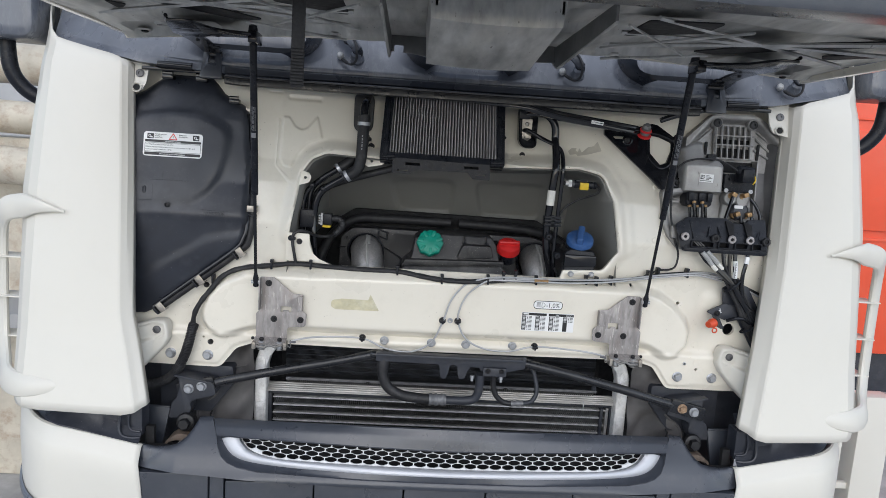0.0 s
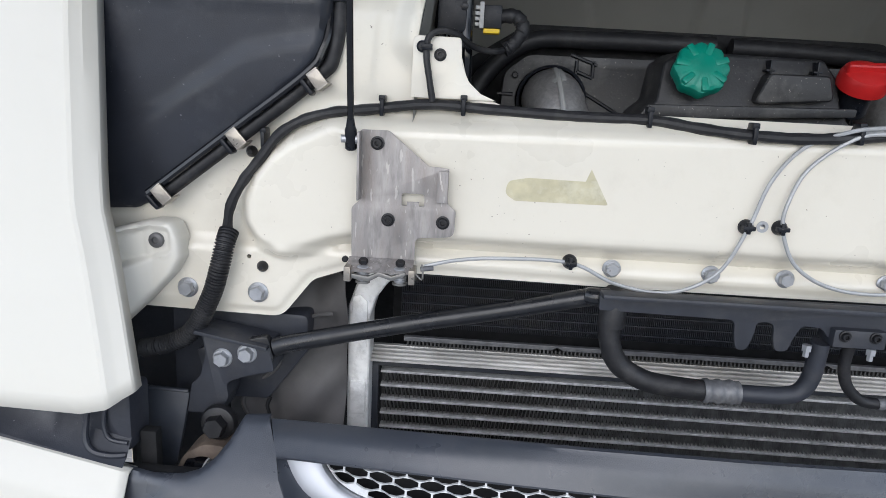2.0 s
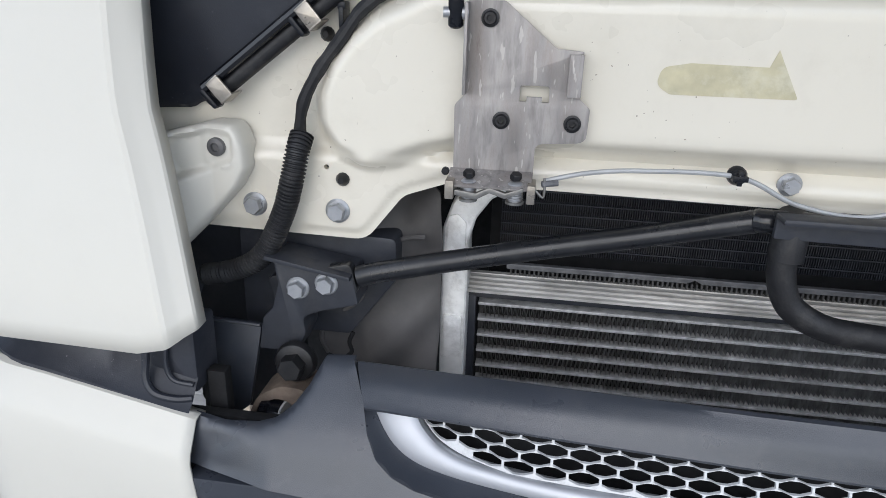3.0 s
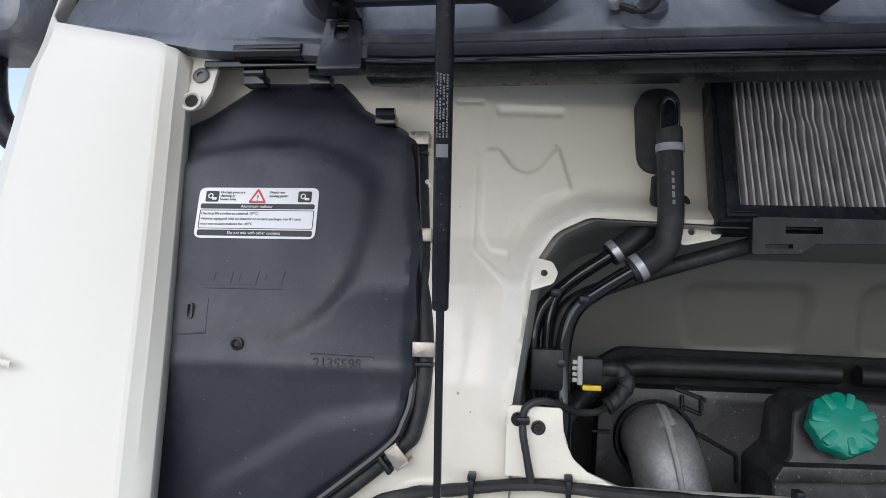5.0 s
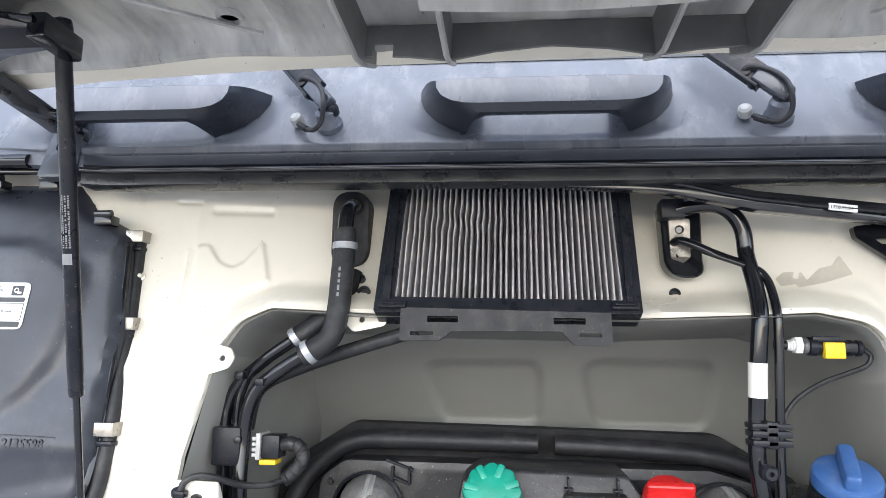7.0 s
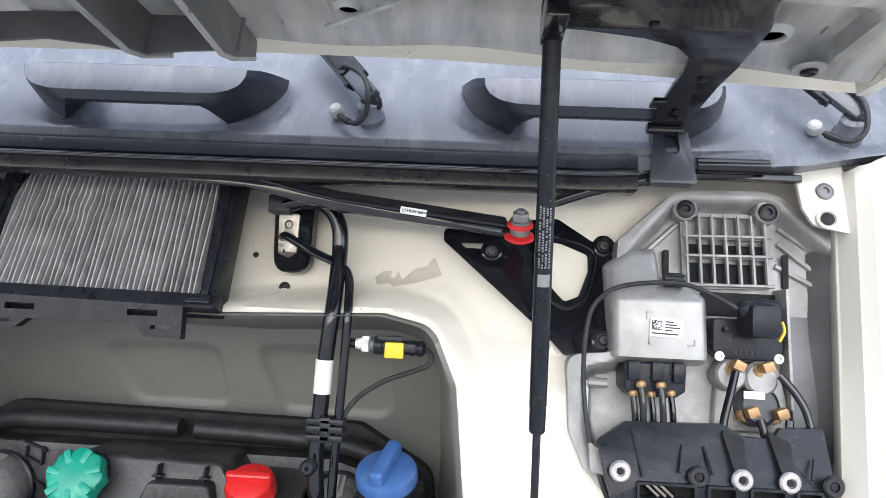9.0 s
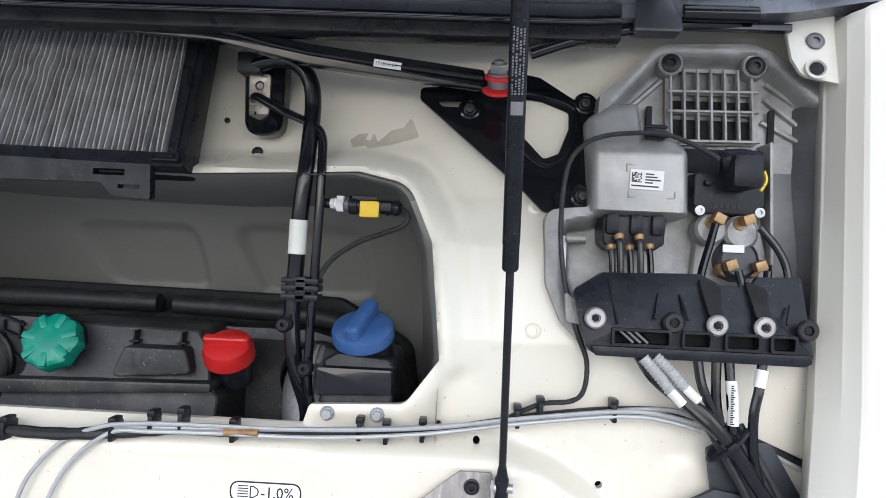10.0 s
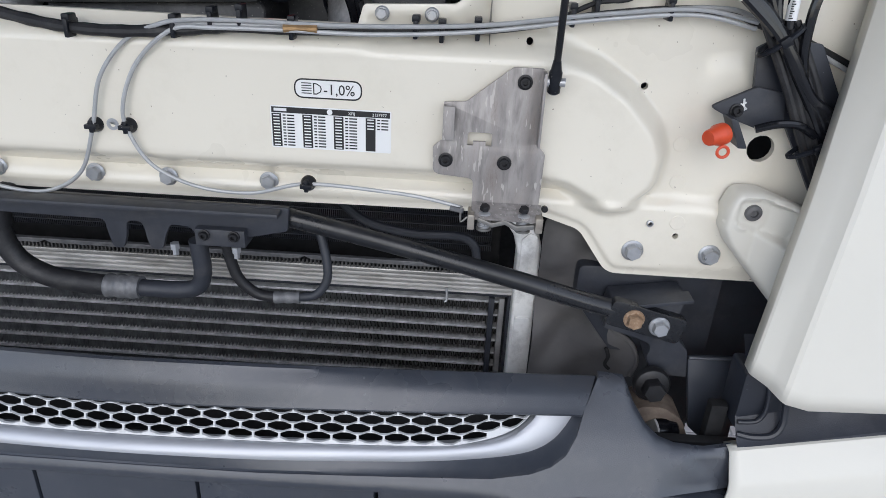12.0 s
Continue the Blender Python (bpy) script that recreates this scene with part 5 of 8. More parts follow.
part("boot", tube(B(), [(-.352, .115, 1.762), (-.328, .113, 1.762), (-.318, .112, 1.745), (-.332, .110, 1.725), (-.342, .108, 1.718)], .0095, 12, 8, lambda q: 1 + .09 * math.sin(q * 1400)), RUBBER, con)
part("cable", tube(B(), [(-.34, .108, 1.719), (-.358, .088, 1.714), (-.384, .062, 1.718), (-.404, .036, 1.730), (-.424, .026, 1.733), (-.439, .022, 1.724), (-.441, .021, 1.702), (-.437, .021, 1.678), (-.431, .022, 1.646)], .0042, 10, 6, lambda q: 1 + .05 * math.sin(q * 900)), RUBBER, con)

# ---- engine recess: cover, seal, elbows, filler housing ----
eng = thing("engine_cover", "dusty black plastic engine intake cover with a rubber edge seal", "engine cover", (0, .3, 1.5))
part("plate", slab(B(), rnd([(-.345, 1.50), (-.335, 1.695), (-.298, 1.722), (.25, 1.722), (.33, 1.70), (.37, 1.62), (.37, 1.50)], [0, .03, .03, .02, .03, .03, 0], 5), .265, .35, [circ(-.262, 1.652, .054, 24), circ(.262, 1.650, .054, 24)], .004), DUSTBLACK, eng)
part("seal", tube(B(), [(-.415, .29, 1.55), (-.392, .295, 1.64), (-.357, .30, 1.700), (-.295, .30, 1.745), (-.2, .30, 1.751), (0, .30, 1.750)], .015, 12, 8), RUBBER, eng, "black rubber tube seal")
part("seal", tube(B(), [(.026, .30, 1.749), (.14, .30, 1.746), (.26, .30, 1.738), (.33, .30, 1.714), (.385, .30, 1.665), (.41, .30, 1.55)], .015, 12, 8), RUBBER, eng, "black rubber tube seal")
# Black sheet added to stand for the dark gap above the seal.
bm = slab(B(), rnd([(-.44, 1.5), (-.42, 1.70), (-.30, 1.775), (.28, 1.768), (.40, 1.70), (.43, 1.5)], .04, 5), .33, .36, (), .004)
part("shroud", bm, CORESHADE, eng)
for x0, z0, x1, z1 in ((-.222, 1.716, -.222, 1.672), (-.196, 1.716, -.196, 1.69), (-.222, 1.7, -.196, 1.69), (-.222, 1.675, -.150, 1.636), (-.232, 1.725, -.19, 1.71), (-.15, 1.636, -.15, 1.60), (-.345, 1.66, -.32, 1.66)):
    bm = tube(B(), [(x0, .262, z0), (x1, .262, z1)], .0028, 6, 1)
    part("rib", bm, BLACK, eng)
socket_screw((-.318, .264, 1.69), .006, BOLTBLK, parent=eng)
for s, px, name in ((-1, -.258, "elbow"), (1, .264, "elbow")):
    el = thing("intake_elbow", "silver-grey rough heat-wrapped intake elbow with a pale seam", "pipe", (px, .25, 1.6), "intake elbows")
    bm = tube(B(), [(px - .006 * s, .36, 1.655), (px, .29, 1.656), (px + .004, .243, 1.647), (px + .010, .213, 1.615), (px + .016, .205, 1.57), (px + .02, .205, 1.45)], .048, 22, 8, lambda q: 1 + .006 * math.sin(q * 500))
    part("shell", bm, SILVER, el)
    bm = tube(B(), [(px + .0, .290, 1.7055), (px + .003, .235, 1.697), (px + .007, .185, 1.667), (px + .013, .158, 1.62), (px + .02, .156, 1.56)], .004, 8, 8, None, .6)
    part("seam", bm, PALE, el, "pale seam strip")
    bm = tube(B(), [(px + .0, .272, 1.7045), (px + .004, .222, 1.689), (px + .006, .205, 1.682)], .011, 4, 6, None, .16)
    part("tape", bm, PALE, el, "torn pale tape")
    bm = lathe(B(), [(.056, 0), (.056, .012), (.052, .014), (.051, 0)], (px, .268, 1.652), (0, -1, 0), 28)
    part("collar", bm, BLACK, el)

hsg = thing("filler_housing", "dusty black plastic filler housing below the caps", "housing", (0, .16, 1.5))
part("body", slab(B(), rnd([(-.145, 1.48), (-.142, 1.64), (-.118, 1.662), (-.110, 1.715), (-.085, 1.732), (.115, 1.728), (.135, 1.70), (.142, 1.655), (.155, 1.64), (.155, 1.48)], .012, 3), lambda x, z: .17 + (1.73 - z) * .25 * -1, .28, (), .006, seg=3), DUSTBLACK, hsg)
part("lower_edge", slab(B(), rnd([(-.148, 1.635), (.150, 1.650), (.152, 1.662), (-.135, 1.655)], .004), .128, .20, (), .003), DUSTBLACK, hsg)
part("raised_box", slab(B(), rnd([(.012, 1.662), (.122, 1.670), (.112, 1.705), (.030, 1.705)], .008), .135, .19, (), .005, seg=3), DUSTBLACK, hsg)
for x in (.035, .100):
    bm = B()
    box(bm, x - .0015, x + .0015, .150, .175, 1.702, 1.724, .0008)
    box(bm, x - .006, x + .006, .150, .170, 1.708, 1.711, .0008)
    part("pin", bm, BLACK, hsg)
part("neck", lathe(B(), [(.03, 0), (.03, .05)], (-.065, .20, 1.690), (0, -.85, .35), 24), BLACK, hsg)
part("neck", lathe(B(), [(.021, 0), (.023, .005), (.023, .045), (.021, .05)], (.168, .185, 1.655), (-.03, -.35, .9), 20), BLACK, hsg)


cap = thing("coolant_cap", "green ribbed plastic filler cap", "cap", (-.067, .14, 1.706))
ax = Vector((0, -.85, .4)).normalized()
bm = lathe(B(), [(.030, -.012), (.036, -.010), (.0375, .004), (.036, .010), (.031, .014), (.012, .017), (.0005, .0175)], (-.067, .138, 1.704), ax, 48, lambda a, h: 1 + (.06 * max(-.4, math.cos(a * 8)) if h < .012 else 0))
part("body", bm, GREEN, cap)
for k in range(7):
    a = 2 * math.pi * k / 7 + .3
    m = axis_matrix((-.067, .138, 1.704), ax) @ Matrix.Rotation(a, 4, "Z")
    bm = B()
    box(bm, .016, .037, -.005, .005, .002, .0165, .003, m)
    part("rib", bm, GREEN, cap)
cap = thing("oil_cap", "red plastic oil filler cap with a grip bar", "cap", (.163, .15, 1.712))
ax = Vector((0, -.55, .8)).normalized()
part("body", lathe(B(), [(.030, -.014), (.034, -.012), (.034, .002), (.031, .010), (.024, .014), (.0005, .016)], (.165, .152, 1.704), ax, 32), RED, cap)
m = axis_matrix((.165, .152, 1.704), ax)
bm = B()
box(bm, -.031, .031, -.006, .006, .0, .024, .005, m, 3)
part("grip", bm, RED, cap)
res = thing("washer_reservoir", "black washer reservoir neck with a blue cap", "reservoir", (.355, .1, 1.5))
bm = slab(B(), rnd([(.306, 1.55), (.312, 1.712), (.330, 1.722), (.398, 1.716), (.402, 1.55)], .008), lambda x, z: .050 - max(0, z - 1.67) * -.25, .19, (), .005, seg=3)
part("body", bm, BLACK, res)
part("band", slab(B(), rnd([(.308, 1.672), (.398, 1.676), (.398, 1.706), (.308, 1.706)], .004), .044, .06, (), .003), GLOSS, res)
ax = Vector((-.05, -.5, .86)).normalized()
part("neck", lathe(B(), [(.036, -.05), (.036, .004)], (.356, .092, 1.738), ax, 28), BLACK, res)
cp = part("cap", lathe(B(), [(.034, -.010), (.0385, -.008), (.0385, .003), (.037, .007), (.031, .0105), (.014, .012), (.0005, .012)], (.356, .082, 1.746), ax, 36), BLUE, res, "blue cap")
m = axis_matrix((.356, .082, 1.746), ax) @ Matrix.Rotation(radians(80), 4, "Z")
bm = B()
box(bm, -.034, .034, -.0095, .0095, .006, .028, .0075, m, 4)
part("grip", bm, BLUE, cp)
for p in ((.326, 1.655), (.384, 1.656)):
    hex_bolt(on_panel(p[0], p[1]), ZINC, .0112, group="small flange bolts")
single("front_panel_tab", slab(B(), rnd([(-.459, 1.727), (-.398, 1.726), (-.396, 1.694), (-.386, 1.672), (-.370, 1.658), (-.350, 1.650), (-.46, 1.650)], [.008, .005, .02, .02, .01, 0, 0]), .030, .034, (), .001), CREAM, "cream-painted tab at the corner of the opening", "tab")
socket_screw((-.424, .030, 1.704), .008)

# ---- air-conditioning pipes ----
acp = thing("air_conditioning_pipes", "gloss black air-conditioning pipes with a white tape mark", "pipes", (.28, .1, 1.65))
part("grommet", slab(B(), rnd([(.180, 1.992), (.230, 1.992), (.231, 2.094), (.176, 2.094)], [.024, .024, .008, .008], 6), .122, .150, (), .006, seg=3), GLOSS, acp, "black moulded grommet")
part("flange", slab(B(), rnd([(.188, 2.018), (.202, 2.012), (.213, 2.020), (.214, 2.072), (.186, 2.072)], .004), .114, .124, [circ(.200, 2.057, .006, 14)], .0015), CLIPSTEEL, acp, "bare metal flange plate")
part("bolt", hexagon(B(), (.200, .120, 2.057), (0, -1, 0), .009, .004), DULLZINC, acp)
bm = B()
box(bm, .174, .205, .098, .13, 2.070, 2.096, .003)
part("elbow_block", bm, BLACK, acp)
part("pipe", tube(B(), [(.195, .108, 2.082), (.228, .098, 2.087), (.252, .094, 2.082), (.270, .092, 2.062), (.276, .092, 2.03), (.274, .092, 1.96), (.268, .094, 1.89), (.264, .10, 1.82), (.262, .10, 1.76), (.268, .10, 1.70), (.285, .115, 1.63), (.26, .15, 1.56)], .0105, 14, 8), GLOSS, acp)
part("pipe", tube(B(), [(.188, .130, 2.036), (.200, .104, 2.040), (.235, .092, 2.022), (.276, .09, 2.004), (.290, .09, 1.990), (.293, .09, 1.96), (.292, .092, 1.89), (.289, .095, 1.80), (.287, .095, 1.74), (.289, .095, 1.66), (.31, .11, 1.58)], .0058, 12, 8), GLOSS, acp)
part("tape", tube(B(), [(.2665, .0945, 1.881), (.2652, .097, 1.838)], .0115, 16, 1), TAPEWHITE, acp, "white tape mark")
bm = B()
box(bm, .251, .298, .080, .110, 1.780, 1.788, .002)
box(bm, .251, .298, .080, .110, 1.791, 1.799, .002)
box(bm, .251, .298, .080, .110, 1.801, 1.808, .002)
box(bm, .268, .282, .080, .108, 1.778, 1.81, .002)
part("clamp_block", bm, BLACK, acp)
for x, z in ((.262, 1.752), (.290, 1.700)):
    part("stud", lathe(B(), [(.010, 0), (.010, .012), (.007, .016), (.003, .016), (.003, .008), (.0004, .008)], (x, .072, z), (0, -1, 0), 16), BLACK, acp)
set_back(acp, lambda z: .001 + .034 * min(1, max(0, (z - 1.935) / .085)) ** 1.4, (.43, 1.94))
sns = thing("pressure_sensor", "pressure sensor with a yellow-locked black plug and cable", "sensor", (.36, .09, 1.903))
part("stem", tube(B(), [(.292, .09, 1.904), (.312, .088, 1.904)], .006, 10, 1), BLACK, sns)
part("thread", lathe(B(), [(.0062, 0), (.0062, .002), (.0072, .0025), (.0062, .0035), (.0072, .0045), (.0062, .0055), (.0075, .006), (.0075, .009)], (.306, .088, 1.904), (1, 0, 0), 16), ALU, sns, "bright metal thread")
part("hexagon", lathe(B(), [(.0085, 0), (.0112, .001), (.0112, .009), (.0085, .010)], (.314, .088, 1.904), (1, 0, 0), 6), ALU, sns, "bright metal hexagon")
part("collar", lathe(B(), [(.0085, 0), (.0098, .001), (.0098, .006), (.008, .007)], (.324, .0875, 1.9035), (1, 0, -.03), 20), CASTDARK, sns)
plug = part("plug", lathe(B(), [(.007, 0), (.0115, .001), (.0118, .010), (.0106, .011), (.0106, .028), (.0118, .029), (.0118, .033), (.0088, .034), (.0088, .046), (.0102, .047), (.0102, .051), (.0088, .052), (.0088, .056), (.0102, .057), (.0098, .062), (.005, .066)], (.330, .087, 1.903), (1, 0, -.03), 20), BLACK, sns)
part("latch", box(B(), .334, .366, .0785, .0825, 1.9075, 1.9155, .0015), BLACK, plug)
part("key", box(B(), .368, .384, .074, .080, 1.896, 1.907, .0015), BLACK, plug)
bm = B()
box(bm, .345, .369, .072, .082, 1.888, 1.908, .002)
part("lock", bm, YELLOW, sns, "yellow lock")
part("cable", tube(B(), [(.395, .087, 1.901), (.404, .087, 1.892), (.398, .088, 1.880), (.375, .09, 1.870), (.345, .09, 1.858), (.315, .09, 1.838), (.298, .088, 1.815), (.292, .086, 1.79), (.285, .086, 1.72), (.292, .084, 1.67), (.302, .06, 1.645)], .0032, 8, 6), RUBBER, sns)
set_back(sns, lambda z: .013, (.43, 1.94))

# ---- marks and holes on the upper panel ----
for x, z, r in ((-.249, 1.970, .0095), (-.256, 1.990, .0065), (.186, 1.974, .008), (-.29, 2.10, .004), (.135, 2.02, .004)):
    q = on_panel(x, z)
    single("rubber_plug", lathe(B(), [(r, -.004), (r, .0025), (r * .6, .0035), (r * .55, .001), (.0004, .001)], q, (0, -1, .2), 16), RUBBER, "black rubber plug in the front panel", "plug", group="panel plugs")
q = on_panel(-.567, 1.988)
single("panel_stud", lathe(B(), [(.006, 0), (.006, .002), (.003, .003), (.003, .008)], q, (0, -1, .2), 12), CREAM, "painted stud on the front panel", "stud")
for x, z in ((.561, 1.760), (.562, 1.908)):
    q = on_panel(x, z)
    single("panel_bush", lathe(B(), [(.0095, 0), (.0095, .002), (.007, .003), (.0045, .003), (.0042, -.004), (.0004, -.004)], q, (0, -1, .1), 18), CREAM, "cream-painted bush with a dark centre", "bush", group="panel bushes")
for x, z in ((.701, 1.517), (.706, 1.467), (.712, 1.417)):
    q = on_panel(x, z)
    single("blanking_disc", lathe(B(), [(.0098, -.002), (.0098, .0006), (.0092, .001), (.0004, .0009)], q, (0, -1, 0), 22), CREAM, "painted blanking disc pressed into the panel", "disc", group="blanking discs")
for x, z in ((-.700, 1.532), (-.692, 1.495)):
    q = on_panel(x, z)
    single("blanking_disc", lathe(B(), [(.0098, -.002), (.0098, .0006), (.0092, .001), (.0004, .0009)], q, (0, -1, 0), 22), CREAM, "painted blanking disc pressed into the panel", "disc", group="blanking discs")
for x, z in ((-.657, 1.412), (-.674, 1.568)):
    q = on_panel(x, z)
    single("trim_clip", lathe(B(), [(.008, 0), (.008, .002), (.0055, .006), (.0035, .010)], q, (0, -1, 0), 12), BOLTBLK, "black trim clip in the panel", "clip", group="trim clips")
# torn remains of an old sticker by the opening
pts = rnd([(.316, 1.994), (.327, 2.003), (.341, 2.004), (.337, 1.995), (.344, 1.993), (.348, 2.006), (.354, 1.991), (.372, 2.008), (.388, 2.012), (.398, 2.026), (.410, 1.999), (.375, 1.988), (.342, 1.981), (.338, 1.986), (.320, 1.983)], .0022)
single("sticker_remnant", sheet(pts, [], lambda X, Z: panel_y(X, Z) - .0006, .002, .001), RESIDUE2, "torn brownish remains of an old sticker", "sticker")


# ---- hood latch brackets ----
def latch(s):
    ob = thing("latch_bracket", "galvanised steel hood latch bracket with black screws", "bracket", (s * .46, 0, 1.43), "latch brackets")
    out = rnd([(-.518, 1.608), (-.482, 1.608), (-.430, 1.566), (-.404, 1.564), (-.404, 1.519), (-.393, 1.510), (-.394, 1.476), (-.444, 1.472), (-.444, 1.440), (-.527, 1.440), (-.528, 1.508), (-.517, 1.519)],
              [.003, .006, .006, .001, .004, .006, .01, .008, .001, .002, .008, .004])
    hole = rnd([(-.463, 1.530), (-.463, 1.514), (-.456, 1.514), (-.456, 1.519), (-.441, 1.519), (-.441, 1.514), (-.434, 1.514), (-.434, 1.530)], [.004, 0, 0, 0, 0, 0, 0, .004])
    f = lambda pts: [(-s * x, z) for x, z in pts]
    part("plate", slab(B(), f(out), -.004, -.0005, [f(hole)], .0008), LATCHSTEEL, ob)
    bm = slab(B(), f(rrect(-.4175, -.4045, 1.522, 1.562, .001)), -.017, -.014, (), .0006)
    box(bm, min(s * .404, s * .4075), max(s * .404, s * .4075), -.016, -.003, 1.522, 1.562, .0006)
    part("flange", bm, LATCHSTEEL, ob)
    bm = B()
    box(bm, min(s * .516, s * .519), max(s * .516, s * .519), -.022, -.002, 1.52, 1.606, .0006)
    part("side_flange", bm, LATCHSTEEL, ob)
    m = Matrix.Translation((0, -.003, 1.442)) @ Matrix.Rotation(radians(24), 4, "X")
    part("shelf", box(B(), min(s * .444, s * .530), max(s * .444, s * .530), -.030, .0, -.0015, .0012, .0008, m), LATCHSTEEL, ob)
    for x, z in ((.496, 1.592), (.480, 1.4945), (.409, 1.4945)):
        socket_screw((s * x, -.004, z), .0088, parent=ob)
    # spring latch below
    lt = part("catch_lever", slab(B(), [(s * x, z) for x, z in rnd([(.452, 1.428), (.470, 1.420), (.486, 1.425), (.500, 1.417), (.522, 1.421), (.522, 1.427), (.500, 1.424), (.486, 1.431), (.470, 1.426), (.452, 1.433)], .002)], -.032, -.026, (), .001), DULLZINC, ob, "dark oily lever")
    for x in (.4605, .5085):
        prof = [(.0065, -.003)]
        for k in range(6):
            prof += [(.0072, .0030 * k), (.0084, .0030 * k + .0008), (.0084, .0030 * k + .0019), (.0072, .0030 * k + .0026)]
        part("spring", lathe(B(), prof + [(.005, .0185)], (s * x, -.020, 1.4175), (0, 0, 1), 18), ZINC, lt, "coiled spring")
        part("pin", hexagon(B(), (s * x, -.018, 1.4385), (0, -.3, 1), .0105, .006, .2), BOLTBLK, lt)
        part("foot", lathe(B(), [(.0095, 0), (.0095, .0025), (.006, .003)], (s * x, -.020, 1.413), (0, 0, 1), 16), DULLZINC, lt)
    for x0, x1 in ((.440, .4485), (.5225, .5315)):
        part("ear", box(B(), min(s * x0, s * x1), max(s * x0, s * x1), -.034, -.004, 1.4165, 1.436, .0015), CLIPSTEEL, lt, "bare folded ear")
    part("stop", lathe(B(), [(.0042, 0), (.0042, .004), (.003, .005)], (s * .5345, -.006, 1.4395), (0, -1, 0), 12), BOLTBLK, lt)
    part("cable_eye", tube(B(), [(s * .440, -.020, 1.428), (s * .432, -.020, 1.421), (s * .431, -.019, 1.432), (s * .432, -.018, 1.441)], .0014, 8, 3), DULLZINC, lt)
    part("cable_end", tube(B(), [(s * .434, -.018, 1.4345), (s * .418, -.014, 1.436)], .0034, 10, 1), FERRULE, lt)


latch(-1)
latch(1)

# ---- release cables and their clips ----
rel = thing("release_cable", "thin grey hood release cable looping across the panel", "cable", (0, 0, 1.45), "release cables")
part("sheath", tube(B(), [(-.43, -.012, 1.437), (-.39, -.006, 1.446), (-.336, -.002, 1.451), (-.241, .002, 1.450), (-.178, .006, 1.424), (-.109, .006, 1.417), (-.053, .002, 1.447), (-.024, -.002, 1.508), (-.005, -.002, 1.569), (.03, .002, 1.613), (.075, -.005, 1.634), (.11, -.008, 1.641), (.17, -.005, 1.643), (.30, .000, 1.643), (.44, .008, 1.650), (.57, .018, 1.667), (.68, .020, 1.678), (.75, .016, 1.668)], .0026, 8, 8), GREYCABLE, rel)
rel = thing("release_cable", "thin grey hood release cable looping across the panel", "cable", (0, 0, 1.45), "release cables")
part("sheath", tube(B(), [(.43, -.012, 1.437), (.39, -.006, 1.443), (.341, -.002, 1.447), (.237, .002, 1.450), (.165, .006, 1.432), (.096, .006, 1.436), (.044, .0, 1.463), (.020, -.002, 1.506), (.019, -.002, 1.541), (.041, .002, 1.589), (.09, -.005, 1.629), (.14, -.008, 1.634), (.22, -.004, 1.635), (.32, .000, 1.635), (.44, .010, 1.643), (.57, .020, 1.661), (.68, .022, 1.672), (.75, .018, 1.661)], .0026, 8, 8), GREYCABLE, rel)
for x, z in ((-.241, 1.450), (-.024, 1.510), (.018, 1.511), (.237, 1.449)):
    ob = thing("cable_clip", "black plastic clip holding a release cable", "clip", on_panel(x, z), "cable clips")
    yp = on_panel(x, z)[1]
    part("stud", lathe(B(), [(.0098, yp - .011), (.0098, yp - .006), (.0085, yp - .002), (.006, yp + .004)], (x, yp, z), (0, -1, 0), 18), BLACK, ob)
    part("jaw", box(B(), x - .0075, x + .0075, -.0085, .004, z - .0028, z + .0028, .0012), BLACK, ob)
    part("rib", box(B(), x - .0025, x + .0025, -.0070, .004, z - .0075, z + .0075, .001), BLACK, ob)
single("panel_washer", lathe(B(), [(.0075, 0), (.0075, .001), (.0035, .001), (.0033, 0)], on_panel(-.003, 1.511), (0, -1, 0), 16), ZINC, "small bright washer on the panel", "washer")

# ---- wiring harness across the panel ----
har = thing("wiring_harness", "black taped wiring harness fastened across the front panel", "harness", (0, .03, 1.63))
part("loom", tube(B(), [(-.705, .026, 1.454), (-.696, .018, 1.496), (-.676, .016, 1.533), (-.650, .016, 1.567), (-.629, .020, 1.595), (-.60, .027, 1.614), (-.56, .027, 1.626), (-.512, .029, 1.632), (-.435, .030, 1.642), (-.348, .030, 1.639), (-.241, .030, 1.636), (-.153, .030, 1.636), (-.092, .018, 1.629), (-.036, .004, 1.6245), (.030, .001, 1.6235), (.09, .002, 1.628), (.16, .007, 1.633), (.222, .009, 1.633), (.30, .014, 1.636), (.44, .024, 1.643), (.53, .034, 1.656), (.572, .035, 1.664), (.65, .036, 1.674), (.722, .036, 1.676), (.762, .036, 1.664), (.815, .036, 1.648), (.90, .04, 1.612)], .0068, 10, 6, lambda q: 1.0 + .07 * math.sin(q * 160) + .04 * math.sin(q * 611) if q < .95 else .75), RUBBER, har)
part("conduit", tube(B(), [(-.700, .022, 1.462), (-.702, .010, 1.445), (-.708, .004, 1.413), (-.721, .004, 1.372), (-.749, .006, 1.321), (-.786, .010, 1.297), (-.83, .02, 1.283)], .0125, 14, 34, lambda q: 1.0 + .09 * (1 if math.sin(q * 1500) > 0 else -1)), RUBBER, har, "black corrugated conduit")
part("branch", tube(B(), [(.534, .030, 1.661), (.571, .030, 1.679), (.605, .030, 1.684), (.619, .028, 1.697), (.621, .026, 1.73), (.610, .026, 1.760), (.596, .028, 1.805), (.588, .030, 1.85), (.586, .032, 1.905), (.592, .034, 1.955), (.608, .034, 1.978), (.626, .034, 1.988), (.655, .036, 1.994), (.700, .040, 1.996), (.735, .040, 1.985), (.765, .038, 1.969)], .0029, 10, 6, lambda q: 1.0 + .05 * math.sin(q * 500)), RUBBER, har)
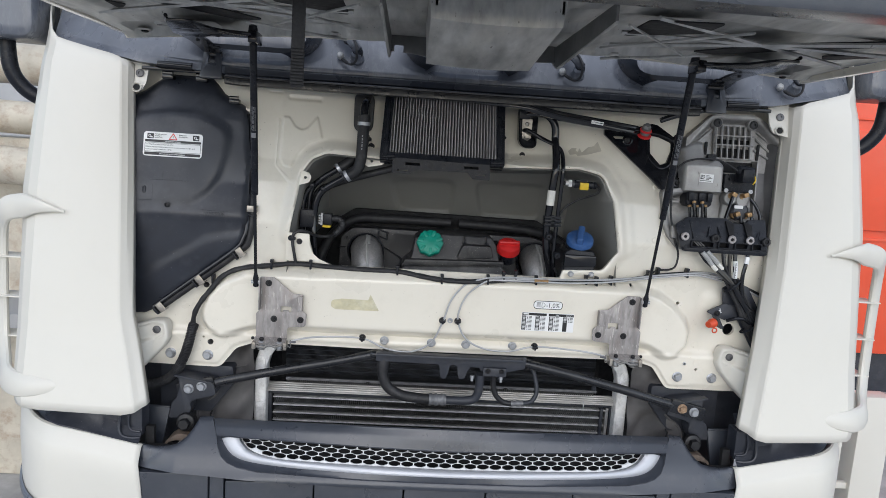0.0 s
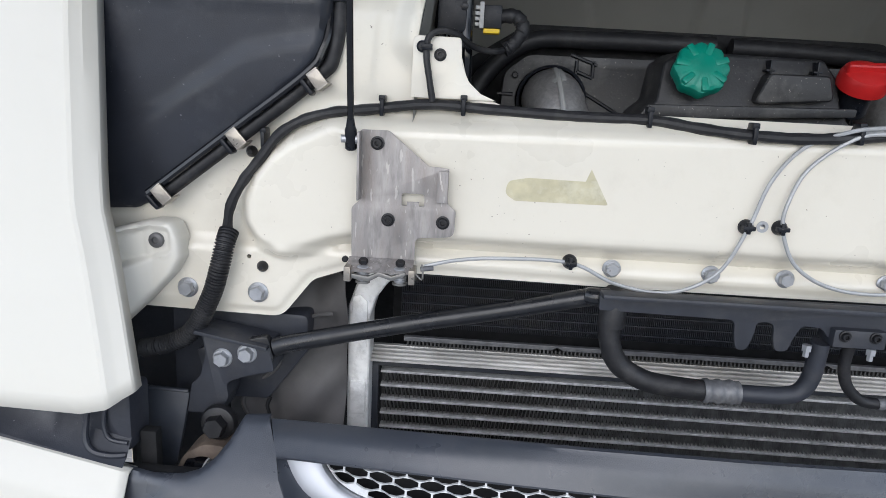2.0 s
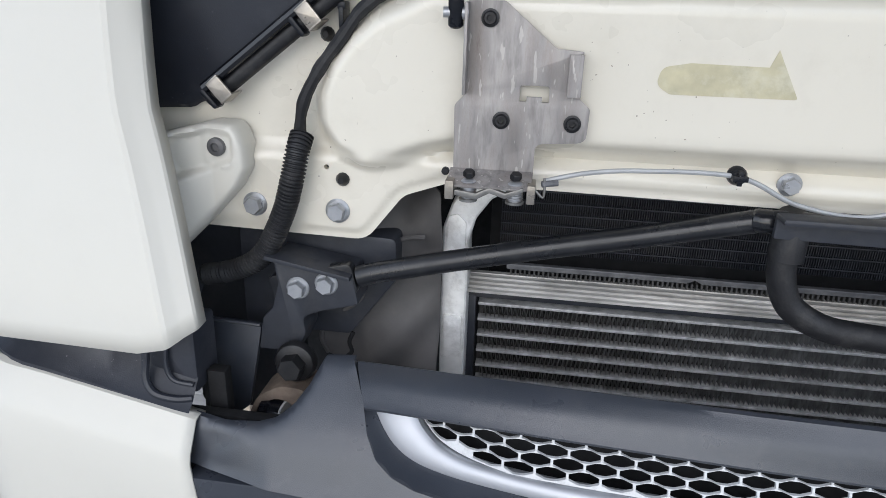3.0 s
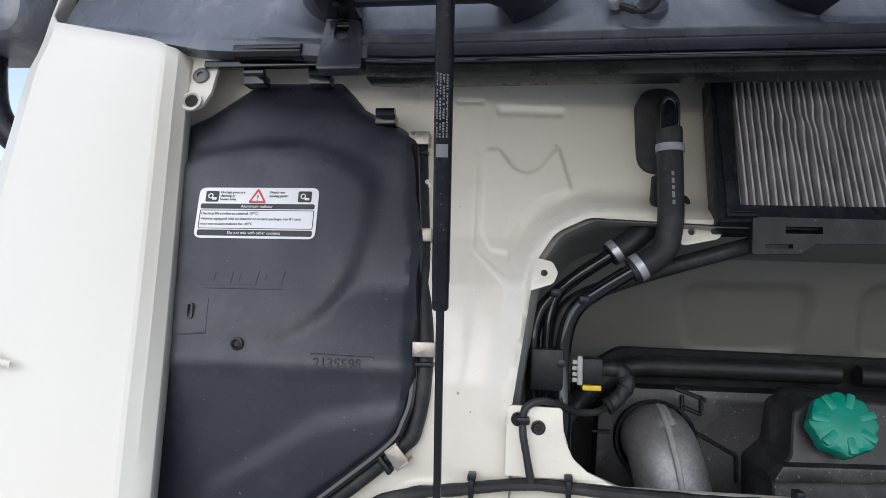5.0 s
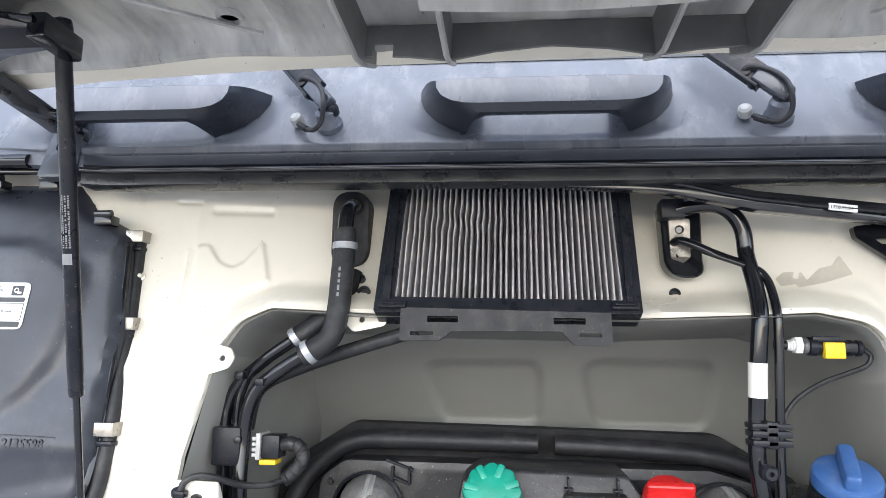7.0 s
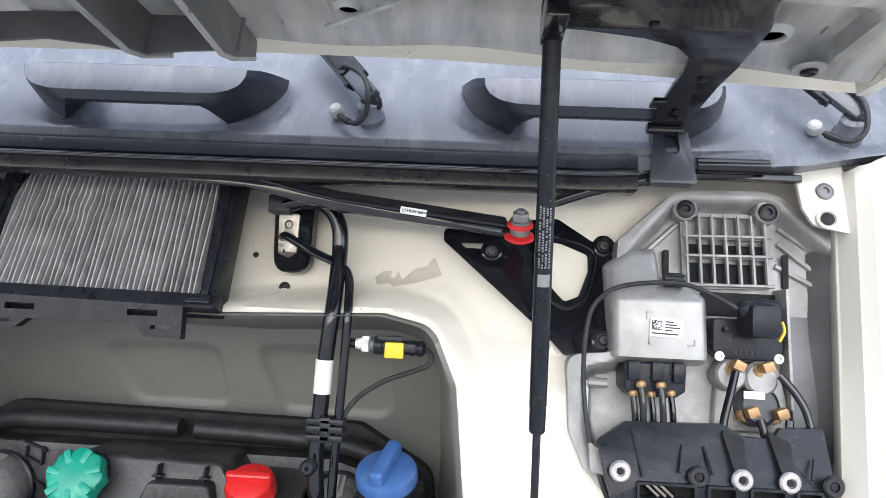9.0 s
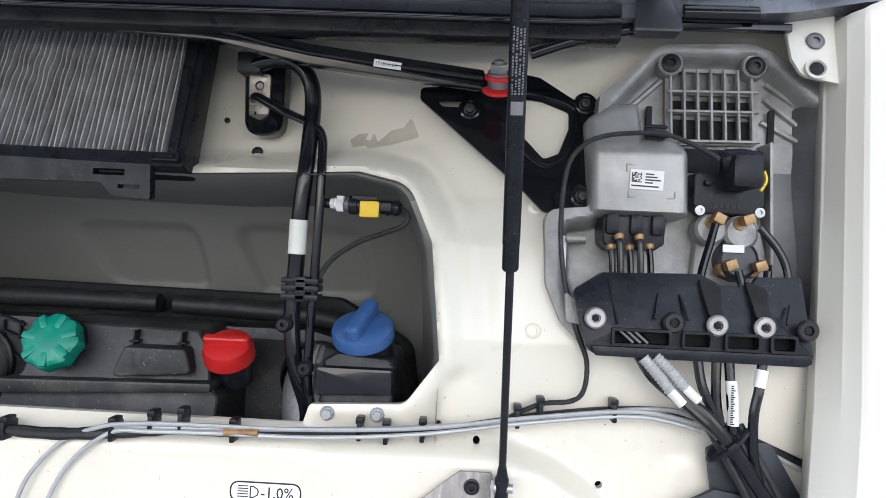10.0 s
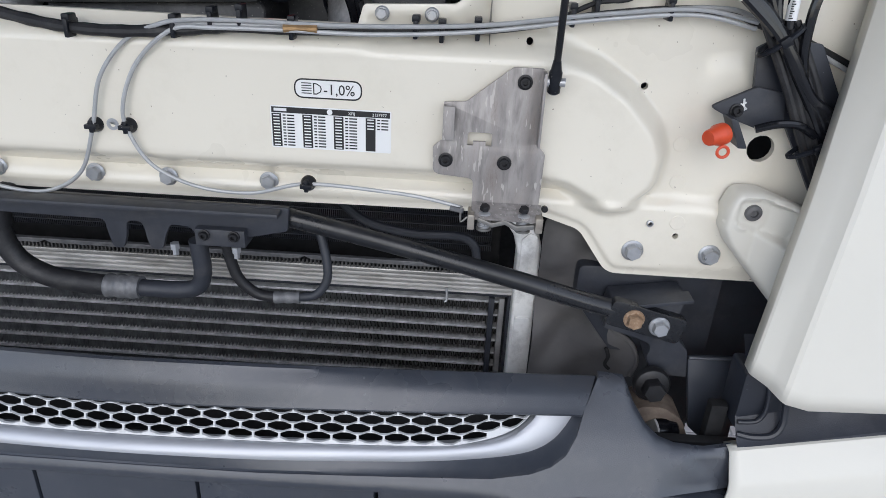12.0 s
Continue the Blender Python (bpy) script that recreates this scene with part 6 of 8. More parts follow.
part("cable", tube(B(), [(.09, -.003, 1.636), (.25, .002, 1.640), (.44, .016, 1.649), (.60, .027, 1.668), (.70, .028, 1.680), (.76, .028, 1.668), (.90, .03, 1.605)], .0028, 8, 8), GREYCABLE, har)
for x, z in ((-.652, 1.586), (-.496, 1.635), (-.391, 1.640), (-.155, 1.637), (-.033, 1.624), (.092, 1.626), (.135, 1.636), (.168, 1.640), (.226, 1.630), (.367, 1.637), (.397, 1.634), (.438, 1.642), (.545, 1.662), (.571, 1.672), (.654, 1.674)):
    bm = B()
    m = Matrix.Translation((x, float(np.interp(x, [-.16, -.04, .1, .3, .45, .56], [.030, .004, .002, .014, .024, .030])), z + (.004 if 0 < x < .4 else 0)))
    box(bm, -.0028, .0028, -.010, .016, -.0105, .0105, .002, m)
    box(bm, -.0045, .0045, -.008, .010, .008, .016, .002, m)
    part("cable_tie", bm, BLACK, har)
single("hose_coupling", tube(B(), [(.219, -.003, 1.637), (.234, -.003, 1.638), (.238, -.003, 1.638), (.257, -.002, 1.638)], .0052, 10, 1, lambda q: .75 if .013 < q < .02 else 1), BRASS, "small brass hose coupling on the harness", "coupling")

# ---- labels on the cross beam ----
bm = slab(B(), rnd([(-.332, 1.535), (-.328, 1.552), (-.302, 1.557), (-.230, 1.556), (-.224, 1.572), (-.199, 1.527), (-.318, 1.5265)], [.01, .01, .006, 0, 0, .002, .01]), lambda x, z: on_panel(x, z)[1] - .0007, lambda x, z: on_panel(x, z)[1] + .002)
single("arrow_sticker_remnant", bm, RESIDUE, "yellowed torn remains of an arrow-shaped sticker", "sticker")
PY = float(on_panel(.265, 1.52)[1])
lab = thing("headlight_label", "white oval label with a headlamp symbol and -1,0%", "label", (.265, PY, 1.568))
part("paper", slab(B(), rrect(.2245, .306, 1.5565, 1.580, .0115, 6), PY - .0007, PY + .002), LABEL, lab)
part("outline", slab(B(), rrect(.2245, .306, 1.5565, 1.580, .0115, 6), PY - .0010, PY - .0006, [rrect(.2262, .3043, 1.5582, 1.5783, .0100, 6)]), INK, lab)
writing("-1,0%", .2595, PY - .0010, 1.5620, .0180, INK, lab, sx=.95)
bm = B()
for k in range(5):
    box(bm, .2335, .2455, PY - .0012, PY - .0007, 1.5622 + k * .0030, 1.5632 + k * .0030, 0, pose(0, 0, 0))
slab(bm, [(.2475, 1.5615), (.2515, 1.5615), (.2565, 1.5645), (.2578, 1.5685), (.2565, 1.572), (.2515, 1.575), (.2475, 1.575)], PY - .0012, PY - .0007, [[(.2487, 1.5628), (.2513, 1.5628), (.2555, 1.5652), (.2565, 1.5685), (.2555, 1.5712), (.2513, 1.5738), (.2487, 1.5738)]])
part("headlamp_symbol", bm, INK, lab)
tab = thing("tyre_table_label", "white label with black table columns of small print", "label", (.267, PY, 1.494))
part("paper", slab(B(), rrect(.194, .341, 1.494, 1.546, .002), PY - .0007, PY + .002), LABEL, tab)
bm = B()
box(bm, .1955, .3395, PY - .0010, PY - .0006, 1.5375, 1.5445, 0)
part("header", bm, INK, tab, "black header bar")
cols = ((.1955, .207, .2255), (.233, .245, .2635), (.271, .283, .302), (.310, .322, .340))
for i, (a, b, c) in enumerate(cols):
    bm = B()
    box(bm, a, b, PY - .0010, PY - .0006, 1.4955, 1.5365, 0)
    part("column", bm, INK, tab)
    bm = B()
    for k in range(11 if i < 3 else 4):
        z = 1.5338 - k * .0037
        box(bm, b + .002, b + .0055, PY - .0010, PY - .0006, z, z + .0016, 0)
        box(bm, b + .007, c - .0025, PY - .0010, PY - .0006, z, z + .0016, 0)
    part("print", bm, INK, tab)
    bm = B()
    for k in range(11 if i < 3 else 4):
        z = 1.5338 - k * .0037
        box(bm, a + .002, b - .002, PY - .0014, PY - .0009, z, z + .0014, 0)
    part("print", bm, LABEL, tab)
bm = slab(B(), circ(.2665, 1.5412, .0034, 14), PY - .0014, PY - .0009)
part("mark", bm, LABEL, tab)
writing("XFIJ", .289, PY - .0013, 1.5392, .005, LABEL, tab)
writing("2157977", .318, PY - .0013, 1.5392, .005, LABEL, tab)
bm = B()
box(bm, .1985, .214, PY - .0014, PY - .0009, 1.5395, 1.543, 0)
part("mark", bm, LABEL, tab)

# ---- bolts on the panel ----
for x, z in ((-.181, 1.438), (-.050, 1.438), (.047, 1.438), (.179, 1.439)):
    hex_bolt(on_panel(x, z), across=.0165)
for x, z in ((-.764, 1.375), (-.664, 1.374), (.661, 1.374), (.762, 1.374)):
    hex_bolt(on_panel(x, z), across=.019)
bm = lathe(B(), [(.0045, 0), (.0045, .003), (.003, .0035), (.0025, .0), (.0004, 0)], on_panel(.677, 1.414), (0, -1, 0), 12)
single("weld_nut", bm, ZINC, "small bright weld nut on the panel", "nut")

# ---- radiator stack ----
rad = thing("radiator", "dusty radiator and oil cooler stack behind the tie bar", "radiator", (0, .2, .9))
# Plain near-black box for the dark depth behind the rear fins.
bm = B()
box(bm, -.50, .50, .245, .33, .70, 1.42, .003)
part("rear_core", bm, CORESHADE, rad)
bm = B()
for k in range(300):
    x = -.485 + k * .00324
    box(bm, x, x + .0012, .236, .247, 1.262, 1.412, 0)
for k in range(9):
    box(bm, -.485, .485, .234, .247, 1.272 + k * .0165, 1.274 + k * .0165, 0)
tagged(part("rear_fin_pack", bm, FRAMEBLK, rad, "black rear radiator fins", fix=False), kind="stuff")
for s in (-1, 1):
    pil = rnd([(s * .518, .80), (s * .552, .80), (s * .552, 1.335), (s * .540, 1.372), (s * .512, 1.402), (s * .46, 1.43), (s * .455, 1.40), (s * .492, 1.376), (s * .510, 1.35), (s * .518, 1.32)], [0, 0, .03, .03, .03, 0, 0, .02, .02, .02], 5)
    part("side_frame", slab(B(), pil, .108, .150, (), .006, seg=3), ALU, rad, "pale aluminium side frame")
    part("joint_plate", slab(B(), rnd([(s * .522, 1.27), (s * .535, 1.27), (s * .535, 1.31), (s * .545, 1.318), (s * .545, 1.352), (s * .533, 1.356), (s * .522, 1.345)], .004), .105, .109, (), .0012), ALU, rad)
    part("joint_plate", slab(B(), rrect(s * .535 - .012, s * .535 + .012, 1.16, 1.215, .004), .105, .109, (), .0012), ALU, rad)
bm = slab(B(), [(.124, 1.2425), (.124, 1.2460), (.1275, 1.2472), (.130, 1.2466), (.130, 1.2500), (.134, 1.2512), (.1365, 1.2506), (.1365, 1.2538), (.141, 1.2550), (.1435, 1.2544), (.1435, 1.2576), (.152, 1.2585), (.152, 1.2600), (.16, 1.2600), (.16, 1.2425)], -.528, .528, (), .0006, Matrix(((0, 1, 0, 0), (1, 0, 0, 0), (0, 0, 1, 0), (0, 0, 0, 1))))
part("top_rail", bm, RAILALU, rad, "bare aluminium rail")
bm = B()
slab(bm, rnd([(-.47, 1.2685), (-.236, 1.2685), (-.226, 1.2735), (-.216, 1.2685), (.18, 1.2685), (.19, 1.2735), (.20, 1.2685), (.47, 1.2685), (.47, 1.276), (-.47, 1.276)], .002), .152, .160, (), .001)
part("upper_bar", bm, FERRULE, rad, "dull grey edge bar")
bm = B()
for k in range(150):
    x = -.465 + k * .0062
    box(bm, x, x + .0026, .153, .17, 1.2600, 1.268, 0)
tagged(part("upper_fin_pack", bm, FINPACK, rad, fix=False), kind="stuff")
bm = B()
box(bm, -.525, .525, .142, .150, 1.228, 1.2405, .001)
box(bm, -.525, -.508, .142, .152, .95, 1.23, .001)
box(bm, .513, .525, .142, .152, .95, 1.23, .001)
part("cooler_frame", bm, FRAMEBLK, rad)
# Near-black backing added behind the tubes and fins.
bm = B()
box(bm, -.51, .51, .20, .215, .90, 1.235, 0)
part("cooler_back", bm, CORESHADE, rad)
# Dark textured box that stands for fins packed behind the front ones.
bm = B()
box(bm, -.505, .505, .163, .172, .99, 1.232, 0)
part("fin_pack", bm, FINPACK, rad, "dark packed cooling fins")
for k in range(9):
    z = 1.216 - k * .0242
    bm = B()
    box(bm, -.505, .508, .147, .178, z - .0021, z + .0021, .0009)
    part("cooler_tube", bm, TUBEFLAT, rad)
    bm = B()
    zz = z - .0021
    for j in range(330):
        x = -.500 + j * .00305
        a, b = (zz, zz - .0198) if j % 2 else (zz - .0198, zz)
        v = [bm.verts.new(p) for p in ((x, .150, a), (x + .00305, .150, b), (x + .00305, .175, b), (x, .175, a))]
        bm.faces.new(v)
    part("corrugated_fin", bm, FINS, rad, fix=False)
for x in (.484, .500):
    bm = B()
    box(bm, x, x + .009, .140, .16, .95, 1.226, .002)
    part("end_post", bm, FRAMEBLK if x < .49 else CASTALU, rad)
bm = tube(B(), [(.417, .10, 1.262), (.418, .098, 1.243), (.414, .096, 1.24)], .002, 6, 3)
part("hook", bm, ZINC, rad)
bm = tube(B(), [(.25, .15, 1.37), (.29, .15, 1.34), (.36, .15, 1.325), (.43, .15, 1.325), (.455, .15, 1.31), (.46, .15, 1.28)], .007, 10, 6)
part("pipe", bm, FRAMEBLK, rad)

# ---- rubber air guides beside the radiator ----
for s in (-1, 1):
    def duct_y(X, Z):
        return .085 + .012 * np.sin(X * 34 + Z * 21) + .006 * np.sin(X * 71 - Z * 55) - .03 * np.clip((np.abs(X) - .60) / .1, 0, 1)
    out = rnd([(s * .55, 1.40), (s * .60, 1.385), (s * .64, 1.34), (s * .655, 1.30), (s * .640, 1.262), (s * .660, 1.238), (s * .690, 1.219), (s * .702, 1.192), (s * .694, 1.165), (s * .66, 1.13), (s * .55, 1.10)], .012, 3)
    ag = thing("air_guide", "dusty black rubber air guide sheet with a worn edge", "air guide", (s * .6, .09, 1.1), "air guides")
    part("sheet", sheet(out, [], duct_y, .010, .004), DUCT, ag)
    edge = [(s * x, float(duct_y(np.array([s * x]), np.array([z]))[0]) - .001, z) for x, z in ((.60, 1.385), (.64, 1.34), (.655, 1.30), (.642, 1.262), (.660, 1.239), (.688, 1.219), (.700, 1.192), (.693, 1.166))]
    part("edge_fold", tube(B(), edge, .0035, 8, 5), DUCT, ag, "rolled worn edge")
    part("tear", tube(B(), [(s * .655, .052, 1.205), (s * .660, .050, 1.192), (s * .657, .050, 1.178), (s * .664, .050, 1.170)], .0028, 6, 4), CORESHADE, ag, "small dark tear")
    part("crease", tube(B(), [(s * .57, .083, 1.33), (s * .60, .081, 1.325), (s * .63, .083, 1.30)], .003, 6, 5, None, .6), DUCT, ag)

# ---- tie bar with hose support ----
bar = thing("tie_bar", "satin black tubular tie bar across the radiator", "bar", (0, 0, 1.30))
L = [(-.735, .012, 1.281), (-.70, .010, 1.286), (-.66, .010, 1.296), (-.635, .010, 1.302), (-.60, .012, 1.312), (-.45, .022, 1.345), (-.32, .026, 1.372), (-.215, .022, 1.398), (-.19, .015, 1.402), (0, .010, 1.402), (.19, .010, 1.402), (.215, .010, 1.398), (.35, .004, 1.372), (.50, -.002, 1.338), (.60, -.004, 1.312), (.64, -.004, 1.303), (.67, -.004, 1.296), (.735, -.004, 1.272)]
part("tube", tube(B(), L[3:16], .0125, 24, 8), BARBLACK, bar)
for s, c in ((-1, (-.688, .004, 1.290)), (1, (.684, -.012, 1.2915))):
    m = Matrix.Translation(c) @ Matrix.Rotation(radians(14 * s), 4, "Y")
    bm = slab(B(), rnd([(-.052, -.019), (.052, -.019), (.052, .019), (-.052, .019)], .008), -.004, .010, (), .002, m)
    fl = part("flat_end", bm, BARBLACK, bar)
    for j, dx in enumerate((-.0178, .0178)):
        p = m @ Vector((dx, -.004, 0))
        part("washer", lathe(B(), [(.014, 0), (.014, .0015), (.0125, .003)], p, (0, -1, 0)), RUST if (s > 0 and j == 0) else ZINC, fl)
        part("bolt_head", hexagon(B(), p + Vector((0, -.003, 0)), (0, -1, 0), .0185, .009, .4 + j), RUST if (s > 0 and j == 0) else ZINC, fl, "rusty bolt head" if (s > 0 and j == 0) else "worn zinc bolt head")
out = rnd([(-.20, 1.418), (.215, 1.420), (.212, 1.388), (.160, 1.376), (.093, 1.375), (.085, 1.386), (.060, 1.388), (.052, 1.372), (.046, 1.352), (.030, 1.351), (.026, 1.368), (.024, 1.388), (.012, 1.390), (.003, 1.388), (0, 1.368), (-.006, 1.350), (-.020, 1.350), (-.024, 1.370), (-.026, 1.390), (-.20, 1.392)],
          [.003, .003, .006, .01, .006, .008, .008, .01, .008, .008, .01, .008, .01, .008, .01, .008, .008, .01, .008, .003])
sup = part("support_plate", slab(B(), out, -.010, -.004, (), .0015), FRAMEBLK, bar, "black folded support plate")
part("lip", box(B(), -.20, .206, -.030, -.004, 1.412, 1.419, .003), FRAMEBLK, sup)
part("block", box(B(), .095, .160, -.022, .02, 1.366, 1.390, .003), FRAMEBLK, sup)
for x in (.108, .146):
    socket_screw((x, -.022, 1.382), .0075, parent=sup)
for x in (.066, .146):
    part("nut", lathe(B(), [(.006, 0), (.006, .008), (.004, .008), (.004, .016)], (x, -.018, 1.366), (0, 0, -1), 6), ZINC, sup)

def hose_run(name, label, rubber, metal, ferrule, r):
    ob = thing(name, label, "hose", rubber[0], "cooler hoses")
    part("rubber_hose", tube(B(), rubber, r, 14, 8), RUBBER, ob)
    if metal:
        part("pipe", tube(B(), metal, r * .82, 14, 8), FRAMEBLK, ob, "grey-black metal pipe")
    if ferrule:
        a, b = Vector(ferrule[0]), Vector(ferrule[1])
        part("ferrule", tube(B(), [a.lerp(b, k / 24) for k in range(25)], r * 1.12, 16, 1, lambda q: 1 + .09 * max(-.6, min(.6, 1.4 * math.sin(q * 390)))), FERRULE, ob, "crimped grey ferrule")
    return ob


hose_run("cooler_hose", "thick black cooler hose with a crimped grey end", [(-.172, .05, 1.402), (-.178, .012, 1.392), (-.180, .006, 1.352), (-.165, .006, 1.315), (-.13, .006, 1.293), (-.09, .006, 1.286), (-.045, .006, 1.283)],
         [(-.01, .006, 1.283), (.05, .006, 1.283), (.078, .006, 1.290), (.089, .004, 1.312), (.090, .0, 1.345), (.090, -.002, 1.365)], [(-.048, .006, 1.283), (.0, .006, 1.283)], .0145)
hose_run("cooler_hose", "thin black cooler hose bent to a grey ferrule", [(.128, -.002, 1.365), (.129, .004, 1.335), (.138, .006, 1.305), (.160, .008, 1.284), (.185, .008, 1.280)],
         [(.215, .010, 1.281), (.240, .012, 1.286), (.254, .016, 1.305), (.255, .02, 1.33), (.245, .03, 1.37), (.235, .04, 1.39)], [(.183, .008, 1.280), (.218, .010, 1.281)], .0075)
hs = tube(B(), [(-.172, .03, 1.402), (-.178, .008, 1.394), (-.180, .004, 1.366)], .0175, 14, 6)
single("hose_sleeve", hs, RUBBER, "black rubber sleeve on the cooler hose", "sleeve")

# ---- cab mount brackets and stops behind the bumper ----
for s in (-1, 1):
    ob = thing("cab_mount", "black cast cab mount with a large bolt and rusty bush", "mount", (s * .72, .05, 1.1), "cab mounts")
    out = rnd([(s * x, z) for x, z in ((.640, 1.310), (.736, 1.325), (.730, 1.289), (.739, 1.256), (.752, 1.242), (.759, 1.199), (.710, 1.200), (.698, 1.228), (.702, 1.248), (.677, 1.258), (.633, 1.270))], [.004, .004, .006, .01, .01, .004, .004, .015, .012, .02, .004])
    part("bracket", slab(B(), out, -.001, .045, (), .004), FRAMEBLK, ob)
    bm = slab(B(), rnd([(s * .60, 1.335), (s * .80, 1.34), (s * .80, 1.20), (s * .66, 1.20), (s * .60, 1.28)], .01), .055, .10, (), .004)
    part("backplate", bm, FRAMEBLK, ob)
    bm = B()
    slab(bm, rnd([(s * .640, 1.309), (s * .740, 1.327), (s * .741, 1.322), (s * .640, 1.304)], .001), -.012, .014, (), .001)
    part("flange", bm, FRAMEBLK, ob, "worn dusty top flange")
    p = (s * .706, -.035, 1.197)
    part("washer", lathe(B(), [(.0255, 0), (.0255, .006), (.023, .010), (.018, .012)], (p[0], p[1] + .02, p[2]), (0, -1, .1), 24), BOLTBLK, ob)
    part("bolt_head", hexagon(B(), (p[0], p[1] + .008, p[2]), (0, -1, .1), .027, .016, .2), BOLTBLK, ob, "large black bolt head")
    arch = rnd([(s * .774, 1.06), (s * .769, 1.115), (s * .754, 1.149), (s * .726, 1.167), (s * .692, 1.167), (s * .672, 1.14), (s * .672, 1.06)], [0, .03, .03, .03, .03, .02, 0], 5)
    part("bush", slab(B(), arch, -.030, .02, [circ(s * .726, 1.123, .026, 24)], .004, seg=3), RUSTBROWN, ob, "rust-brown bush housing")
    ax = Vector((s * .747, -.022, 1.123))
    part("bush_core", lathe(B(), [(.020, 0), (.0225, .003), (.0225, .012), (.019, .015), (.019, .03)], ax, (-s, -.25, .1), 24), GLOSS, ob)
    part("bush_ring", lathe(B(), [(.021, 0), (.021, .003)], ax + Vector((-s * .030, -.0075, .003)), (-s, -.25, .1), 24), PALE, ob)
    bm = slab(B(), rnd([(s * .755, 1.230), (s * .834, 1.233), (s * .834, 1.10), (s * .80, 1.098), (s * .774, 1.120)], .006), lambda x, z: .002 + (1.225 - z) * -.10, lambda x, z: .009 + (1.225 - z) * -.10, (), .002)
    sf = thing("splash_flap", "dark plastic splash flap beside the cab mount", "flap", (s * .81, .02, 1.1), "splash flaps")
    part("panel", bm, BUMPER, sf)
    part("top_lip", tube(B(), [(s * .757, .003, 1.2295), (s * .806, .003, 1.231), (s * .832, .003, 1.2325)], .0028, 8, 2), BUMPER, sf)
    bm = slab(B(), rnd([(s * .66, 1.345), (s * .90, 1.35), (s * .90, 1.04), (s * .74, 1.04), (s * .74, 1.2)], .01), .10, .115, (), .002)
    single("wheel_arch_liner", bm, FRAMEBLK, "black liner sheet beside the cab mount", "liner", group="arch liners")

# ---- bumper: upper band, honeycomb, satin frame, lower body, corners ----
bump = thing("bumper", "dark grey plastic bumper with a honeycomb grille and satin trim", "bumper", (0, -.1, .35))


def along(x, ys):
    """Value at x on a line that is the same on both halves of the bumper."""
    return float(np.interp((x * x + .0009) ** .5, [.03, .2, .4, .6], ys))


NXB = 60
bm = B()
prev = None
for i in range(NXB + 1):
    u = -1 + 2 * i / NXB
    x = u * .612
    yt, zt = along(x, [-.102, -.0902, -.0734, -.0500]), along(x, [1.2435, 1.2385, 1.2330, 1.2250])
    yl, zl = along(x, [-.1214, -.1176, -.1105, -.0975]), along(x, [1.1872, 1.1895, 1.1935, 1.1950])
    prof = [(yt + .035, zt - .025, 1), (yt + .005, zt - .002, 1), (yt + .001, zt, 1), (yt - .004, zt - .0015, .95)]
    for q, out in ((.2, .0035), (.4, .0065), (.6, .0065), (.8, .004)):
        prof.append((yt + (yl - yt) * q - out * .6, zt + (zl - zt) * q + out * .8, 1 - q))
    prof += [(yl - .001, zl + .004, 0), (yl + .001, zl, 0), (yl + .006, zl - .002, 0), (yl + .035, zl - .002, 0)]
    row = [bm.verts.new((u * (.601 + .020 * q), y, z)) for y, z, q in prof]
    if prev:
        for j in range(len(row) - 1):
            bm.faces.new((prev[j], row[j], row[j + 1], prev[j + 1]))
    else:
        bm.faces.new(row)
    prev = row
bm.faces.new(prev[::-1])
part("upper_band", bm, BUMPER, bump)

half_outer = [(0, -.147, 1.1295), (.1, -.145, 1.129), (.2, -.141, 1.1285), (.3, -.134, 1.129), (.4, -.126, 1.130), (.48, -.114, 1.1315), (.526, -.105, 1.135), (.552, -.099, 1.142), (.570, -.093, 1.153), (.583, -.086, 1.167), (.593, -.079, 1.183)]
half_inner = [(0, -.131, 1.1435), (.1, -.130, 1.144), (.2, -.127, 1.1445), (.3, -.123, 1.145), (.39, -.118, 1.146), (.455, -.110, 1.148), (.495, -.102, 1.152), (.521, -.095, 1.160), (.534, -.090, 1.169), (.543, -.085, 1.178), (.548, -.081, 1.187)]
half_crease = [(0, -.1455, 1.1125), (.1, -.147, 1.1127), (.2, -.147, 1.1133), (.3, -.1465, 1.1155), (.4, -.145, 1.118), (.49, -.132, 1.1205), (.540, -.120, 1.128), (.566, -.111, 1.137), (.584, -.103, 1.150), (.597, -.096, 1.170), (.6065, -.088, 1.194)]


def both_halves(line):
    return smooth_line([(-x, y, z) for x, y, z in line[:0:-1]] + line, 5)


def ruled(lines):
    """A strip of faces over rows of points, closed at its two ends."""
    out = B()
    last = None
    for pts in zip(*lines):
        now = [out.verts.new(p) for p in pts]
        if last:
            for j in range(len(now) - 1):
                out.faces.new((last[j], now[j], now[j + 1], last[j + 1]))
        last = now
    return out


OUT, INN, CRE = both_halves(half_outer), both_halves(half_inner), both_halves(half_crease)
PX, PZ = .0334, .0107
cell = [(-.462, -.24), (-.452, -.28), (-.17, -.565), (-.11, -.585), (.11, -.585), (.17, -.565), (.452, -.28), (.462, -.24), (.462, .24), (.452, .28), (.17, .565), (.11, .585), (-.11, .585), (-.17, .565), (-.452, .28), (-.462, .24)]
rim_line = [(p.x, p.z) for p in INN[::2]] + [(.552, 1.200), (-.552, 1.200)]
d_rim = sdf(rim_line)
holes = []
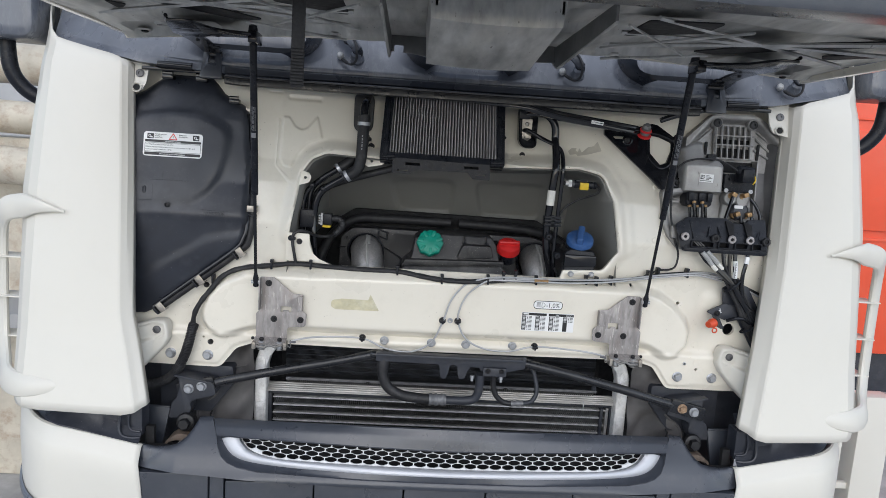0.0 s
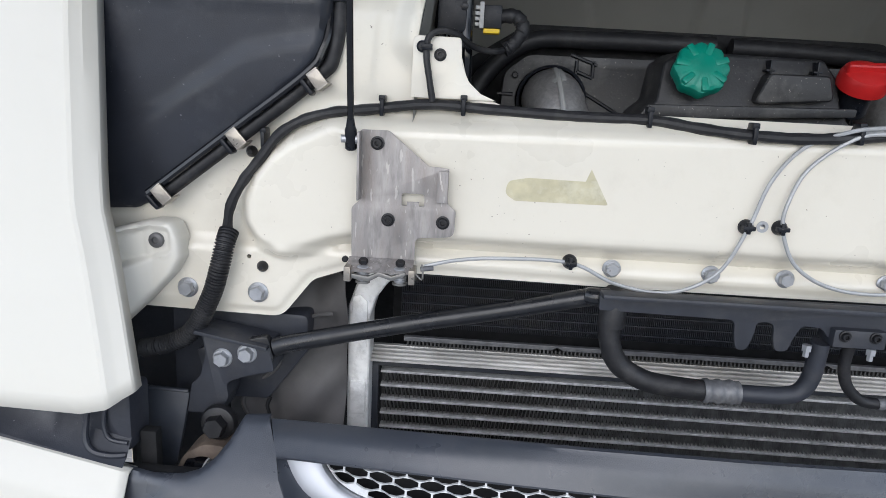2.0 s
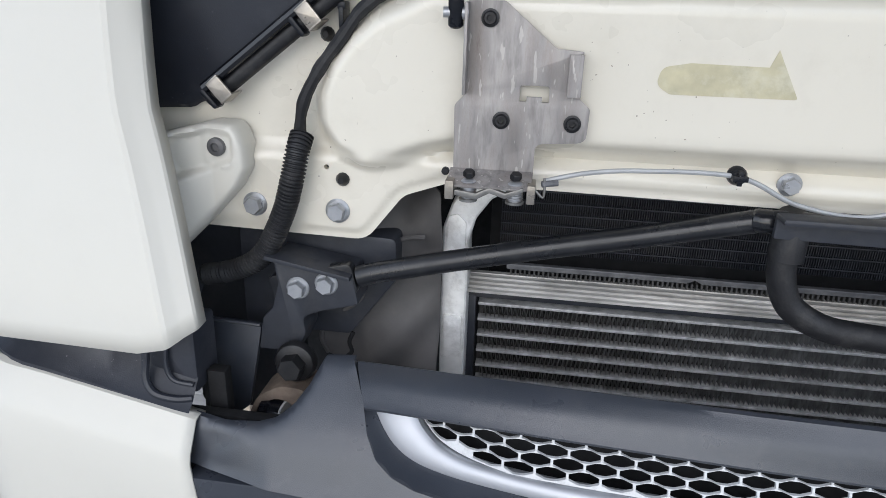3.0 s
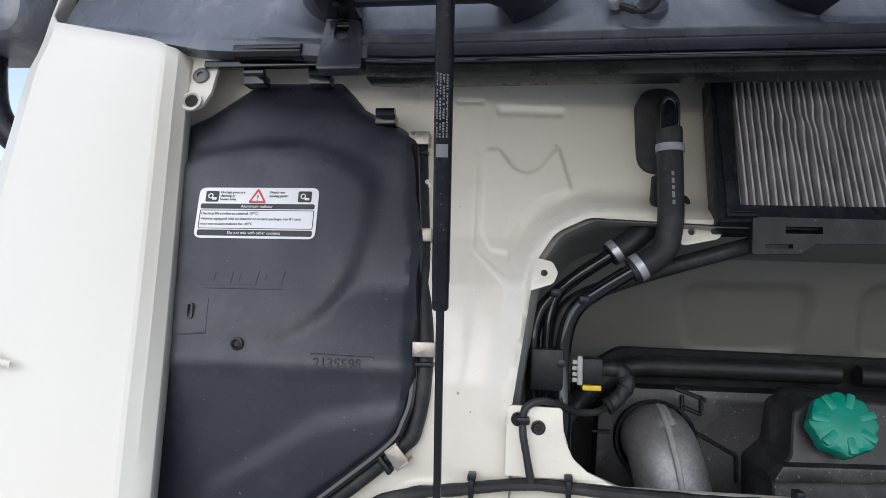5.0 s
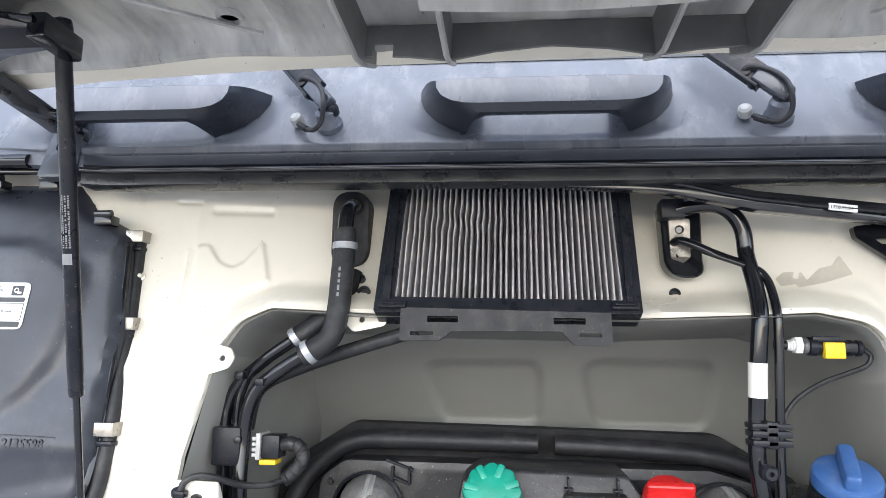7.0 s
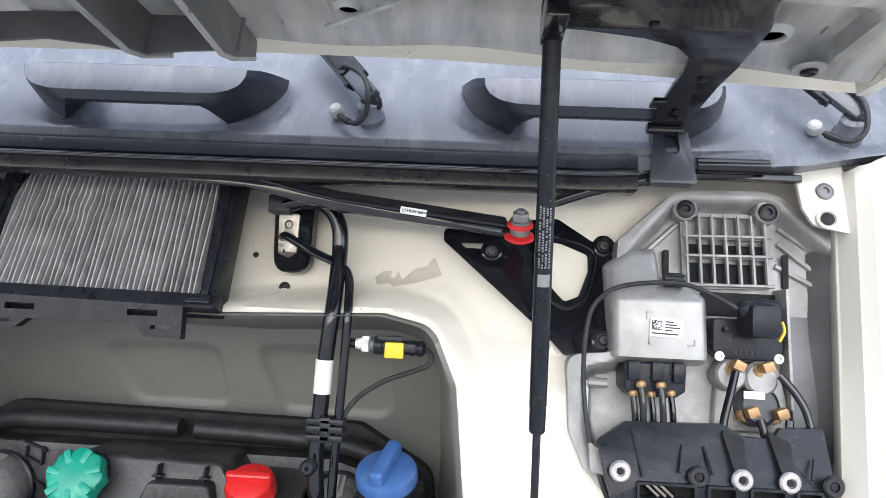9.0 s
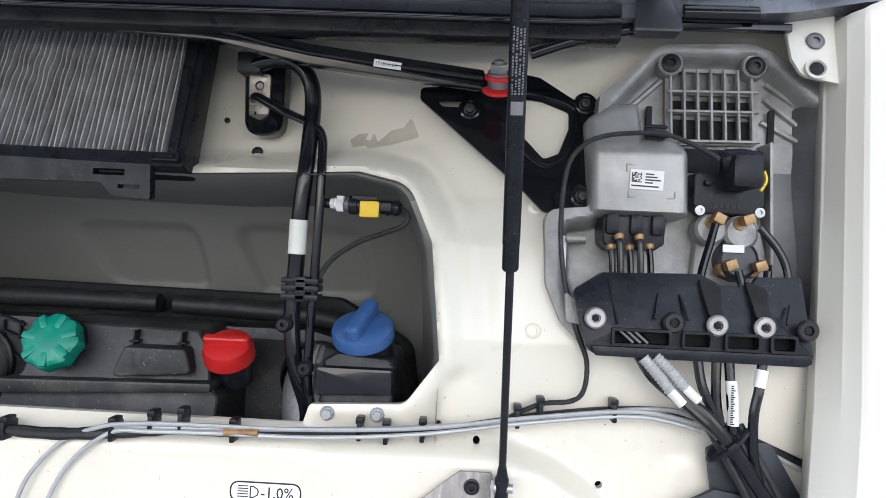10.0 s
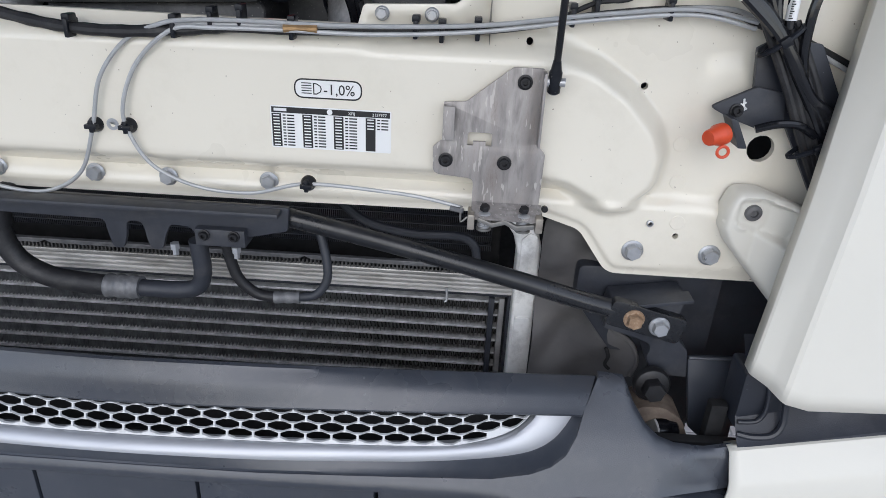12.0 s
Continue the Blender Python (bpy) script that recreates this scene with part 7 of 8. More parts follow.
for r in range(-2, 5):
    for i in range(-18, 19):
        cx = (i + (.5 if r % 2 else 0)) * PX
        cz = 1.1730 - r * PZ + .0025 * (cx / .4) ** 2
        if float(d_rim(np.array([cx]), np.array([cz]))[0]) > -.0035:
            continue
        pts = []
        for a, b in cell:
            q = 1.0
            while q > .1 and float(d_rim(np.array([cx + a * PX * q]), np.array([cz + b * PZ * q]))[0]) > -.001:
                q -= .05
            pts.append((cx + a * PX * q, cz + b * PZ * q))
        holes.append(pts)
bm = sheet(rim_line, holes, lambda X, Z: -.1285 + .075 * X ** 2 + .20 * np.clip(np.abs(X) - .44, 0, None) + .42 * (Z - 1.1435), .03, .0035)
part("honeycomb", bm, MESHWHITE, bump, "silver-white honeycomb mesh", sharp=12)
# Black sheet added behind the mesh; its colour stands for the shade there.
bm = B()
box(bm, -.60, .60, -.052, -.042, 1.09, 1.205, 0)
part("mesh_backing", bm, CORESHADE, bump)
lines = [[p + Vector((0, .016, .0)) for p in OUT]]
for q, lift in ((0, 0), (.08, .0022), (.25, .0042), (.5, .0052), (.75, .0042), (.92, .002), (1, 0)):
    lines.append([a.lerp(b, q) + Vector((0, -.75, .65)) * lift for a, b in zip(OUT, INN)])
lines.append([p + Vector((0, .016, -.004)) for p in INN])
part("trim_frame", ruled(lines), SATIN, bump, "satin silver trim frame", sharp=40)
# lower moulded body, rising into shoulders at both sides
half = [(x, z) for x, y, z in half_crease] + [(.6255, 1.2255), (.660, 1.2235), (.672, 1.200), (.686, 1.182), (.702, 1.1705), (.722, 1.165), (.76, 1.163), (.798, 1.167), (.803, 1.14), (.800, 1.116), (.73, 1.114), (.60, 1.108), (.45, 1.0995), (.2, 1.0945), (0, 1.0935)]
rad = [0, .05, .05, .05, .05, .03, .03, .02, .02, .02, .02, .003, .006, .03, .03, .02, .02, .03, .003, .01, 0, .01, .03, .05, .05, 0]
body_out = rnd(half + [(-x, z) for x, z in half[::-1]][1:-1], rad + rad[::-1][1:-1], 5)
d_body = sdf(body_out)
d_facet = sdf([(.742, 1.152), (.82, 1.174), (.82, 1.112), (.785, 1.114)])


def body_y(X, Z):
    ax = np.abs(X)
    y = np.interp(Z, [1.0, 1.06, 1.085, 1.097, 1.104, 1.113, 1.15, 1.17, 1.19, 1.225], [-.128, -.140, -.146, -.153, -.155, -.1485, -.120, -.105, -.086, -.049])
    y = y + .006 * np.clip((ax - .2) / .4, 0, 1) * np.clip((1.15 - Z) / .03, 0, 1) + np.clip(ax - .70, 0, None) * .22 * np.clip((1.16 - Z) / .04, 0, 1)
    y = y + .005 * np.clip(1 + d_body(X, Z) / .010, 0, 1) ** 2 * (ax > .625) * (Z > 1.12)
    return y + .006 * rise(d_facet(ax, Z), .010) * np.clip((Z - 1.105) / .05, 0, 1)


part("body", sheet(body_out, [], body_y, .0065, .007), BUMPER, bump, sharp=48)
CRE = [Vector((p.x, float(body_y(np.array([p.x]), np.array([p.z]))[0]) + .0015, p.z)) for p in CRE]
part("inset_strip", ruled([[p + Vector((0, .003, .001)) for p in OUT], [a.lerp(b, .5) + Vector((0, .002, 0)) for a, b in zip(OUT, CRE)], [a.lerp(b, .9) + Vector((0, .002, 0)) for a, b in zip(OUT, CRE)], CRE, [p + Vector((0, .006, -.004)) for p in CRE]]), BUMPER, bump, "recessed dark strip below the trim")
# Black boxes added to block light in the bumper's gaps and seams.
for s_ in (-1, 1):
    part("wing_backing", box(B(), min(s_ * .70, s_ * .84), max(s_ * .70, s_ * .84), -.085, -.07, 1.0, 1.158, .002), CORESHADE, bump)
    part("end_backing", box(B(), min(s_ * .775, s_ * .797), max(s_ * .775, s_ * .797), -.062, -.045, 1.0, 1.20, .002), CORESHADE, bump)
    part("seam_backing", box(B(), min(s_ * .596, s_ * .632), max(s_ * .596, s_ * .632), -.050, -.036, 1.17, 1.216, .001), CORESHADE, bump)
for x0, x1 in ((-.795, -.612), (-.608, -.572), (-.568, -.342), (-.338, -.108), (-.104, .108), (.112, .342), (.346, .568), (.572, .608), (.612, .795)):
    bm = B()
    box(bm, x0, x1, -.134 - (.006 if abs(x0 + x1) < .5 else 0), -.06, .62, 1.092 if abs(x0 + x1) < 1.1 else 1.108, .003)
    part("lower_panel", bm, BUMPER, bump)
# Black box added so the joints between the lower panels stay dark.
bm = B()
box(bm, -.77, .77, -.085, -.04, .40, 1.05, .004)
part("lower_core", bm, CORESHADE, bump)
for s in (-1, 1):
    ob = thing("bumper_corner", "cream-white painted bumper corner below the fairing", "bumper", (s * 1.0, 0, .5), "bumper corners")
    bm = B()
    prev = None
    for i in range(29):
        u = i / 28
        yb = -.135 + (max(0, u - .5) / .5) ** 2 * .24
        zt = 1.168 + .09 * min(u, .45) + .06 * max(0, u - .45)
        prof = [(yb + .05, zt - .006), (yb + .034, zt), (yb + .026, zt - .002), (yb + .006, zt - .034), (yb + .001, zt - .044), (yb - .004, zt - .10), (yb - .002, zt - .22), (yb + .03, zt - .62)]
        row = []
        for j, (y, z) in enumerate(prof):
            inner = float(np.interp(z, [.5, 1.05, 1.10, 1.15, 1.18], [.752, .778, .787, .791, .788]))
            row.append(bm.verts.new((s * (inner + (1.205 - inner) * u), y, z)))
        if prev:
            for j in range(len(row) - 1):
                bm.faces.new((prev[j], row[j], row[j + 1], prev[j + 1]))
        prev = row
    p = part("panel", bm, WHITE, ob, sharp=30)
    so = p.modifiers.new("thickness", "SOLIDIFY")
    so.thickness = .004
    line = [(s * (.80 + .40 * k / 10), -.142 + (max(0, k / 10 - .5) / .5) ** 2 * .24, .99 + .025 * k / 10) for k in range(11)]
    part("trim_strip", tube(B(), line, .012, 8, 3, None, .5), COWL, ob, "dark grey trim strip")
    bm = B()
    prev = None
    for i in range(24):
        u = i / 23
        x = .80 + u * .37
        yb = -.062 + (max(0, u - .5) / .5) ** 2 * .22
        zt = 1.168 + .09 * min(u, .45) + .06 * max(0, u - .45)
        row = [bm.verts.new((s * x, yb + dy, z)) for dy, z in ((-.046, zt - .014), (-.043, zt + .001), (-.030, zt + .010), (-.012, zt + .034), (-.008, 1.268), (.02, 1.30))]
        if prev:
            for j in range(5):
                bm.faces.new((prev[j], row[j], row[j + 1], prev[j + 1]))
        prev = row
    fl = single("gap_filler", bm, COVER, "dark plastic filler between fairing and bumper", "filler", group="gap fillers")
    fl = thing("filler_pocket", "dark plastic moulded pocket beside the bumper end", "pocket", (s * .82, -.06, 1.17), "filler pockets")
    part("ridge", tube(B(), [(s * .849, -.086, 1.262), (s * .852, -.090, 1.225), (s * .852, -.095, 1.202), (s * .842, -.098, 1.187), (s * .820, -.096, 1.181), (s * .802, -.090, 1.180)], .0045, 8, 6), COVER, fl)
    part("inner_ridge", tube(B(), [(s * .826, -.080, 1.266), (s * .832, -.082, 1.235), (s * .832, -.084, 1.212), (s * .824, -.085, 1.198), (s * .802, -.084, 1.194)], .003, 8, 6), COVER, fl)
    part("wall", slab(B(), rnd([(s * .799, 1.264), (s * .854, 1.260), (s * .856, 1.19), (s * .800, 1.178)], .006), -.078, -.03, (), .004), COVER, fl)


# ---- wiper linkage on the upper panel ----
wl2 = thing("wiper_linkage", "black wiper linkage with a triangular carrier and red bush", "linkage", (.53, .08, 1.9))
part("rod", slab(B(), rnd([(.03, 2.121), (.150, 2.121), (.272, 2.099), (.378, 2.087), (.490, 2.074), (.500, 2.049), (.378, 2.061), (.272, 2.073), (.150, 2.099), (.03, 2.106)], .003), .078, .094, (), .003), GLOSS, wl2)
part("rod_ridge", tube(B(), [(.05, .078, 2.114), (.150, .076, 2.112), (.272, .076, 2.087), (.490, .074, 2.062)], .003, 8, 3), GLOSS, wl2)
part("rod", tube(B(), [(.545, .066, 2.092), (.60, .068, 2.112), (.664, .072, 2.128), (.74, .080, 2.140), (.80, .084, 2.142)], .0075, 10, 5, None, .7), GLOSS, wl2)
m = Matrix.Translation((.372, .0735, 2.0745)) @ Matrix.Rotation(radians(6.5), 4, "Y")
bm = slab(B(), [(-.017, -.0045), (.017, -.0045), (.017, .0045), (-.017, .0045)], -.0012, .0006, (), 0, m)
lb = part("label", bm, LABEL, wl2, "white printed strip")
writing("1718.91.04", -.0155, -.0016, -.0022, .0062, INK, lb, m=m)
tri_out = rnd([(.410, 2.062), (.500, 2.072), (.548, 2.086), (.630, 2.070), (.637, 2.056), (.630, 1.902), (.570, 1.902), (.543, 1.930), (.520, 1.950), (.410, 2.046)], [.006, .01, .01, .01, .008, .006, .01, .01, .02, .006])
tri_hole = rnd([(.541, 2.052), (.568, 2.048), (.602, 2.034), (.602, 2.012), (.589, 1.978), (.570, 1.970), (.541, 2.002)], .007)
sl = rnd([(.432, 2.044), (.470, 2.044), (.480, 2.036), (.440, 2.037)], .003)
ty = lambda x, z: .082 + (z - 1.92) * .34
part("carrier", slab(B(), tri_out, ty, lambda x, z: ty(x, z) + .012, [tri_hole, sl], .003), GLOSS, wl2)
part("rib", tube(B(), [(x, ty(x, z) - .001, z) for x, z in ((.534, 2.060), (.570, 2.056), (.609, 2.040), (.609, 2.010), (.595, 1.972), (.567, 1.962), (.534, 1.998), (.534, 2.060))], .003, 8, 4), GLOSS, wl2)
for x, z in ((.475, 2.034), (.623, 2.047), (.617, 1.924)):
    part("collar", lathe(B(), [(.0145, 0), (.0145, .003), (.012, .004), (.0115, .001)], (x, ty(x, z) - .0005, z), (0, -1, .2), 18), GLOSS, wl2)
    socket_screw((x, ty(x, z) - .001, z), .008, parent=wl2)
part("bush", lathe(B(), [(.016, 0), (.019, .002), (.019, .0055), (.012, .008), (.012, .017), (.0165, .0185), (.0165, .022), (.013, .024)], (.508, .080, 2.046), (0, -.55, .83), 24), RED, wl2, "red rubber bush")
part("spacer", lathe(B(), [(.0125, .008), (.0125, .02)], (.508, .079, 2.046), (0, -.55, .83), 20), DULLZINC, wl2)
part("washer", lathe(B(), [(.0135, .024), (.0135, .0265), (.012, .027)], (.508, .080, 2.046), (0, -.55, .83), 22), DULLZINC, wl2)
part("nut", hexagon(B(), Vector((.508, .080, 2.046)) + Vector((0, -.55, .83)).normalized() * .027, (0, -.55, .83), .0195, .010, .5), DULLZINC, wl2)
part("stud", lathe(B(), [(.0065, 0), (.0065, .004), (.005, .005)], Vector((.508, .080, 2.046)) + Vector((0, -.55, .83)).normalized() * .036, (0, -.55, .83), 14), DULLZINC, wl2)

# ---- cast valve carrier with control unit ----
crr = thing("valve_carrier", "grey cast aluminium carrier plate with ribbed grid", "carrier", (.75, .1, 1.75))
out = CARRIER_OUT
cy = lambda x, z: .112 + max(0.0, z - 1.99) * .16 - max(0.0, 1.99 - z) * .12
d_pit = sdf(rnd([(.655, 2.035), (.715, 2.105), (.835, 2.108), (.905, 2.04), (.905, 1.79), (.632, 1.77), (.606, 1.79), (.596, 1.82), (.594, 1.885), (.640, 1.895)], .015, 4))


def carrier_y(X, Z):
    rim = .027 + np.clip(Z - 1.75, 0, None) * .22
    deep = .112 + np.clip(Z - 1.99, 0, None) * .16 - np.clip(1.99 - Z, 0, None) * .12
    return rim + (deep - rim) * rise(d_pit(X, Z), .010)


part("plate", sheet(out, [], carrier_y, .0042, .03), CASTALU, crr, sharp=45)
for pts, yy in ((rnd([(.595, 1.775), (.612, 1.772), (.606, 1.80), (.592, 1.81)], .003), .028),):
    part("flange_pad", slab(B(), pts, yy - .006, yy + .004, (), .002), CASTALU, crr)
bm = slab(B(), rnd([(.722, 1.995), (.838, 1.999), (.834, 2.098), (.722, 2.096)], .006), lambda x, z: cy(x, z) - .008, lambda x, z: cy(x, z) + .004,
          [rrect(.731 + i * .0168, .744 + i * .0168, z0, z1, .0015, 2) for i in range(6) for z0, z1 in ((2.0035, 2.036), (2.041, 2.062), (2.067, 2.092))], .001)
gr = part("grid", bm, CASTALU, crr)
# Black strips put shade into the lower part of the grid cells.
for z0, z1 in ((2.0035, 2.030), (2.041, 2.055)):
    part("grid_recess", slab(B(), rrect(.730, .834, z0, z1, .002), lambda x, z: cy(x, z) - .003, lambda x, z: cy(x, z), (), .0005), CORESHADE, gr, "black strip for shade in the grid's lower cells")
for i in range(7):
    x = .7275 + i * .0168
    part("rib", tube(B(), [(x, cy(x, 2.0) - .013, 2.0), (x, cy(x, 2.09) - .013, 2.094)], .0022, 6, 1), CASTALU, gr)
for z in (2.0, 2.0385, 2.0645):
    part("rib", tube(B(), [(.724, cy(.8, z) - .013, z), (.836, cy(.8, z) - .013, z + .002)], .0022, 6, 1), CASTALU, gr)
for x, z in ((.726, 2.099), (.831, 2.099)):
    bs = part("boss", lathe(B(), [(.017, 0), (.016, .016), (.014, .018)], (x, cy(x, z) - .002, z), (0, -1, .1), 22), CASTALU, crr)
    part("screw", lathe(B(), [(.012, 0), (.012, .003), (.009, .0045), (.005, .0045), (.0045, .001), (.0004, .001)], (x, cy(x, z) - .020, z), (0, -1, .1), 20), BOLTBLK, bs, "black socket screw")
for a, b in (((.642, 2.040), (.705, 2.100)), ((.665, 2.030), (.718, 2.080)), ((.850, 2.080), (.92, 2.03)), ((.848, 2.060), (.915, 2.005)), ((.843, 2.03), (.90, 2.0)), ((.595, 1.80), (.585, 1.88))):
    part("rib", tube(B(), [(a[0], cy(*a) - .002, a[1]), (b[0], cy(*b) - .002, b[1])], .0038, 6, 1), CASTALU, crr)
# Black patches laid on the plate stand for shaded recesses.
for x0, x1, z0, z1 in ((.698, .706, 2.008, 2.045), (.850, .858, 2.0, 2.045), (.745, .842, 1.962, 1.992)):
    part("recess", slab(B(), rrect(x0, x1, z0, z1, .003), cy(x0, z0) - .0035, cy(x0, z0), (), .001), CORESHADE, crr, "black patch for shade in a recess")
part("wall", slab(B(), rnd([(.838, 1.998), (.842, 1.998), (.848, 1.85), (.844, 1.85)], .002), .075, .12, (), .003), CASTALU, crr)
part("liner", sheet(rnd([(.852, 2.075), (.90, 2.045), (.937, 2.03), (.937, 1.77), (.850, 1.78)], .01), [], lambda X, Z: np.clip(.098 - (X - .88) * 1.5, .014, .096) + np.clip(Z - 1.9, -.06, None) * .2, .006, .008), CASTDARK, crr, "dark curved side wall of the carrier")
part("stub", tube(B(), [(.600, .075, 1.872), (.622, .07, 1.872)], .006, 10, 1), CASTALU, crr)
part("bracket", slab(B(), rrect(.590, .600, 1.818, 1.875, .003), .075, .082, (), .001), ZINC, crr)

ecu = thing("control_unit", "grey cast control unit housing with a printed label", "control unit", (.68, .07, 1.9))
eo = rnd([(.623, 1.903), (.620, 2.020), (.650, 2.042), (.684, 2.044), (.685, 2.006), (.722, 1.997), (.736, 1.980), (.739, 1.904), (.730, 1.898), (.632, 1.898)], [.006, .008, .008, .006, .005, .006, .008, .006, .005, .005], 4)
d_eo = sdf(eo)


def ecu_y(X, Z):
    y = .050 + np.clip(Z - 1.975, 0, None) * .55 + .006 * rise(Z - 1.903, .004)
    return y + .012 * np.clip(1 + d_eo(X, Z) / .009, 0, 1) ** 2.2


part("housing", sheet(eo, [], ecu_y, .0042, .06), CASTSMOOTH, ecu, sharp=50)
ck = part("cable_clip", box(B(), .684, .708, .052, .066, 1.992, 2.010, .003), BLACK, ecu)
for k in range(3):
    part("clip_rib", box(B(), .683, .709, .050, .054, 1.993 + k * .006, 1.9955 + k * .006, .001), BLACK, ck)
for x, z, dx, dz in ((.662, 1.960, 1, -1), (.719, 1.922, -1, 1), (.665, 1.922, 1, 1)):
    bm = B()
    box(bm, min(x, x + dx * .008), max(x, x + dx * .008), .0485, .051, z, z + .0012, 0)
    box(bm, x, x + .0012, .0485, .051, min(z, z + dz * .008), max(z, z + dz * .008), 0)
    part("corner_mark", bm, CASTALU, ecu)
m = Matrix.Translation((.686, .0485, 1.943)) @ Matrix.Rotation(radians(2), 4, "Y")
lb = part("label", slab(B(), rrect(-.0195, .0195, -.0115, .0115, .001), -.0008, .0015, (), 0, m), LABEL, ecu, "white label with bars and a speckled square")
bm = B()
rng = random.Random(7)
for i in range(9):
    for j in range(9):
        if rng.random() < .5 or i in (0,) or j in (0,):
            box(bm, -.0178 + i * .0013, -.0178 + i * .0013 + .0012, -.0012, -.0007, -.0035 + j * .0013, -.0035 + j * .0013 + .0012, 0, m)
part("speckle", bm, INK, lb, fix=False)
bm = B()
for k, (x0, x1) in enumerate(((-.002, .008), (-.002, .012), (-.002, .016), (-.002, .007))):
    box(bm, x0, x1, -.0012, -.0007, .006 - k * .0034, .0076 - k * .0034, 0, m)
box(bm, -.0178, .014, -.0012, -.0007, -.0085, -.0068, 0, m)
part("print", bm, INK, lb, fix=False)
cn = part("connector", slab(B(), rnd([(.637, 1.900), (.711, 1.902), (.710, 1.868), (.698, 1.860), (.646, 1.860), (.638, 1.868)], .005), .050, .10, (), .004, seg=3), BLACK, ecu, "black tube connector block")
for x0 in (.640, .668, .693):
    part("lobe", box(B(), x0, x0 + .015, .042, .09, 1.878, 1.902, .004), BLACK, cn)
for x, y, z in ((.654, .040, 1.878), (.677, .040, 1.878), (.648, .052, 1.866), (.669, .052, 1.866), (.692, .052, 1.868)):
    part("brass_collet", lathe(B(), [(.0048, 0), (.0060, .002), (.0056, .005), (.0044, .007)], (x, y, z), (.1, -.35, -.9), 14), BRASS, cn)
    part("air_tube", tube(B(), [(x, y - .002, z - .004), (x + .002, y - .005, z - .024), (x + .004, y - .005, 1.80)], .0040, 10, 5), GLOSS, cn)

vlv = thing("air_valve", "black air valve block with brass elbows and tubes", "valve", (.79, .08, 1.85))
part("block", slab(B(), rnd([(.748, 1.958), (.834, 1.960), (.834, 1.918), (.822, 1.908), (.760, 1.908), (.748, 1.918)], .006), .072, .11, (), .004, seg=3), BLACK, vlv)
for x, z in ((.756, 1.912), (.827, 1.912)):
    part("screw", lathe(B(), [(.006, 0), (.006, .003), (.003, .003), (.003, .001), (.0004, .001)], (x, .072, z), (0, -1, 0), 14), ZINC, vlv)
bm = B()
for k in range(5):
    box(bm, .772 + k * .007, .777 + k * .007, .0708, .0725, 1.9155, 1.9205, 0)
part("raised_marks", bm, BLACK, vlv)
part("knob", box(B(), .760, .768, .064, .074, 1.942, 1.948, .001), BLACK, vlv)
pg = part("plug", box(B(), .777, .812, .025, .075, 1.936, 1.975, .007), BLACK, vlv)
part("plug_neck", tube(B(), [(.772, .05, 1.968), (.79, .045, 1.972), (.812, .042, 1.968)], .0115, 12, 4, lambda q: 1 + .12 * (math.sin(q * 900) > 0)), BLACK, pg)
part("lock", tube(B(), [(.813, .030, 1.956), (.815, .028, 1.945), (.809, .028, 1.933)], .0018, 6, 4), YELLOW, pg, "yellow lock wire")
part("body", slab(B(), rnd([(.762, 1.905), (.832, 1.905), (.845, 1.86), (.842, 1.82), (.752, 1.82), (.755, 1.86)], .012), .085, .11, (), .006, seg=3), CASTALU, vlv, "cast aluminium valve body")
part("boss", lathe(B(), [(.020, 0), (.019, .018), (.016, .022)], (.770, .09, 1.888), (0, -1, .1), 20), CASTALU, vlv)
part("boss", lathe(B(), [(.022, 0), (.021, .018), (.017, .022)], (.806, .09, 1.885), (0, -1, .1), 20), CASTALU, vlv)
part("boss", lathe(B(), [(.026, 0), (.025, .02), (.020, .024)], (.803, .09, 1.853), (0, -1, .1), 22), COVER, vlv)
part("tag", slab(B(), rrect(.783, .808, 1.863, 1.872, .001), .064, .066, (), 0, pose(0, 0, 0)), LABEL, vlv, "white tag")
for (x, z), (dx, dz), end in (((.774, 1.902), (-.008, -.01), [(.770, .056, 1.895), (.762, .05, 1.87), (.752, .045, 1.835), (.748, .04, 1.80)]),
                              ((.808, 1.902), (.008, -.01), [(.822, .056, 1.893), (.838, .05, 1.872), (.848, .045, 1.85), (.852, .04, 1.82), (.853, .035, 1.80)]),
                              ((.790, 1.848), (.004, -.01), [(.794, .045, 1.842), (.798, .043, 1.825), (.800, .04, 1.80)]),
                              ((.824, 1.848), (.004, -.01), [(.828, .045, 1.842), (.826, .043, 1.825), (.824, .04, 1.80)])):
    e = part("elbow", lathe(B(), [(.0098, 0), (.0098, .006), (.008, .008)], (x - .004, .076, z - .005), (.2, -1, 0), 8), BRASS, vlv, "brass elbow fitting")
    mm = Matrix.Translation((x, .058, z)) @ Matrix.Rotation(radians(-20 if dx > 0 else 25), 4, "Y")
    part("cube", box(B(), -.0066, .0066, -.0075, .0075, -.0058, .0058, .0012, mm), BRASS, e)
    part("air_tube", tube(B(), end, .0048, 10, 6), GLOSS, e)

# ---- cable tray below the valves ----
tray = thing("cable_tray", "black moulded cable tray screwed below the valves", "tray", (.73, 0, 1.745))
to = rnd([(.600, 1.812), (.634, 1.833), (.744, 1.836), (.766, 1.824), (.798, 1.823), (.808, 1.835), (.856, 1.837), (.860, 1.750), (.852, 1.742), (.622, 1.744), (.614, 1.752)], [.01, .008, .008, .008, .006, .006, .004, .006, .006, .008, .006])
slots = [rrect(a, b, 1.757, 1.7705, .002, 2) for a, b in ((.644, .703), (.720, .747), (.766, .799), (.815, .838))]
part("plate", slab(B(), to, lambda x, z: .0 + max(0, z - 1.785) * .5, lambda x, z: .008 + max(0, z - 1.785) * .5, slots, .0025), BLACK, tray)
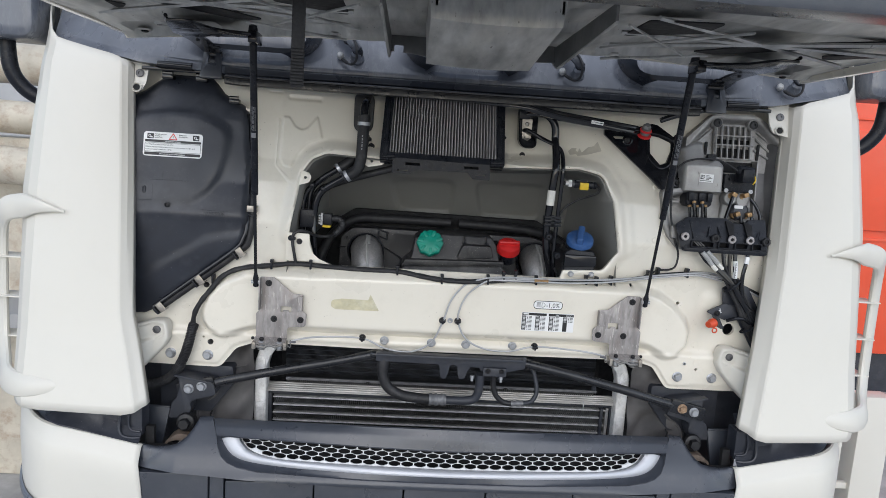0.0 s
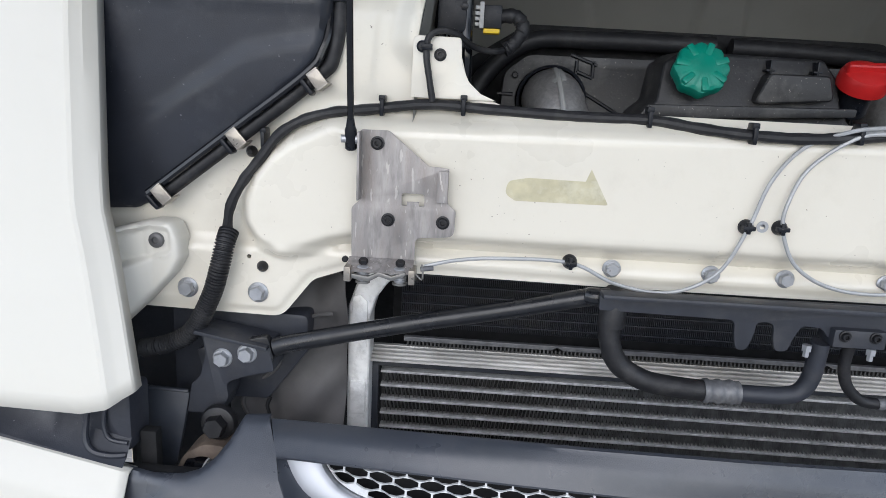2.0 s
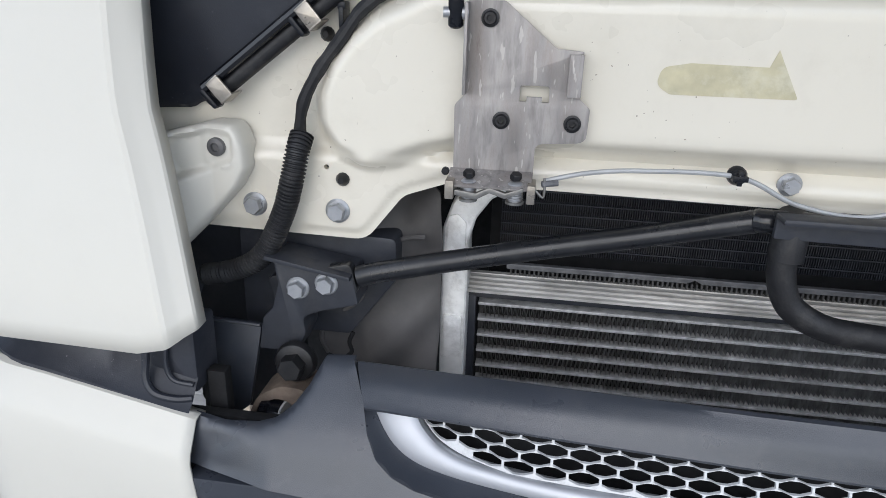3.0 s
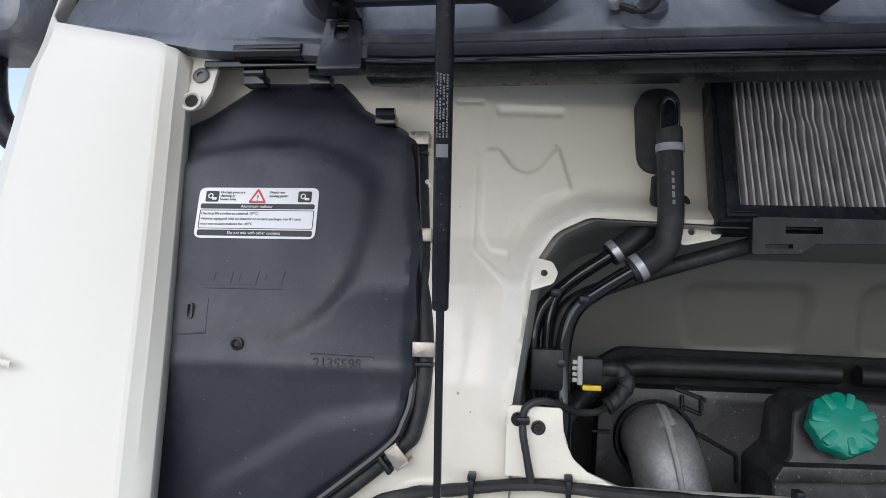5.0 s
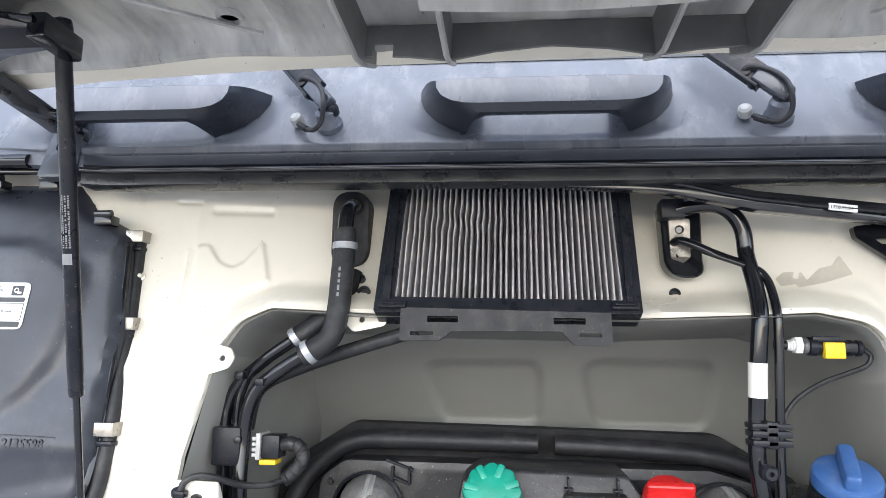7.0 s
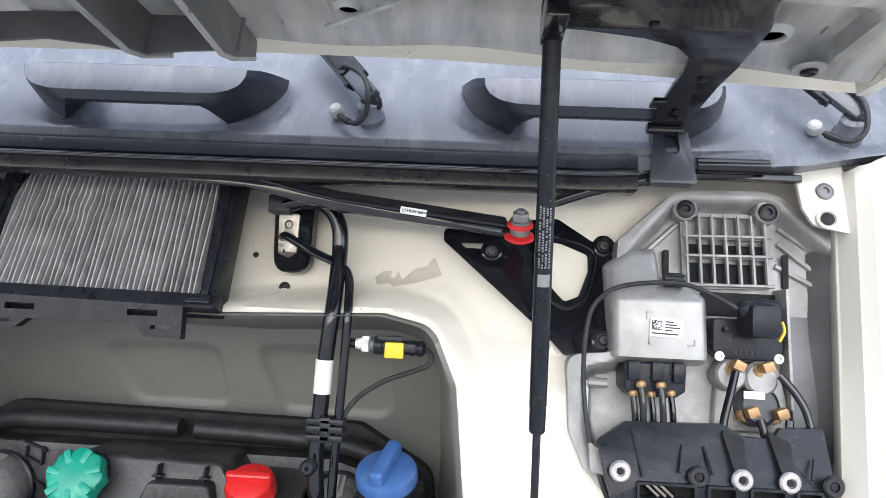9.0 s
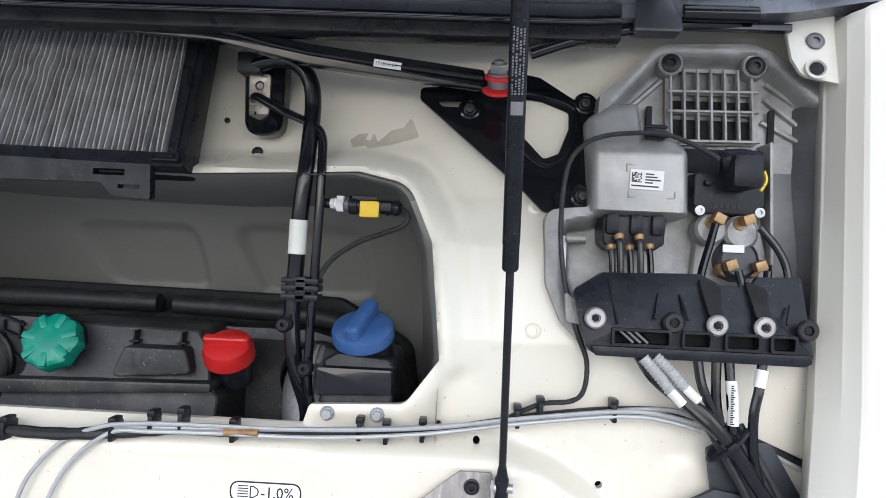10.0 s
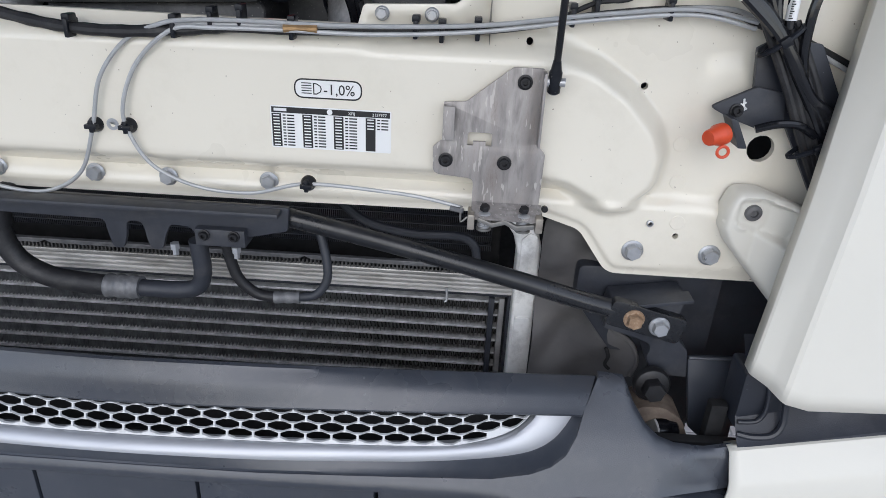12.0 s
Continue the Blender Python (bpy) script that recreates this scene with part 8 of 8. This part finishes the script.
part("lower_lip", slab(B(), rnd([(.618, 1.753), (.857, 1.753), (.858, 1.744), (.85, 1.740), (.625, 1.742)], .003), -.004, .012, (), .002), BLACK, tray)
# Black backing added behind the slots; it stands for their shade.
part("backing", slab(B(), rnd([(.63, 1.79), (.85, 1.79), (.85, 1.748), (.63, 1.748)], .003), .018, .022, (), .001), CORESHADE, tray)
for x in (.663, .671, .679):
    part("tube_end", tube(B(), [(x - .012, .010, 1.771), (x + .004, .006, 1.757)], .0042, 10, 1), GLOSS, tray)
for a, b in ((.644, .703), (.720, .747), (.766, .799), (.815, .838)):
    part("slot_rim", slab(B(), rrect(a - .003, b + .003, 1.754, 1.7735, .003, 2), -.006, .002, [rrect(a, b, 1.757, 1.7705, .002, 2)], .001), BLACK, tray)
for x, z, k in ((.623, 1.783, 0), (.708, 1.782, 1), (.755, 1.781, 0), (.806, 1.781, 0), (.852, 1.780, 1)):
    part("screw", lathe(B(), [(.0118, 0), (.0118, .003), (.0098, .005), (.0055, .005), (.005, .0015), (.0004, .0015)], (x, -.001, z), (0, -1, 0), 20), BOLTBLK if k else STEEL, tray, "black socket screw" if k else "bright socket screw")
    # Black hexagon puts shade into the middle of the screw head.
    part("socket", hexagon(B(), (x, -.0035, z), (0, -1, 0), .0075, .0012, .4), CORESHADE, tray)
for x0, z0, x1, z1 in ((.640, 1.826, .648, 1.778), (.695, 1.812, .688, 1.785), (.718, 1.812, .724, 1.785), (.838, 1.806, .83, 1.785)):
    part("rib", tube(B(), [(x0, .0 + max(0, z0 - 1.785) * .5, z0), (x1, -.001, z1)], .0016, 6, 1), BLACK, tray)
# Black patches on the plate stand for shade in its deep valleys.
for x in (.757, .808):
    part("funnel", slab(B(), rnd([(x - .018, 1.832), (x + .006, 1.822), (x + .004, 1.79), (x - .010, 1.79)], .004), lambda xx, z: -.004 + max(0, z - 1.785) * .45, lambda xx, z: .002 + max(0, z - 1.785) * .45, (), .001), CORESHADE, tray)

# ---- cables running down from the tray ----
bnd = thing("cable_bundle", "bundle of black air tubes and cables with white wrapped ends", "cables", (.80, 0, 1.55))
starts = [(.672, 1.748), (.684, 1.750), (.690, 1.744), (.680, 1.742)]
for k, (x, z) in enumerate(starts):
    off = k * .006
    part("cable", tube(B(), [(x, .012, z), (x + .018, .0, z - .028), (.728 + off, -.006, 1.690 - off * .3), (.768 + off, -.008, 1.655 - off), (.800 + off, -.006, 1.612 - off), (.835 + off * 1.3, .0, 1.565), (.875 + off, .01, 1.500)], .0062, 10, 6), GLOSS, bnd)
for k in range(5):
    o = k * .0085
    part("cable", tube(B(), [(.752 + o, .006, 1.672), (.770 + o, .002, 1.640), (.793 + o, .0, 1.600), (.822 + o * .9, .004, 1.548), (.858 + o * .6, .012, 1.490), (.885, .02, 1.45)], .0055, 10, 6), RUBBER, bnd)
for (x0, z0), (x1, z1) in (((.677, 1.742), (.706, 1.708)), ((.690, 1.744), (.722, 1.712))):
    part("spiral_wrap", tube(B(), [(x0, -.001, z0), ((x0 + x1) / 2, -.005, (z0 + z1) / 2 + .001), (x1, -.006, z1)], .0062, 14, 30, lambda q: 1 + .07 * (1 if math.sin(q * 1500) > 0 else -.6)), PALE, bnd, "pale spiral wrap")
    part("tape", tube(B(), [(x1, -.006, z1), (x1 + .014, -.007, z1 - .013)], .0060, 12, 2), TAPEWHITE, bnd, "white tape")
for pts in ([(.737, .004, 1.748), (.742, .0, 1.715), (.758, -.002, 1.68), (.765, -.002, 1.66)], [(.758, .004, 1.748), (.758, .0, 1.70), (.764, -.003, 1.665)], [(.771, .004, 1.748), (.773, -.002, 1.706), (.776, -.004, 1.665)], [(.808, .004, 1.748), (.803, -.002, 1.716), (.797, -.004, 1.684), (.799, -.004, 1.640), (.812, 0, 1.60)]):
    part("cable", tube(B(), pts, .0055, 10, 6), GLOSS, bnd)
part("marker", tube(B(), [(.7725, -.0015, 1.722), (.7745, -.003, 1.700), (.7755, -.004, 1.674)], .0062, 12, 4), LABEL, bnd, "white printed marker sleeve")
part("marker", tube(B(), [(.806, -.0005, 1.735), (.803, -.002, 1.716)], .0066, 12, 3), LABEL, bnd, "white marker sleeve")
bm = B()
for k in range(18):
    w = .0016 if k % 3 else .0026
    box(bm, .7700, .7700 + w * 1.6, -.0108, -.0098, 1.676 + k * .0024, 1.6772 + k * .0024, 0)
part("print", bm, INK, bnd)
for c, a, w in (((.772, -.001, 1.652), 40, .026), ((.842, .003, 1.535), 28, .030)):
    mm = Matrix.Translation(c) @ Matrix.Rotation(radians(-a), 4, "Y")
    loop = [mm @ Vector((w * math.cos(t), .013 * math.sin(t), 0)) for t in (2 * math.pi * q / 20 for q in range(21))]
    tie = part("cable_tie", tube(B(), loop, .0032, 6, 1, None, 1.0, False), BLACK, bnd)
    part("tie_head", box(B(), -.006, .006, -.018, -.009, -.005, .005, .002, mm), BLACK, tie)
shield = slab(B(), rnd([(.758, 1.640), (.778, 1.652), (.830, 1.648), (.880, 1.566), (.882, 1.452), (.868, 1.462), (.812, 1.552), (.77, 1.56)], .004), .022, .028, (), .001)
single("cable_shield", shield, COVER, "dark plastic shield behind the cable bundle", "shield")
bk = thing("valve_bracket", "black bracket holding an orange-capped test port", "bracket", (.75, .02, 1.55))
part("plate", slab(B(), rnd([(.716, 1.572), (.766, 1.598), (.80, 1.592), (.805, 1.560), (.778, 1.548), (.742, 1.560)], .004), .014, .020, (), .001), FRAMEBLK, bk)
part("flange", slab(B(), rnd([(.733, 1.566), (.742, 1.564), (.760, 1.531), (.749, 1.531)], .002), -.012, .018, (), .001), FRAMEBLK, bk)
socket_screw((.747, .013, 1.570), .008, parent=bk)
bm = B()
for x0, z0, x1, z1 in ((.748, 1.573, .756, 1.580), (.750, 1.578, .758, 1.572), (.753, 1.584, .755, 1.570)):
    tube(bm, [(x0, .0125, z0), (x1, .0125, z1)], .0012, 4, 1)
part("paint_mark", bm, LABEL, bk, "white paint mark")
cpb = part("cap", lathe(B(), [(.0095, 0), (.013, .002), (.013, .012), (.0105, .016), (.0095, .026), (.0085, .028)], (.733, -.003, 1.546), (-.75, -.5, -.1), 20), ORANGE, bk, "orange rubber cap")
ring_pts = [(.731 + .0065 * math.cos(a), -.016, 1.527 + .0065 * math.sin(a)) for a in (2 * math.pi * k / 14 for k in range(15))]
part("pull_ring", tube(B(), ring_pts, .0019, 8, 1, None, 1, False), ORANGE, cpb)
part("tube", tube(B(), [(.768, .0, 1.552), (.79, -.004, 1.560), (.815, -.004, 1.560), (.838, .0, 1.548)], .005, 10, 6), GLOSS, bk)

# ---- mirror arms ----
for s in (-1, 1):
    ob = thing("mirror_arm", "dark grey mirror housing on a curved arm beside the cab", "mirror arm", (s * 1.24, .2, 2.0), "mirror arms")
    part("arm", tube(B(), [(s * 1.14, .22, 2.045), (s * 1.19, .21, 2.045), (s * 1.235, .20, 2.075), (s * 1.262, .19, 2.13), (s * 1.27, .19, 2.25)], .021, 14, 8), BLACK, ob)
    part("housing", slab(B(), rnd([(s * 1.15, 2.195), (s * 1.42, 2.20), (s * 1.44, 2.62), (s * 1.15, 2.62)], .04), .10, .24, (), .03, seg=4), COWL, ob)

# ---- neighbours in the yard ----
red = thing("neighbour_truck", "orange-red truck cab parked alongside", "truck", (3.0, 2.6, 0))
part("cab_side", box(B(), 2.3, 4.6, 2.6, 5.2, .75, 2.95, .05), REDTRUCK, red)
for z in (1.55, 1.95, 2.35):
    part("crease", box(B(), 2.29, 4.6, 2.585, 2.61, z, z + .02, .004), REDTRUCK, red)
part("door_panel", slab(B(), rrect(2.36, 3.2, 1.62, 2.28, .08, 5), 2.575, 2.61, (), .012), REDTRUCK, red)
for z in (1.72, 2.12):
    part("hinge", box(B(), 2.50, 2.56, 2.55, 2.58, z, z + .05, .008), BLACK, red)
part("mirror", box(B(), 2.30, 2.42, 2.45, 2.60, 2.42, 2.9, .03), COWL, red)
part("chassis", box(B(), 2.4, 4.4, 2.7, 6.5, .45, .75, .02), FRAMEBLK, red)
for x in (2.55, 4.35):
    for y in (3.2, 5.6):
        part("wheel", lathe(B(), [(.2, -.13), (.46, -.12), (.5, -.09), (.5, .09), (.46, .12), (.2, .13)], (x, y, .5), (1, 0, 0), 28), RUBBER, red)
post = thing("white_post", "white painted steel gate post with a frame", "post", (2.0, 1.05, 0))
part("upright", box(B(), 1.95, 2.10, 1.0, 1.10, 0, 1.0, .006), WHITE, post)
part("rail", box(B(), 1.88, 1.90, 1.02, 1.05, .0, 1.0, .004), WHITE, post)
part("rail", box(B(), 1.88, 1.96, 1.02, 1.05, .55, .58, .004), WHITE, post)
crane = thing("crane_frame", "weathered cream steel boom pieces of a crane truck", "crane", (-2.1, 1.6, 0))
for p0, p1, r in (((-2.9, 2.0, 2.30), (-1.35, 2.2, 2.28), .11), ((-2.9, 1.8, 2.02), (-1.35, 2.0, 1.98), .085), ((-2.9, 1.7, 1.80), (-1.4, 1.75, 1.72), .095)):
    part("boom", tube(B(), [p0, p1], r, 18, 1), DIRTYCREAM, crane)
part("joint", lathe(B(), [(.13, 0), (.13, .05), (.07, .06), (.06, .09), (.0005, .09)], (-1.62, 1.90, 2.26), (0, -1, 0), 24), DIRTYCREAM, crane)
part("column", box(B(), -2.6, -1.85, 1.9, 2.3, 0, 1.9, .02), DIRTYCREAM, crane)
part("hydraulic_hose", tube(B(), [(-1.9, 1.7, 2.3), (-1.75, 1.62, 2.1), (-1.62, 1.62, 2.06), (-1.5, 1.66, 2.1)], .018, 10, 6), RUBBER, crane)
part("deck", box(B(), -3.0, -1.42, 1.5, 3.4, .95, 1.05, .01), FARGREY, crane)
lad = thing("access_ladder", "pale steel ladder rails on the neighbouring vehicle", "ladder", (-1.45, 1.2, 0))
for x in (-1.52, -1.40):
    part("rail", box(B(), x, x + .03, 1.2, 1.24, 0, 1.75, .004), DIRTYCREAM, lad)
for k in range(6):
    part("rung", box(B(), -1.52, -1.37, 1.2, 1.24, .3 + k * .28, .33 + k * .28, .004), DIRTYCREAM, lad)
for x, y, w, d, h in ((-14, 32, 22, 10, 7), (16, 38, 26, 10, 9)):
    bld = thing("warehouse", "grey warehouse at the edge of the yard", "building", (x, y, 0), "warehouses")
    part("wall", box(B(), x - w / 2, x + w / 2, y - d / 2, y + d / 2, 0, h, 0), FARGREY, bld)
    part("roof", box(B(), x - w / 2 - .3, x + w / 2 + .3, y - d / 2 - .3, y + d / 2 + .3, h, h + .3, 0), FRAMEBLK, bld)

# ---- paving stones beside the truck ----
bm = B()
box(bm, -.098, .098, -.048, .048, -.03, .006, .004, None, 1)
stone = mesh_of(bm, "paving_stone", PAVE)
ground = bpy.data.objects["ground"]
for sx in (1.25, -2.05):
    for i in range(5):
        for j in range(24):
            o = new("paving_stone", stone)
            o.location = (sx + i * .2 + (j % 2) * .1, .2 + j * .1, .0)
            o.parent = ground
